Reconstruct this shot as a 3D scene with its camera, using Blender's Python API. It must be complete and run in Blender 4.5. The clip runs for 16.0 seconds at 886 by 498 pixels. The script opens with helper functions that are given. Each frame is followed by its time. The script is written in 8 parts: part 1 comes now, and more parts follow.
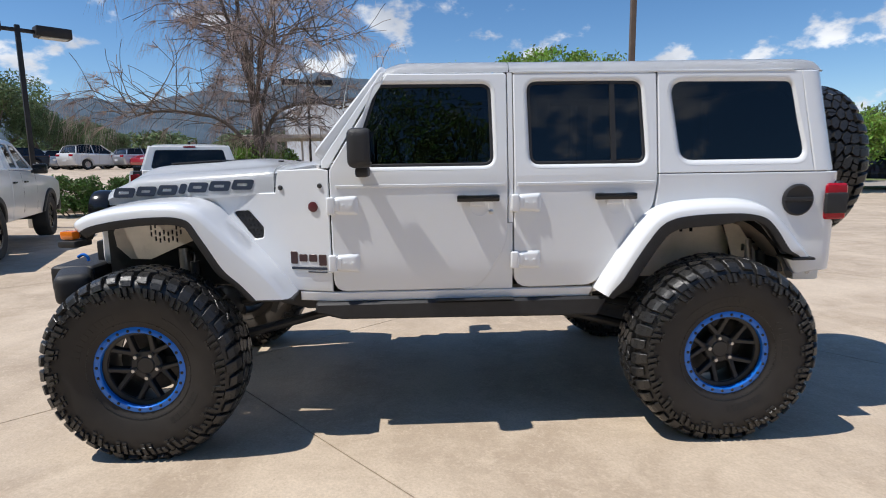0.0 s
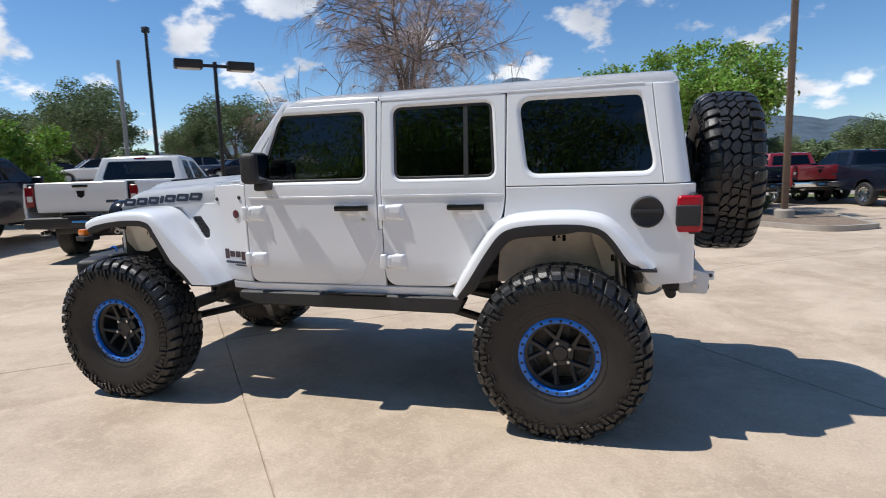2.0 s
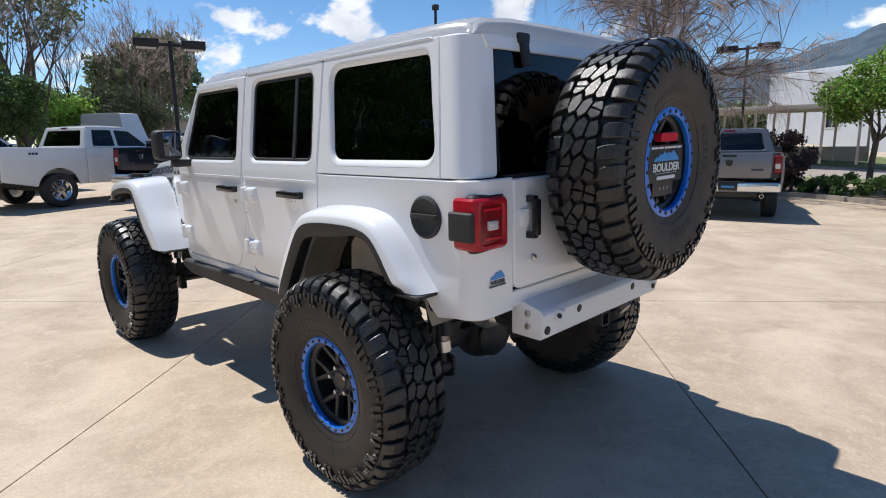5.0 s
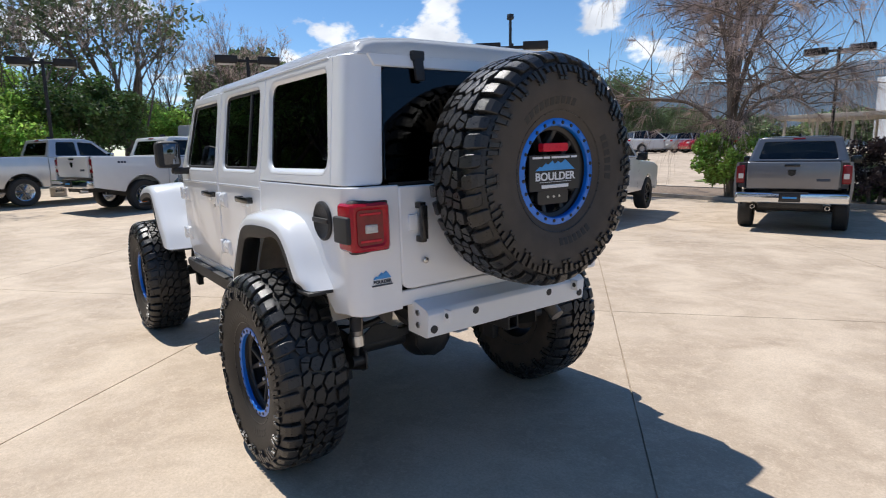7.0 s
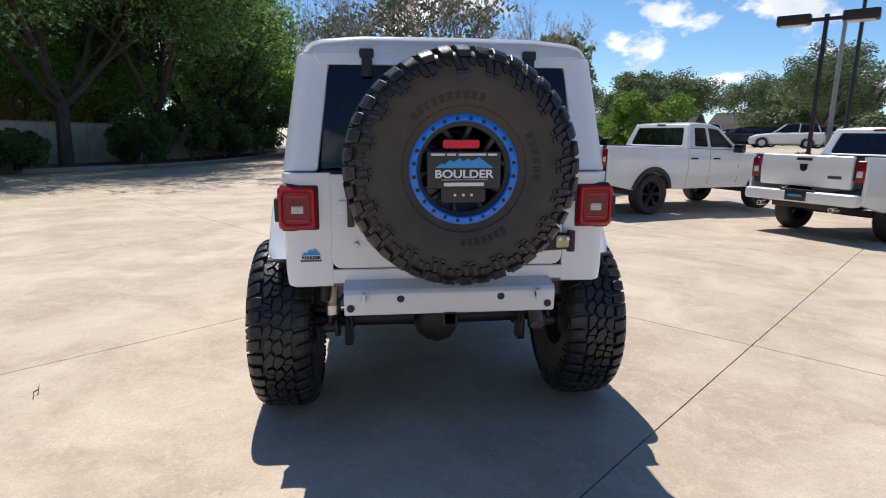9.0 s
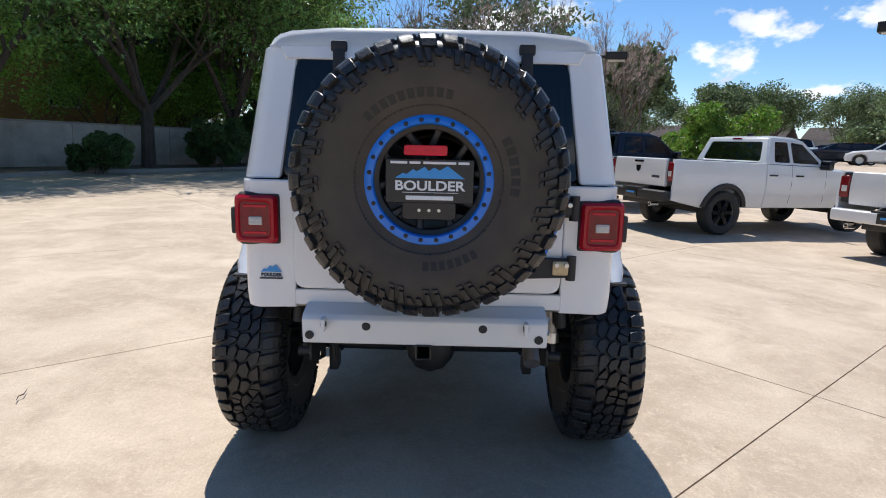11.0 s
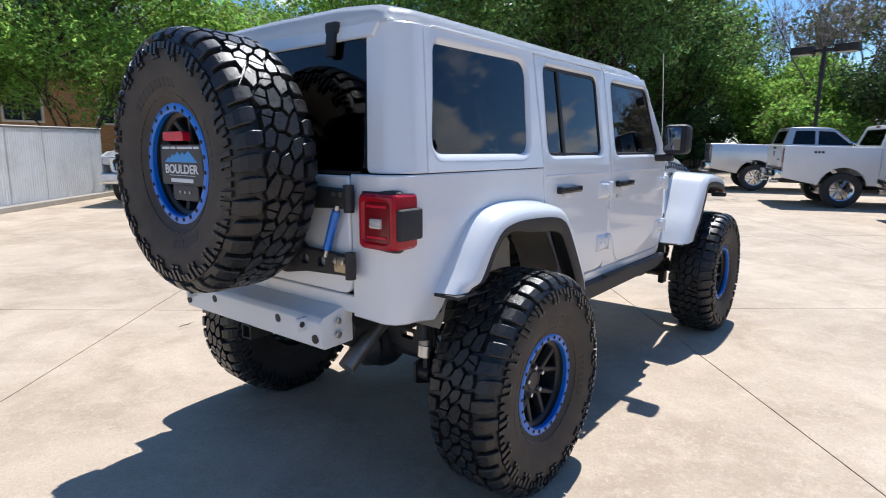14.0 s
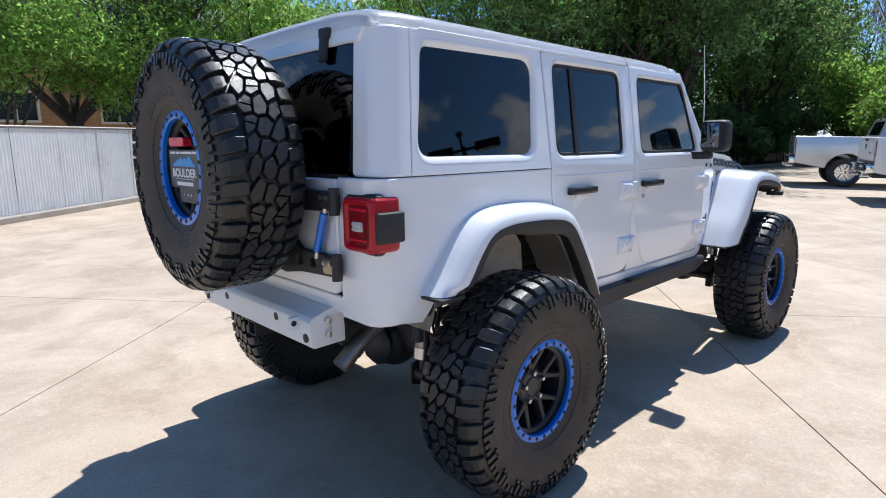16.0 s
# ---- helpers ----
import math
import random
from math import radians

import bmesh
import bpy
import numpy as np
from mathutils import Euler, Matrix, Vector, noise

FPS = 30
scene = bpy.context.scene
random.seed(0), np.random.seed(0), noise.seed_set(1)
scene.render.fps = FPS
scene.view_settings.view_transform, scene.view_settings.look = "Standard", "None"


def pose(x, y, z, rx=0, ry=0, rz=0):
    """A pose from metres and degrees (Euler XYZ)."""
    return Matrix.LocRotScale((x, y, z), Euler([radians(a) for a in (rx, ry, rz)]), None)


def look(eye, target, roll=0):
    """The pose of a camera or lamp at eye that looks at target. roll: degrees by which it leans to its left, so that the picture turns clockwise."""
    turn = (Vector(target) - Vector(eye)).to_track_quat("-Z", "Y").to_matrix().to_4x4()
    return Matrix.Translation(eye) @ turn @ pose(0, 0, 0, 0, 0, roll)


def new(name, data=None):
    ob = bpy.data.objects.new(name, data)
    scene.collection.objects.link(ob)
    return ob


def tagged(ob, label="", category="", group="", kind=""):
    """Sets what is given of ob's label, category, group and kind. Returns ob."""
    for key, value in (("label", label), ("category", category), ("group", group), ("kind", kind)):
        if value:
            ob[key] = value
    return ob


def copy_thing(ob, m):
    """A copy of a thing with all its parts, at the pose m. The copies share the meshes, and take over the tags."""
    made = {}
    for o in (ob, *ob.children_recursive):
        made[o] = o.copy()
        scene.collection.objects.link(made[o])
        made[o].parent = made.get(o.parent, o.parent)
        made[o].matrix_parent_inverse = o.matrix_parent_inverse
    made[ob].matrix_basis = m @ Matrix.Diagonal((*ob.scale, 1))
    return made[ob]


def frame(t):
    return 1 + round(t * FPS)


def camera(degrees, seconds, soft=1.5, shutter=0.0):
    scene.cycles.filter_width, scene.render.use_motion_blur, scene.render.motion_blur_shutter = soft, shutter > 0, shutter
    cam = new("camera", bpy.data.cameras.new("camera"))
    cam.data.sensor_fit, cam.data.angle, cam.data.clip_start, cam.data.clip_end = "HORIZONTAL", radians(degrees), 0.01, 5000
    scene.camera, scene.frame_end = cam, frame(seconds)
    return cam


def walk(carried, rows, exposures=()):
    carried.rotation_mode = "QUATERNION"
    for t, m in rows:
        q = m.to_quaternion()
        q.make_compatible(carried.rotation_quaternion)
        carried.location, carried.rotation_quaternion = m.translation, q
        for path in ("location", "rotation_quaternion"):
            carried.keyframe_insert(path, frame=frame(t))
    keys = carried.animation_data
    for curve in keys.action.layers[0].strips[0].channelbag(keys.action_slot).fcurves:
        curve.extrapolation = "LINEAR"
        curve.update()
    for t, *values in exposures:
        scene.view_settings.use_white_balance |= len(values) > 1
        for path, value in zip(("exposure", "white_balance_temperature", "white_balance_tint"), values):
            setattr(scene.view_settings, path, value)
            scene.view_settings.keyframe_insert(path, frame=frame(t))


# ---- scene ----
cam = camera(75.0, 16.0, soft=1.0, shutter=0.25)
PATH = [
    (0, (1.609, 3.837, 1.474), (1.519, 1.862, 1.175), -0.8),
    (0.5, (1.333, 4.115, 1.478), (1.292, 2.14, 1.167), -1.2),
    (1, (0.875, 4.242, 1.425), (0.987, 2.27, 1.112), -2.5),
    (1.5, (0.327, 4.194, 1.471), (0.641, 2.242, 1.168), -2.3),
    (2, (-0.26, 4.111, 1.505), (0.293, 2.209, 1.232), -1.7),
    (2.5, (-0.762, 3.843, 1.504), (0.007, 2.019, 1.211), -2.1),
    (3, (-1.273, 3.557, 1.512), (-0.323, 1.822, 1.212), -1.3),
    (3.5, (-1.622, 3.189, 1.495), (-0.525, 1.552, 1.155), -1.0),
    (4, (-1.897, 2.816, 1.49), (-0.66, 1.286, 1.133), -1.1),
    (4.2, (-2.021, 2.703, 1.51), (-0.733, 1.216, 1.153), -1.1),
    (6.3, (-2.227, 2.087, 1.54), (-0.757, 0.773, 1.203), -0.8),
    (6.5, (-2.373, 2.069, 1.519), (-0.881, 0.777, 1.194), -0.9),
    (7, (-2.774, 1.868, 1.527), (-1.188, 0.695, 1.199), -0.9),
    (7.5, (-3.114, 1.476, 1.558), (-1.4, 0.505, 1.214), -0.7),
    (8, (-3.421, 1.042, 1.58), (-1.574, 0.36, 1.232), -0.4),
    (8.5, (-3.471, 0.692, 1.565), (-1.552, 0.269, 1.193), 0.6),
    (9, (-3.433, 0.361, 1.572), (-1.483, 0.129, 1.19), 1.2),
    (9.5, (-3.345, 0.07, 1.59), (-1.381, -0.007, 1.219), 2.0),
    (9.7, (-3.29, 0.034, 1.58), (-1.323, -0.014, 1.218), 2.3),
    (11.8, (-3.058, -0.304, 1.566), (-1.095, -0.197, 1.197), 1.4),
    (12, (-3.083, -0.504, 1.566), (-1.126, -0.3, 1.209), 1.2),
    (12.5, (-2.985, -0.952, 1.533), (-1.086, -0.459, 1.142), 1.2),
    (13, (-2.761, -1.422, 1.542), (-0.959, -0.643, 1.16), 0.6),
    (13.5, (-2.475, -1.853, 1.553), (-0.798, -0.827, 1.185), 0.6),
    (14, (-2.153, -2.146, 1.54), (-0.618, -0.916, 1.174), 0.9),
    (14.5, (-1.913, -2.422, 1.531), (-0.513, -1.038, 1.175), 0.7),
    (15, (-1.844, -2.459, 1.525), (-0.5, -1.019, 1.172), 0.4),
    (15.5, (-1.908, -2.426, 1.533), (-0.56, -0.989, 1.189), -0.0),
    (16, (-1.924, -2.376, 1.569), (-0.561, -0.963, 1.186), 0.2),
]
walk(cam, [(t, look(eye, target, roll)) for t, eye, target, roll in PATH], exposures=[(t, stops, kelvin, 10) for t, stops, kelvin in ((0, -0.05, 6250), (3, 0.0, 6250), (6.5, 0.09, 6290), (9, 0.12, 6290), (12, 0.22, 6230), (13, 0.25, 6150), (14.2, 0.31, 5960), (16, 0.33, 5900))])


# ---- light: a high sun slightly ahead and to the left of the car, a blue sky with fair-weather clouds ----
SUN_DROP = Vector((-0.52, -0.12, -1.0))
world = bpy.data.worlds.new("sky")
scene.world = world
world.use_nodes = True
wn, wl = world.node_tree.nodes, world.node_tree.links
wn.clear()


def wnode(kind, **values):
    n = wn.new(kind)
    for key, value in values.items():
        n.inputs[key].default_value = value
    return n


sky = wn.new("ShaderNodeTexSky")
sky.sky_type = "NISHITA"
sky.sun_disc = False
sky.sun_elevation = radians(61.9)
sky.sun_rotation = radians(77)
sky.altitude = 1600
sky.air_density, sky.dust_density, sky.ozone_density = 1.0, 0.5, 2.0
coords = wn.new("ShaderNodeTexCoord")
# the clouds lie on a layer overhead: directions are divided by their height
parts_ = wn.new("ShaderNodeSeparateXYZ")
wl.new(coords.outputs["Generated"], parts_.inputs[0])
rise = wn.new("ShaderNodeMath")
rise.operation = "MULTIPLY_ADD"
rise.inputs[1].default_value, rise.inputs[2].default_value = 0.60, 0.30
wl.new(parts_.outputs["Z"], rise.inputs[0])
flat = wn.new("ShaderNodeCombineXYZ")
for axis_ in ("X", "Y"):
    over_ = wn.new("ShaderNodeMath")
    over_.operation = "DIVIDE"
    wl.new(parts_.outputs[axis_], over_.inputs[0])
    wl.new(rise.outputs[0], over_.inputs[1])
    wl.new(over_.outputs[0], flat.inputs[axis_])
spread = wn.new("ShaderNodeMapping")
spread.inputs["Location"].default_value = (1.7, 0.6, 0.0)
wl.new(flat.outputs[0], spread.inputs["Vector"])
puffs = wnode("ShaderNodeTexNoise", Scale=3.1, Detail=9.0, Roughness=0.56, Distortion=0.05)
wl.new(spread.outputs["Vector"], puffs.inputs["Vector"])
edge = wn.new("ShaderNodeMapRange")
edge.interpolation_type = "SMOOTHSTEP"
for key, value in (("From Min", 0.535), ("From Max", 0.625)):
    edge.inputs[key].default_value = value
wl.new(puffs.outputs["Fac"], edge.inputs["Value"])
split = wn.new("ShaderNodeSeparateXYZ")
wl.new(coords.outputs["Generated"], split.inputs["Vector"])
low = wn.new("ShaderNodeMapRange")
low.interpolation_type = "SMOOTHSTEP"
for key, value in (("From Min", 0.44), ("From Max", 0.22)):
    low.inputs[key].default_value = value
wl.new(split.outputs["Z"], low.inputs["Value"])
amount = wn.new("ShaderNodeMath")
amount.operation = "MULTIPLY"
wl.new(edge.outputs["Result"], amount.inputs[0])
wl.new(low.outputs["Result"], amount.inputs[1])
shade = wnode("ShaderNodeTexNoise", Scale=2.6, Detail=5.0)
wl.new(spread.outputs["Vector"], shade.inputs["Vector"])
tone = wn.new("ShaderNodeValToRGB")
tone.color_ramp.elements[0].position, tone.color_ramp.elements[0].color = 0.3, (4.2, 4.5, 5.1, 1)
tone.color_ramp.elements[1].position, tone.color_ramp.elements[1].color = 0.62, (8.2, 8.3, 8.5, 1)
wl.new(shade.outputs["Fac"], tone.inputs["Fac"])
mixed = wn.new("ShaderNodeMix")
mixed.data_type = "RGBA"
wl.new(amount.outputs[0], mixed.inputs[0])
deep = wnode("ShaderNodeHueSaturation", Saturation=1.20)
wl.new(sky.outputs["Color"], deep.inputs["Color"])
wl.new(deep.outputs[0], mixed.inputs[6])
wl.new(tone.outputs["Color"], mixed.inputs[7])
back = wnode("ShaderNodeBackground", Strength=0.124)
wl.new(mixed.outputs[2], back.inputs["Color"])
wl.new(back.outputs[0], wn.new("ShaderNodeOutputWorld").inputs[0])

sun = new("sun", bpy.data.lights.new("sun", "SUN"))
sun.data.energy, sun.data.angle, sun.data.color = 4.8, radians(0.53), (1.0, 0.945, 0.865)
sun.matrix_world = look(-40 * SUN_DROP, (0, 0, 0))


# ---- materials ----
def material(name, color, rough=0.5, metal=0.0, coat=0.0, bump=0.0, bump_scale=200.0, vary=0.0, vary_scale=3.0,
             dark=None, stain=0.0, stain_scale=1.0, transmission=0.0, ior=1.5, spec=0.5, rough_vary=0.0, island=0.0,
             emit=0.0, stretch=(1, 1, 1), sub=None, translucent=0.0, piece=0.0):
    """A surface with fine grain and broad variation at real size."""
    m = bpy.data.materials.new(name)
    m.use_nodes = True
    n, l = m.node_tree.nodes, m.node_tree.links
    p = n["Principled BSDF"]
    p.inputs["Roughness"].default_value = rough
    p.inputs["Metallic"].default_value = metal
    p.inputs["Coat Weight"].default_value = coat
    p.inputs["Coat Roughness"].default_value = 0.04
    p.inputs["Transmission Weight"].default_value = transmission
    p.inputs["IOR"].default_value = ior
    p.inputs["Specular IOR Level"].default_value = spec
    p.inputs["Base Color"].default_value = (*color, 1)
    if emit:
        p.inputs["Emission Color"].default_value = (*color, 1)
        p.inputs["Emission Strength"].default_value = emit
    where = n.new("ShaderNodeTexCoord")
    place = n.new("ShaderNodeMapping")
    place.inputs["Scale"].default_value = stretch
    l.new(where.outputs["Object"], place.inputs["Vector"])

    def noisy(scale, detail=4.0, rough_=0.6):
        t = n.new("ShaderNodeTexNoise")
        t.inputs["Scale"].default_value, t.inputs["Detail"].default_value, t.inputs["Roughness"].default_value = scale, detail, rough_
        l.new(place.outputs["Vector"], t.inputs["Vector"])
        return t.outputs["Fac"]

    def blend(factor, a, b):
        x = n.new("ShaderNodeMix")
        x.data_type = "RGBA"
        for socket, v in ((0, factor), (6, a), (7, b)):
            if isinstance(v, bpy.types.NodeSocket):
                l.new(v, x.inputs[socket])
            else:
                x.inputs[socket].default_value = v if isinstance(v, float) else (*v, 1)
        return x.outputs[2]

    def ranged(value, a, b, c=0.0, d=1.0):
        r = n.new("ShaderNodeMapRange")
        for key, v in (("From Min", a), ("From Max", b), ("To Min", c), ("To Max", d)):
            r.inputs[key].default_value = v
        l.new(value, r.inputs["Value"])
        return r.outputs["Result"]

    shade_ = color
    if vary:
        shade_ = blend(ranged(noisy(vary_scale), 0.3, 0.7), tuple(c * (1 - vary) for c in color), tuple(min(1, c * (1 + vary)) for c in color))
    if stain:
        shade_ = blend(ranged(noisy(stain_scale, 6.0, 0.7), 0.52, 0.72, 0.0, stain), shade_, dark or tuple(c * 0.5 for c in color))
    if island or piece:
        if island:
            g = n.new("ShaderNodeNewGeometry").outputs["Random Per Island"]
        else:
            g = n.new("ShaderNodeObjectInfo").outputs["Random"]
        k = island or piece
        h = n.new("ShaderNodeHueSaturation")
        l.new(ranged(g, 0, 1, 1 - k, 1 + k), h.inputs["Value"])
        l.new(ranged(g, 0, 1, 0.5 - 0.05 * k, 0.5 + 0.05 * k), h.inputs["Hue"])
        if isinstance(shade_, tuple):
            h.inputs["Color"].default_value = (*shade_, 1)
        else:
            l.new(shade_, h.inputs["Color"])
        shade_ = h.outputs["Color"]
    if not isinstance(shade_, tuple):
        l.new(shade_, p.inputs["Base Color"])
    if rough_vary:
        l.new(ranged(noisy(vary_scale * 4), 0.3, 0.7, max(0.02, rough - rough_vary), min(1, rough + rough_vary)), p.inputs["Roughness"])
    if bump:
        b = n.new("ShaderNodeBump")
        b.inputs["Strength"].default_value, b.inputs["Distance"].default_value = bump, 0.004
        l.new(noisy(bump_scale, 3.0), b.inputs["Height"])
        l.new(b.outputs["Normal"], p.inputs["Normal"])
    if translucent:
        out = n["Material Output"]
        tr = n.new("ShaderNodeBsdfTranslucent")
        mx = n.new("ShaderNodeMixShader")
        mx.inputs[0].default_value = translucent
        if isinstance(shade_, tuple):
            tr.inputs["Color"].default_value = (*shade_, 1)
        else:
            l.new(shade_, tr.inputs["Color"])
        l.new(p.outputs[0], mx.inputs[1])
        l.new(tr.outputs[0], mx.inputs[2])
        l.new(mx.outputs[0], out.inputs[0])
    return m


WHITE = material("white_paint", (0.83, 0.845, 0.865), 0.28, coat=0.8, bump=0.012, bump_scale=900, vary=0.015, vary_scale=1.5)
TRUCK_WHITE = material("white_truck_paint", (0.78, 0.78, 0.77), 0.3, coat=0.7, vary=0.02)
BUMPER_WHITE = material("satin_white_bumper_coat", (0.78, 0.79, 0.80), 0.45, bump=0.06, bump_scale=700, vary=0.03)
SILVER = material("silver_paint", (0.55, 0.57, 0.60), 0.3, metal=0.55, coat=0.8, vary=0.03)
BLUEBLACK = material("blue_black_paint", (0.009, 0.013, 0.026), 0.25, coat=0.5, spec=0.2, vary=0.05)
GREYPAINT = material("granite_grey_paint", (0.17, 0.17, 0.18), 0.3, metal=0.5, coat=0.9, vary=0.04)
REDPAINT = material("deep_red_paint", (0.33, 0.02, 0.025), 0.25, coat=0.9, vary=0.04)
CARGREY = material("mid_grey_car_paint", (0.22, 0.24, 0.27), 0.3, metal=0.4, coat=0.8, vary=0.04)
PLASTIC = material("textured_black_plastic", (0.022, 0.022, 0.024), 0.55, bump=0.25, bump_scale=1400, vary=0.15, vary_scale=20)
SATINBLACK = material("satin_black_alloy", (0.022, 0.022, 0.023), 0.40, vary=0.15, vary_scale=25)
GLOSSBLACK = material("glossy_black", (0.012, 0.012, 0.013), 0.16, vary=0.1)
RUBBER = material("tyre_rubber", (0.021, 0.0206, 0.0204), 0.34, bump=0.35, bump_scale=220, vary=0.22, vary_scale=14, stain=0.25, stain_scale=9, dark=(0.04, 0.036, 0.03), rough_vary=0.12)
SIDEWALL = material("raised_sidewall_marks", (0.014, 0.013, 0.012), 0.55, vary=0.15, vary_scale=30)
# Two sidewall tones: the differing light on each side is put into colour.
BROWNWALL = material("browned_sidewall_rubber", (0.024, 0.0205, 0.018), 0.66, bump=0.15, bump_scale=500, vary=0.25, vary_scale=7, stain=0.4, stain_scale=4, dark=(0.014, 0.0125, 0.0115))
PALEWALL = material("paler_brown_sidewall_rubber", (0.062, 0.051, 0.041), 0.75, bump=0.15, bump_scale=500, vary=0.25, vary_scale=7, stain=0.4, stain_scale=4, dark=(0.030, 0.026, 0.022))
WORNRUBBER = material("grey_truck_tyre", (0.03, 0.03, 0.03), 0.75, vary=0.2, vary_scale=8)
BLUE = material("blue_anodised_metal", (0.006, 0.160, 0.67), 0.36, metal=0.15, coat=0.5, vary=0.06, vary_scale=20)
STEEL = material("bright_steel", (0.55, 0.55, 0.55), 0.28, metal=1.0, vary=0.1, vary_scale=40)
CHROME = material("chrome", (0.72, 0.73, 0.74), 0.09, metal=1.0, vary=0.04)
CASTIRON = material("black_chassis_coat", (0.018, 0.018, 0.019), 0.5, bump=0.2, bump_scale=250, vary=0.3, vary_scale=12, stain=0.4, stain_scale=5, dark=(0.05, 0.045, 0.04))
EXHAUST = material("dull_exhaust_steel", (0.30, 0.28, 0.26), 0.4, metal=0.9, vary=0.2, vary_scale=18)
MUFFLER = material("brushed_muffler_steel", (0.50, 0.49, 0.46), 0.32, metal=0.9, vary=0.15, vary_scale=14, stain=0.4, stain_scale=5, dark=(0.25, 0.22, 0.18))
DISC = material("dull_brake_disc", (0.10, 0.095, 0.09), 0.5, metal=0.6, vary=0.2, vary_scale=20)
LINER = material("bare_aluminium_inner_fender", (0.74, 0.66, 0.55), 0.42, metal=0.0, bump=0.05, bump_scale=120, vary=0.12, vary_scale=6, stain=0.4, stain_scale=7, dark=(0.42, 0.36, 0.29))
REDLENS = material("red_lamp_lens", (0.40, 0.006, 0.018), 0.20, coat=0.35, spec=0.25, bump=0.15, bump_scale=260, vary=0.12, vary_scale=60)
REDBRIGHT = material("red_reflector", (0.62, 0.012, 0.035), 0.24, coat=0.3, spec=0.25, vary=0.1, vary_scale=80)
TAILRED = material("dark_red_lamp_lens", (0.20, 0.006, 0.012), 0.20, coat=0.4, spec=0.3, bump=0.15, bump_scale=120, vary=0.25, vary_scale=30)
CLEARLENS = material("clear_lamp_lens", (0.62, 0.60, 0.58), 0.15, coat=1.0, bump=0.3, bump_scale=300, vary=0.15, vary_scale=120)
AMBER = material("amber_lamp_lens", (0.85, 0.22, 0.02), 0.15, coat=1.0, bump=0.1, bump_scale=200, vary=0.1, vary_scale=50)
GLASS = material("dark_tinted_glass", (0.035, 0.038, 0.042), 0.0, transmission=1.0, ior=1.5)
CLEARGLASS = material("lightly_tinted_glass", (0.28, 0.32, 0.31), 0.0, transmission=1.0, ior=1.5)
MIRROR = material("mirror_glass", (0.10, 0.11, 0.13), 0.02, metal=1.0)
CABIN = material("black_cabin_trim", (0.012, 0.012, 0.013), 0.8, vary=0.2, vary_scale=10)
SEATCLOTH = material("black_leather_seat", (0.02, 0.02, 0.021), 0.5, bump=0.15, bump_scale=300, vary=0.15, vary_scale=14)
DECAL = material("dark_grey_decal", (0.03, 0.042, 0.07), 0.4, vary=0.1, vary_scale=40)
BADGEDARK = material("dark_red_black_badge", (0.06, 0.03, 0.032), 0.35, vary=0.2, vary_scale=60)
REDBADGE = material("red_badge_paint", (0.11, 0.022, 0.03), 0.35, vary=0.2, vary_scale=60)
PLATEBLACK = material("black_plate_plastic", (0.016, 0.016, 0.018), 0.3, vary=0.1, vary_scale=30)
PLATEWHITE = material("white_print", (0.75, 0.76, 0.78), 0.4, vary=0.03, vary_scale=30)
PLATEBLUE = material("light_blue_print", (0.05, 0.30, 0.70), 0.4, vary=0.05, vary_scale=30)
GOLD = material("zinc_plated_bracket", (0.42, 0.36, 0.25), 0.4, metal=0.8, vary=0.15, vary_scale=40)
JOINT = material("joint_filler", (0.10, 0.09, 0.08), 0.9, vary=0.3, vary_scale=20)


# ---- mesh helpers ----
def smoothstep(a, b, x):
    k = min(1.0, max(0.0, (x - a) / (b - a)))
    return k * k * (3 - 2 * k)


def finish(name, bm, mat, parent=None, label="", sharp=35.0, smooth=True):
    """Links a bmesh as one mesh object, under a thing or a part if a parent is given."""
    bmesh.ops.recalc_face_normals(bm, faces=bm.faces)
    me = bpy.data.meshes.new(name)
    bm.to_mesh(me)
    bm.free()
    return link(name, me, mat, parent, label, sharp, smooth)


def link(name, me, mat, parent=None, label="", sharp=35.0, smooth=True):
    for m in mat if isinstance(mat, (list, tuple)) else [mat]:
        me.materials.append(m)
    if smooth:
        me.polygons.foreach_set("use_smooth", [True] * len(me.polygons))
        me.set_sharp_from_angle(angle=radians(sharp))
    ob = new(name, me)
    if parent is not None:
        ob.parent = parent
    if label:
        ob["label"] = label
    return ob


part = finish


def thing(name, label, category, m=None, group="", kind=""):
    ob = new(name)
    ob.empty_display_size = 0.3
    if m is not None:
        ob.matrix_world = m
    return tagged(ob, label, category, group, kind)


def rounded(points, radius=0.0, steps=4):
    """A polygon with rounded corners; a point may carry its own radius."""
    out, count = [], len(points)
    for i, p in enumerate(points):
        r = p[2] if len(p) > 2 else radius
        a, b, c = Vector(points[i - 1][:2]), Vector(p[:2]), Vector(points[(i + 1) % count][:2])
        u, v = a - b, c - b
        if r <= 0 or u.length < 1e-6 or v.length < 1e-6:
            out.append((b.x, b.y))
            continue
        half = max(0.05, u.angle(v) / 2)
        cut = min(r / math.tan(half), 0.48 * u.length, 0.48 * v.length)
        s, e = b + u.normalized() * cut, b + v.normalized() * cut
        for k in range(steps + 1):
            t = k / steps
            q = s * (1 - t) ** 2 + b * 2 * t * (1 - t) + e * t * t
            out.append((q.x, q.y))
    return out


def dense(points, step):
    """Adds points along the long edges of a closed polygon."""
    out = []
    for i, p in enumerate(points):
        q = points[(i + 1) % len(points)]
        n = max(1, int(math.hypot(q[0] - p[0], q[1] - p[1]) / step))
        out += [(p[0] + (q[0] - p[0]) * k / n, p[1] + (q[1] - p[1]) * k / n) for k in range(n)]
    return out


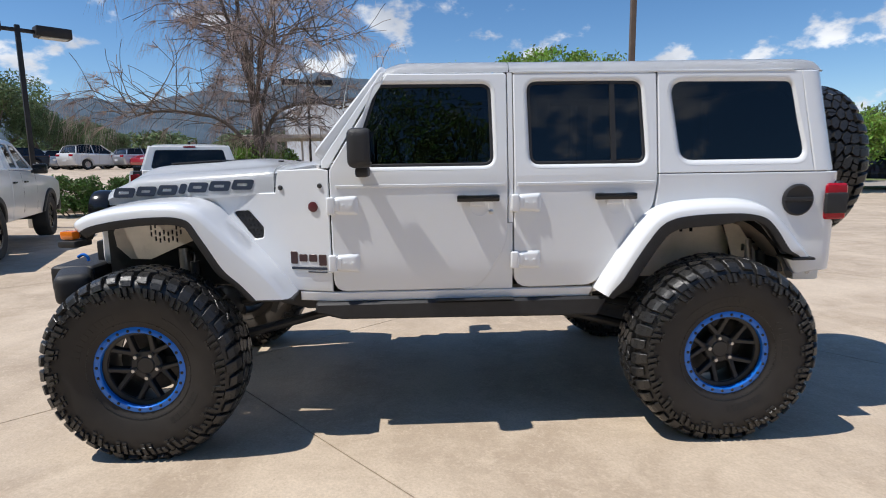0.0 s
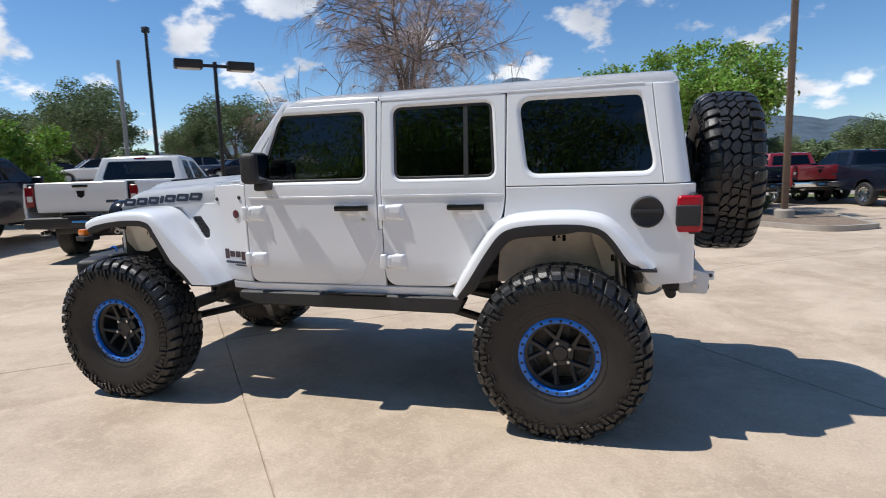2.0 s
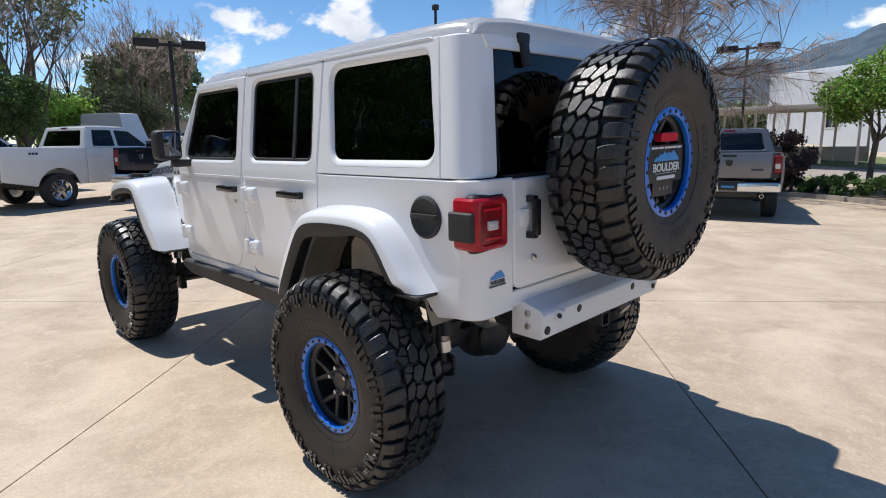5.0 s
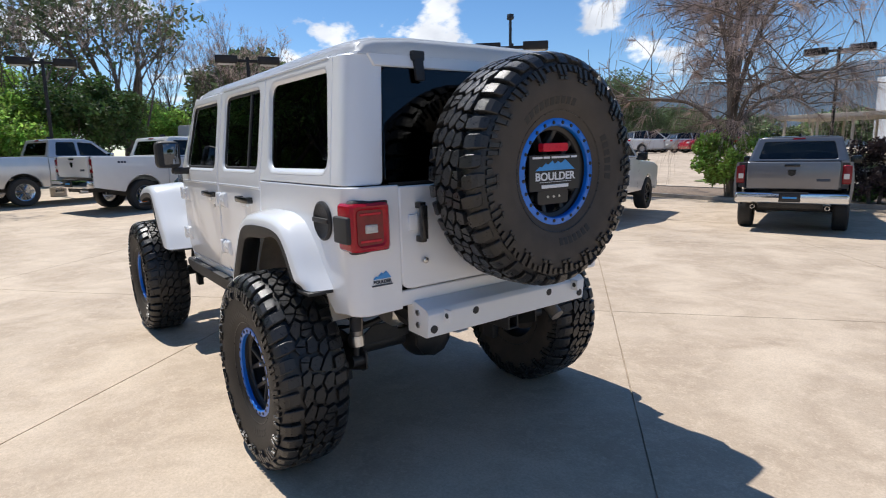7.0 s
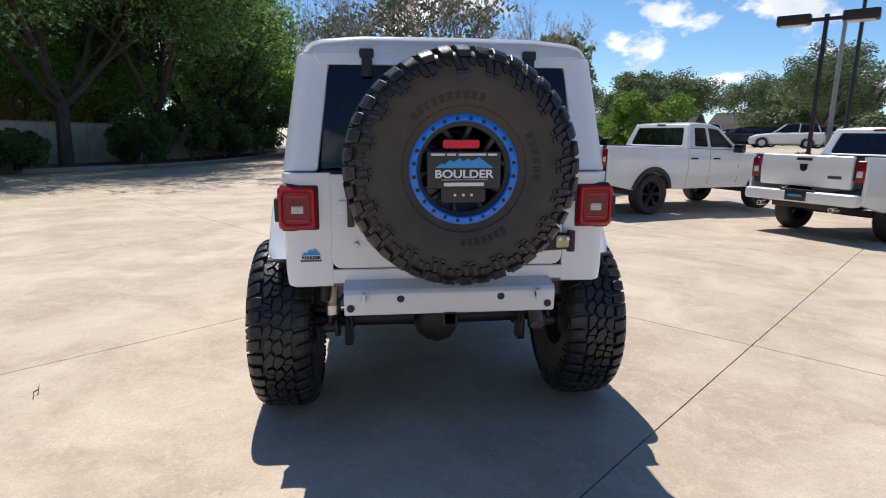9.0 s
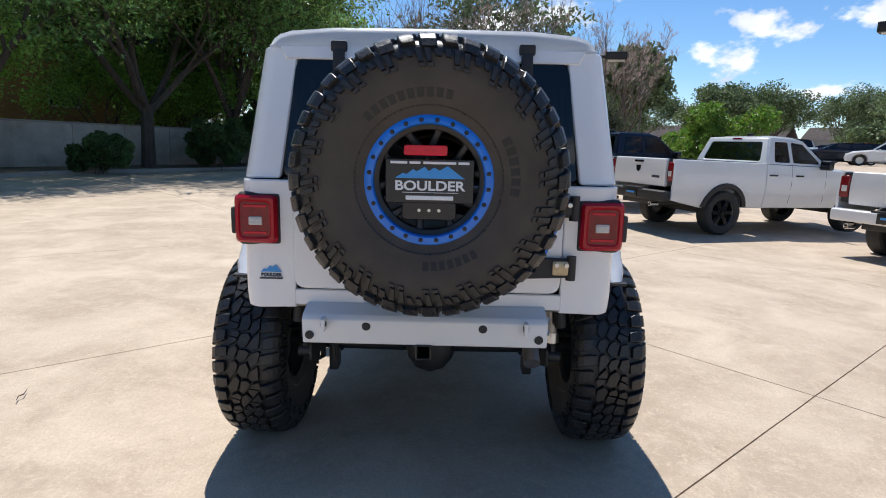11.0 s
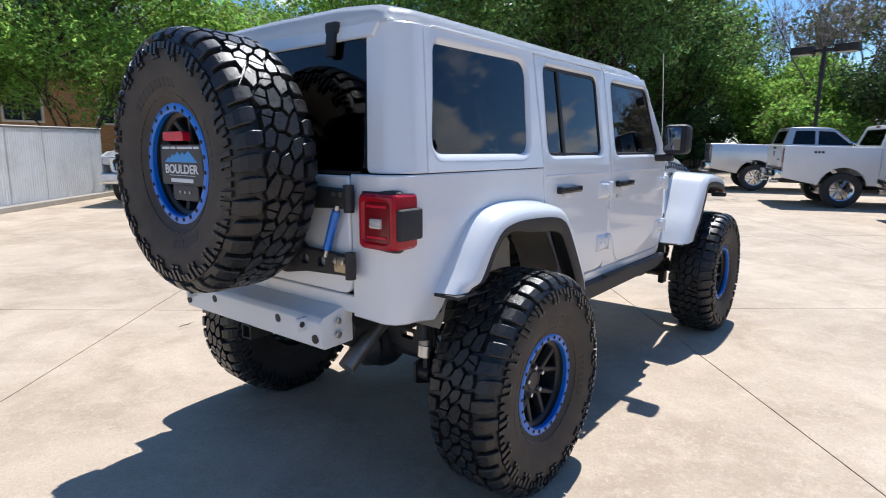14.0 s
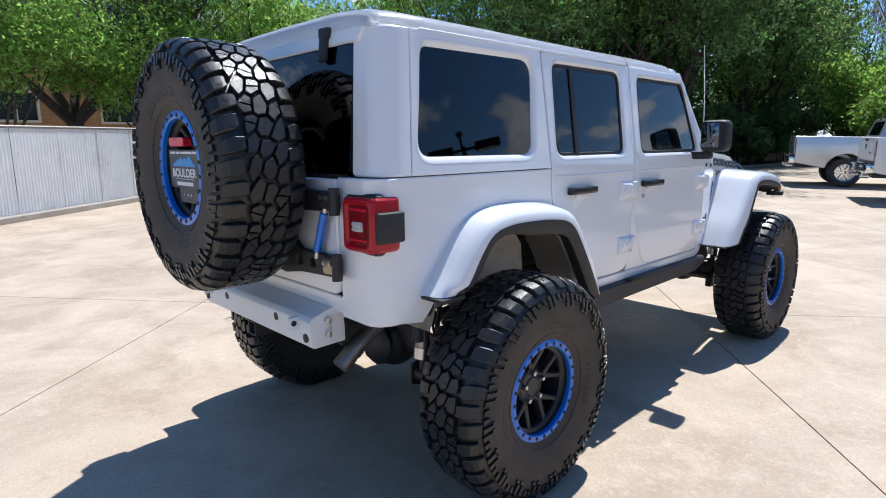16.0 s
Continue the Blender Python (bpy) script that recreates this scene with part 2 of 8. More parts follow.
def turned_area(points):
    return sum(points[i - 1][0] * p[1] - p[0] * points[i - 1][1] for i, p in enumerate(points))


def inset(points, d):
    """A closed polygon moved inwards by d (counter-clockwise order)."""
    out, n = [], len(points)
    for i, p in enumerate(points):
        a, c = points[i - 1], points[(i + 1) % n]
        e1, e2 = Vector((p[0] - a[0], p[1] - a[1])), Vector((c[0] - p[0], c[1] - p[1]))
        m = Vector((-e1.y, e1.x)).normalized() + Vector((-e2.y, e2.x)).normalized()
        if m.length < 1e-6:
            out.append(p)
            continue
        m = m.normalized() * d
        out.append((p[0] + m.x, p[1] + m.y))
    return out


def slab(outer, holes=(), depth=0.03, bevel=0.004, place=None, cuts=()):
    """A flat panel with holes, its front edges eased, laid by place(u, w, v); w is the way out of the surface. cuts: (axis, value) lines of bending."""
    bm = bmesh.new()
    loops = []
    for k, loop in enumerate((outer, *holes)):
        loop = list(loop)
        if (turned_area(loop) > 0) != (k == 0):
            loop.reverse()
        loops.append(loop)
    front = [inset(lp, bevel) for lp in loops]
    rings = {}
    for key, source, w in (("f", front, depth), ("m", loops, depth - bevel), ("b", loops, 0.0)):
        rings[key] = [[bm.verts.new((x, w, z)) for x, z in lp] for lp in source]
    from mathutils.geometry import tessellate_polygon
    for key, source, flip in (("f", front, False), ("b", loops, True)):
        flat = [v for ring in rings[key] for v in ring]
        for tri in tessellate_polygon([[Vector((x, z, 0)) for x, z in lp] for lp in source]):
            try:
                bm.faces.new([flat[i] for i in (reversed(tri) if flip else tri)])
            except ValueError:
                pass
    for one, two in (("f", "m"), ("m", "b")):
        for ra, rb in zip(rings[one], rings[two]):
            for i in range(len(ra)):
                try:
                    bm.faces.new((ra[i - 1], ra[i], rb[i], rb[i - 1]))
                except ValueError:
                    pass
    for axis, value in cuts:
        no = [0, 0, 0]
        no[axis] = 1
        co = [0, 0, 0]
        co[axis] = value
        bmesh.ops.bisect_plane(bm, geom=bm.verts[:] + bm.edges[:] + bm.faces[:], plane_co=co, plane_no=no)
    if place:
        for v in bm.verts:
            v.co = place(*v.co)
    return bm


def box(size, at=(0, 0, 0), bevel=0.0, segments=2, turn=(0, 0, 0), bm=None):
    """A box with eased edges, added to bm."""
    b = bmesh.new()
    bmesh.ops.create_cube(b, size=1.0)
    bmesh.ops.scale(b, vec=size, verts=b.verts)
    if bevel:
        bmesh.ops.bevel(b, geom=b.edges[:], offset=bevel, segments=segments, affect="EDGES", profile=0.6)
    b.transform(pose(*at, *turn))
    return merged(bm, b)


def merged(bm, other):
    if bm is None:
        return other
    me = bpy.data.meshes.new("join")
    other.to_mesh(me)
    other.free()
    bm.from_mesh(me)
    bpy.data.meshes.remove(me)
    return bm


def lathe(profile, steps=48, axis="Z", bm=None, closed=False):
    """A turned body from (radius, height) pairs."""
    b = bmesh.new()
    rings = []
    for r, h in profile:
        ring = []
        for k in range(steps):
            a = 2 * math.pi * k / steps
            ring.append(b.verts.new((r * math.cos(a), r * math.sin(a), h)))
        rings.append(ring)
    pairs = list(zip(rings, rings[1:])) + ([(rings[-1], rings[0])] if closed else [])
    for ra, rb in pairs:
        for k in range(steps):
            b.faces.new((ra[k - 1], ra[k], rb[k], rb[k - 1]))
    if not closed:
        for ring in (rings[0], rings[-1]):
            b.faces.new(ring)
    bmesh.ops.remove_doubles(b, verts=b.verts, dist=1e-6)
    if axis == "Y":
        b.transform(pose(0, 0, 0, -90, 0, 0))
    if axis == "X":
        b.transform(pose(0, 0, 0, 0, 90, 0))
    return merged(bm, b)


def tube(points, radius, sides=8, bm=None, caps=True):
    """A round bar along points; radius may be one number or one for each point."""
    b = bm if bm is not None else bmesh.new()
    pts = [Vector(p) for p in points]
    radii = radius if isinstance(radius, (list, tuple)) else [radius] * len(pts)
    rings, side = [], None
    for i, p in enumerate(pts):
        way = (pts[min(i + 1, len(pts) - 1)] - pts[max(i - 1, 0)]).normalized()
        if side is None:
            side = way.orthogonal().normalized()
        side = (side - way * side.dot(way)).normalized()
        up = way.cross(side)
        rings.append([b.verts.new(p + radii[i] * (math.cos(2 * math.pi * k / sides) * side + math.sin(2 * math.pi * k / sides) * up)) for k in range(sides)])
    for ra, rb in zip(rings, rings[1:]):
        for k in range(sides):
            b.faces.new((ra[k - 1], ra[k], rb[k], rb[k - 1]))
    if caps:
        b.faces.new(rings[0][::-1])
        b.faces.new(rings[-1])
    return b


def loft(sections, bm=None, closed=False, caps=False):
    """A skin over rows of points."""
    b = bm if bm is not None else bmesh.new()
    rows = [[b.verts.new(p) for p in s] for s in sections]
    for ra, rb in zip(rows, rows[1:]):
        n = len(ra)
        for k in range(0 if closed else 1, n):
            b.faces.new((ra[k - 1], ra[k], rb[k], rb[k - 1]))
    if caps:
        b.faces.new(rows[0][::-1])
        b.faces.new(rows[-1])
    return b


def curve_through(points, steps=4):
    """Points along a smooth line through the given ones."""
    p = [Vector(q) for q in points]
    p = [2 * p[0] - p[1], *p, 2 * p[-1] - p[-2]]
    out = []
    for i in range(1, len(p) - 2):
        for k in range(steps):
            t = k / steps
            out.append(0.5 * (2 * p[i] + (p[i + 1] - p[i - 1]) * t + (2 * p[i - 1] - 5 * p[i] + 4 * p[i + 1] - p[i + 2]) * t * t + (3 * p[i] - p[i - 1] - 3 * p[i + 1] + p[i + 2]) * t ** 3))
    return out + [p[-2]]


def ground_z(x, y):
    """The lot falls a little across the car, climbs gently to the pickups ahead of it, dips towards the island and rises to the far lot."""
    away = 0.6 * x - 0.8 * y
    ahead = 0.95 * x + 0.30 * y
    climb = 0.0165 * max(0.0, min(ahead, 30.0) - 5.0) * smoothstep(5.0, 8.5, ahead) * smoothstep(10.0, 4.0, y) * smoothstep(-16.0, -8.0, y)
    return climb - 0.0262 * math.tanh(y / 1.5) - 0.20 * smoothstep(6.0, 12.0, -y) * smoothstep(15.0, 7.0, x) + 1.25 * smoothstep(24.0, 40.0, away) * smoothstep(-4.0, 12.0, x)


# ---- the lifted white off-roader: x forward from the rear axle, y to its left, z up ----
offroader = thing("off_road_vehicle", "lifted white four-door off-road vehicle with huge mud tyres on concrete", "off-road vehicle", pose(0, -0.015, 0, -1.0, 0, 0))
BELT = 1.41


def skin(side):
    """The body's outer surface: u runs along the side and round the rear corner on to the back; w goes outwards; v is height."""

    def place(u, w, v):
        lean = 0.0 if v < BELT else (v - BELT) * 0.19
        tuck = 0.03 * smoothstep(0.95, 0.70, v)
        back = 0.0 if v < BELT else 0.025 + (v - BELT) * 0.14
        if u > -0.62:
            x, y, nx, ny = u, 0.79, 0.0, 1.0
            if u > 2.05:
                y -= 0.26 * (u - 2.05)
        else:
            a = min(math.pi / 2, (-0.62 - u) / 0.09)
            x, y, nx, ny = -0.62 - 0.09 * math.sin(a), 0.79 - 0.09 * (1 - math.cos(a)), -math.sin(a), math.cos(a)
            over = (-0.62 - u) - 0.09 * math.pi / 2
            if over > 0:
                y -= over
        y = y * (1 - lean) - tuck * ny
        x += back * smoothstep(-0.35, -0.62, u)
        return Vector((x + nx * w, side * (y + ny * w), v))

    return place


CUTS = [(2, BELT), (2, 1.6), (2, 0.95), (2, 0.82), (0, -0.45), (0, -0.55), *[(0, -0.62 - 0.0236 * k) for k in range(0, 7)]]
LOWCUTS = CUTS


def strip_decals(side, parent):
    """Plain slanted blocks where the hood lettering stands."""
    widths = (0.116, 0.110, 0.110, 0.040, 0.108, 0.116, 0.116)
    u = 2.488
    for k in range(6, -1, -1):
        w = widths[k]
        z0 = 1.312 + 0.040 * (k / 6)
        pts = rounded([(u, z0), (u + w, z0), (u + w - 0.022, z0 + 0.054), (u - 0.022, z0 + 0.054)], 0.014, 3)
        hole = [] if k in (3,) else [rounded([(u + 0.024, z0 + 0.020), (u + w - 0.034, z0 + 0.020), (u + w - 0.040, z0 + 0.034), (u + 0.018, z0 + 0.034)], 0.005, 2)]
        bm = slab(pts, hole, 0.0016, 0.0004, lambda a, b, c: hood_side(a, side, c, 0.001 + b))
        part("decal", bm, DECAL, parent, "dark grey block of the hood lettering")
        u += w + 0.012


HOOD_BACK, HOOD_FRONT = 2.365, 3.345


def hood_edge(x):
    return 0.700 - 0.125 * smoothstep(2.2, 3.4, x) - 0.02 * (x - 2.365)


def hood_top(x):
    return 1.462 - 0.055 * (x - HOOD_BACK) - 0.085 * smoothstep(3.10, 3.40, x)


def hood_side(x, side, z, out):
    return Vector((x, side * (hood_edge(x) - 0.10 * (z - 1.34) + out), z))


def build_hood():
    rows = []
    for k in range(25):
        x = HOOD_BACK + (HOOD_FRONT - HOOD_BACK) * k / 24
        e, top, lowz = hood_edge(x), hood_top(x), 1.330 - 0.062 * k / 24
        row = []
        for s in (1, -1):
            half = [(e, lowz), (e - 0.002, lowz + 0.02), (e - 0.10 * (top - 0.05 - 1.34), top - 0.045), (e - 0.022, top - 0.018), (e - 0.055, top - 0.002), (e - 0.13, top + 0.010)]
            for q in (0.42, 0.385, 0.35, 0.2, 0.0):
                bulge = 0.034 * smoothstep(0.43, 0.34, q) * smoothstep(HOOD_BACK - 0.02, HOOD_BACK + 0.25, x) * smoothstep(3.36, 3.05, x)
                half.append((q, top + 0.016 + bulge + 0.012 * (1 - (q / 0.42) ** 2)))
            pts = [Vector((x, s * y, z)) for y, z in half]
            row = pts if s == 1 else row + pts[-2::-1]
        rows.append(row)
    bm = loft(rows)
    bmesh.ops.solidify(bm, geom=bm.faces[:], thickness=0.012)
    hood = part("hood", bm, WHITE, offroader)
    for s in (1, -1):
        bm = box((0.30, 0.13, 0.012), (2.90, s * 0.24, hood_top(2.9) + 0.062), 0.005, turn=(0, 3, 0))
        part("hood_vent", bm, PLASTIC, hood, "black hood vent")
        strip_decals(s, hood)
    for u in (2.63, 2.60):
        part("washer_nozzle", box((0.03, 0.03, 0.012), (u - 0.2, 0.2 if u > 2.61 else -0.2, hood_top(2.42) + 0.034), 0.004), PLASTIC, hood)
    return hood


def build_windshield():
    low, high = (2.080, 1.535), (1.738, 1.955)
    frame_ = bmesh.new()
    wide = lambda v: 0.715 - 0.05 * (v - 1.53) / 0.43

    def place(u, w, v):
        k = (v - low[1]) / (high[1] - low[1])
        return Vector((low[0] + (high[0] - low[0]) * k + 0.77 * w, u, v + 0.64 * w))

    outer = rounded([(-0.715, 1.50), (0.715, 1.50), (0.672, 1.958), (-0.672, 1.958)], 0.05, 4)
    hole = rounded([(-0.64, 1.575), (0.64, 1.575), (0.61, 1.915), (-0.61, 1.915)], 0.05, 4)
    ob = part("windshield_frame", slab(outer, [hole], 0.055, 0.008, place), WHITE, offroader)
    pane = rounded([(-0.645, 1.57), (0.645, 1.57), (0.615, 1.92), (-0.615, 1.92)], 0.05, 4)
    part("windshield", slab(pane, [], 0.005, 0.001, lambda u, w, v: place(u, w + 0.02, v)), CLEARGLASS, ob, "clear windshield glass")
    for s in (1, -1):
        part("wiper", tube([(2.16, s * 0.35, 1.53), (2.08, s * 0.1, 1.60), (2.04, s * -0.12, 1.63)], 0.007, 6), PLASTIC, ob, "black wiper arm")
        # the side of the frame, down to the cowl
        side = slab([(2.062, 1.462), (2.098, 1.462), (2.098, 1.50), (1.778, 1.952), (1.758, 1.952)], [], 0.02, 0.004, lambda u, w, v: Vector((u, s * (0.79 * (1 - max(0, v - BELT) * 0.19) - 0.024 + w - 0.20 * max(0.0, u - 2.06)), v)))
        part("windshield_post", side, WHITE, ob)


def reveal(loop, place, grow, deep):
    """The sloped body-coloured edge that leads from the panel down to a window; gives the opening it needs and its mesh."""
    loop = list(loop) if turned_area(loop) > 0 else list(loop)[::-1]
    opening = inset(loop, -grow)
    rows = []
    for pts, w in ((inset(loop, -grow - 0.004), 0.0004), (inset(loop, -grow * 0.9), 0.0006), (inset(loop, -grow * 0.45), -deep * 0.45), (loop, -deep), (loop, -deep - 0.008), (opening, -deep - 0.008)):
        rows.append([place(u, w, v) for u, v in pts])
    bm = bmesh.new()
    rings = [[bm.verts.new(p) for p in row] for row in rows]
    for ra, rb in zip(rings, rings[1:]):
        for k in range(len(ra)):
            bm.faces.new((ra[k - 1], ra[k], rb[k], rb[k - 1]))
    return opening, bm


def build_door(side, front):
    place = skin(side)
    if front:
        edge_ = [(1.752, 1.940, 0.02), (2.056, 1.455, 0.04), (2.056, 0.803, 0.07), (1.27, 0.803, 0.16), (1.124, 1.06, 0.22), (1.124, 1.940, 0.012)]
        hole = [(1.800, 1.888), (1.950, 1.464), (1.195, 1.464), (1.206, 1.888)]
        handle_x, hinge_x = 1.283, 2.062
    else:
        edge_ = [(1.088, 1.940, 0.012), (1.088, 0.803, 0.09), (0.645, 0.808, 0.12), (0.338, 1.235, 0.2), (0.322, 1.36, 0.05), (0.322, 1.940, 0.012)]
        hole = [(1.017, 1.898), (1.004, 1.466), (0.380, 1.466), (0.404, 1.898)]
        handle_x, hinge_x = 0.552, 1.094
    outline, window = dense(rounded(edge_, 0.02), 0.12), dense(rounded(hole, 0.055, 5), 0.12)
    opening, edge_bm = reveal(window, place, 0.016, 0.010)
    door = part("front_door" if front else "rear_door", slab(outline, [opening], 0.035, 0.005, lambda u, w, v: place(u, w - 0.035, v), CUTS[:4]), WHITE, offroader)
    part("window_reveal", edge_bm, WHITE, door, sharp=60)
    ring_in = inset(window if turned_area(window) > 0 else window[::-1], 0.016)
    part("window_seal", slab(window, [ring_in], 0.012, 0.003, lambda u, w, v: place(u, w - 0.022, v)), PLASTIC, door, "black rubber window seal")
    part("window_glass", slab(ring_in, [], 0.004, 0.001, lambda u, w, v: place(u, w - 0.020, v)), GLASS, door, "dark tinted window glass")
    if not front:
        part("window_divider", slab(rounded([(0.548, 1.893), (0.540, 1.468), (0.568, 1.468), (0.574, 1.893)], 0.0), [], 0.010, 0.002, lambda u, w, v: place(u, w - 0.018, v)), PLASTIC, door, "black window divider bar")
    # a shallow crease below the windows
    part("belt_crease", slab([(edge_[1][0] - 0.03 if front else 1.075, 1.358), (edge_[1][0] - 0.03 if front else 1.075, 1.374), (1.14 if front else 0.335, 1.374), (1.14 if front else 0.335, 1.358)], [], 0.003, 0.0028, lambda u, w, v: place(u, w + 0.001, v)), WHITE, door)
    # handle: a bar on two posts over a hollow with a lighter flap
    bm = box((0.225, 0.018, 0.034), (0, 0.030, 0), 0.008)
    box((0.05, 0.026, 0.036), (0.082, 0.016, 0), 0.006, bm=bm)
    box((0.05, 0.026, 0.036), (-0.082, 0.016, 0), 0.006, bm=bm)
    m = Matrix.Diagonal((1, side, 1, 1))
    bm.transform(pose(handle_x, side * 0.790, 1.296) @ m)
    part("door_handle", bm, GLOSSBLACK, door, "glossy black door handle")
    part("handle_flap", shifted(box((0.085, 0.020, 0.030), (0.005, 0.012, -0.026), 0.008, 3), pose(handle_x, side * 0.790, 1.296) @ m), WHITE, door)
    bm = lathe([(0.001, -0.006), (0.040, -0.003), (0.050, 0.0015), (0.053, 0.0005), (0.053, -0.008)], 20, "Y")
    bm.transform(pose(handle_x - 0.01, side * 0.790, 1.250) @ m)
    part("handle_recess", bm, WHITE, door)
    if front:
        part("door_lock", shifted(lathe([(0.013, 0.0), (0.013, 0.006), (0.009, 0.008), (0.001, 0.008)], 16, "Y"), pose(1.212, side * 0.79, 1.222) @ m), STEEL, door, "steel door lock cylinder")
    for z in (1.268, 0.962):
        # a stamped plate with sloping sides, its barrel over the gap
        rows = []
        for du, dv, w in ((0.0, 0.0, -0.002), (0.008, 0.008, 0.008), (0.016, 0.014, 0.014), (0.028, 0.022, 0.016)):
            pts = rounded([(-0.150 + du, -0.052 + dv), (-0.030, -0.046 + dv), (-0.030, 0.046 - dv), (-0.150 + du, 0.052 - dv)], 0.012, 3)
            rows.append([Vector((u, w, v)) for u, v in pts])
        bm = loft(rows, closed=True, caps=True)
        bm.transform(pose(hinge_x, side * 0.790, z) @ m)
        hinge = part("door_hinge", bm, WHITE, door)
        bm = box((0.044, 0.036, 0.094), (-0.008, 0.008, 0), 0.014, 3)
        box((0.030, 0.022, 0.060), (-0.040, 0.009, 0), 0.008, 2, bm=bm)
        bm.transform(pose(hinge_x, side * 0.790, z) @ m)
        part("hinge_barrel", bm, WHITE, hinge)
        for dx in (-0.070, -0.112):
            b = lathe([(0.009, 0.0), (0.009, 0.004), (0.001, 0.005)], 10, "Y")
            part("hinge_bolt", shifted(b, pose(hinge_x + dx, side * (0.790 + 0.0155), z) @ m), WHITE, hinge)
    return door


def shifted(bm, m):
    bm.transform(m)
    return bm


def build_side(side):
    place = skin(side)
    # quarter panel below the belt, round the rear corner
    arch = [(0.60, 0.775), (0.545, 0.90), (0.43, 1.06), (0.33, 1.145), (0.20, 1.19), (0.0, 1.205), (-0.16, 1.19), (-0.28, 1.12), (-0.38, 1.0), (-0.455, 0.885)]
    outline = [(0.314, 1.4085), (0.314, 1.36), (0.330, 1.23), (0.642, 0.800), (0.650, 0.765), *arch, (-0.49, 0.845), (-0.60, 0.862), (-0.902, 0.870), (-0.902, 1.4085)]
    quarter = part("quarter_panel", slab(dense(outline, 0.1), [], 0.03, 0.005, lambda u, w, v: place(u, w - 0.03, v), LOWCUTS), WHITE, offroader)
    # hardtop side with the fixed window, and its rear pillar
    win = dense(rounded([(0.245, 1.893), (0.190, 1.478), (-0.520, 1.480), (-0.452, 1.890)], 0.07, 6), 0.12)
    opening, edge_bm = reveal(win, place, 0.024, 0.014)
    upper = [(0.314, 1.4125), (-0.560, 1.4125), (-0.560, 1.948), (0.314, 1.948)]
    hard = part("hardtop_side", slab(dense(upper, 0.1), [opening], 0.03, 0.005, lambda u, w, v: place(u, w - 0.03, v), CUTS), WHITE, offroader)
    part("window_reveal", edge_bm, WHITE, hard, sharp=60)
    part("quarter_glass", slab(win, [], 0.005, 0.001, lambda u, w, v: place(u, w - 0.020, v)), GLASS, hard, "dark tinted fixed quarter glass")
    rear = dense(rounded([(-0.563, 1.4125, 0), (-0.843, 1.4125, 0.02), (-0.848, 1.90, 0.05), (-0.848, 1.948, 0), (-0.563, 1.948, 0)], 0), 0.06)
    part("hardtop_pillar", slab(rear, [], 0.03, 0.006, lambda u, w, v: place(u, w - 0.03, v), CUTS), WHITE, hard)
    # pillar strip between the doors, rocker and cowl side
    part("door_post", slab([(1.093, 1.162), (1.119, 1.162), (1.119, 1.945), (1.093, 1.945)], [], 0.02, 0.003, lambda u, w, v: place(u, w - 0.024, v), CUTS[:3]), WHITE, offroader)
    part("door_sill", slab([(1.092, 0.799), (1.36, 0.799), (1.30, 0.92), (1.20, 1.06), (1.126, 1.16), (1.096, 1.16)], [], 0.02, 0.003, lambda u, w, v: place(u, w - 0.025, v), CUTS[:3]), WHITE, offroader)
    part("rocker_panel", slab([(2.25, 0.745), (2.25, 0.797), (0.642, 0.797), (0.665, 0.742)], [], 0.03, 0.006, lambda u, w, v: place(u, w - 0.030, v), [(0, 2.05), (2, 0.78)]), WHITE, offroader)
    cowl = [(2.064, 0.802), (2.064, 1.452), (2.12, 1.462), (2.34, 1.452), (2.357, 1.336), (2.95, 1.322), (2.92, 1.25), (2.76, 1.21), (2.56, 1.00), (2.40, 0.84), (2.33, 0.802)]
    vent = rounded([(2.606, 1.235), (2.512, 1.240), (2.432, 1.148), (2.438, 1.092), (2.487, 1.085)], 0.016, 4)
    fender = part("fender_side", slab(dense(cowl, 0.12), [vent], 0.025, 0.005, lambda u, w, v: place(u, w - 0.025, v), [(0, 2.05), (2, 0.95), (2, 0.82)]), WHITE, offroader)
    part("fender_vent", slab(vent, [], 0.006, 0.002, lambda u, w, v: place(u, w - 0.016, v)), PLASTIC, fender, "black mesh fender vent")
    for k in range(6):
        for j in range(7):
            u, v = 2.446 + 0.022 * j + 0.008 * (k % 2), 1.108 + 0.026 * k
            if 1.30 * (u - 2.487) - 0.01 < (v - 1.100) and (v - 1.140) < 1.15 * (u - 2.430):
                b = box((0.012, 0.006, 0.013), tuple(place(u, -0.008, v)), 0.002)
                part("vent_cell", b, CASTIRON, fender)
    badge = lathe([(0.027, 0.0), (0.027, 0.003), (0.024, 0.0045), (0.001, 0.0045)], 28, "Y")
    m = Matrix.Diagonal((1, side, 1, 1))
    part("round_badge", shifted(badge, pose(2.150, side * 0.768, 1.262, 0, 0, -14 * side) @ m), REDBADGE, fender, "round dark red trail badge")
    for u, v in ((2.110, 1.372), (2.325, 1.362)):
        b = lathe([(0.013, 0.0), (0.013, 0.004), (0.008, 0.008), (0.001, 0.008)], 14, "Y")
        part("cowl_bolt", shifted(b, pose(u, side * (0.79 - 0.26 * (u - 2.05)), v, 0, 0, -14 * side) @ m), PLASTIC, fender, "black cowl bolt")
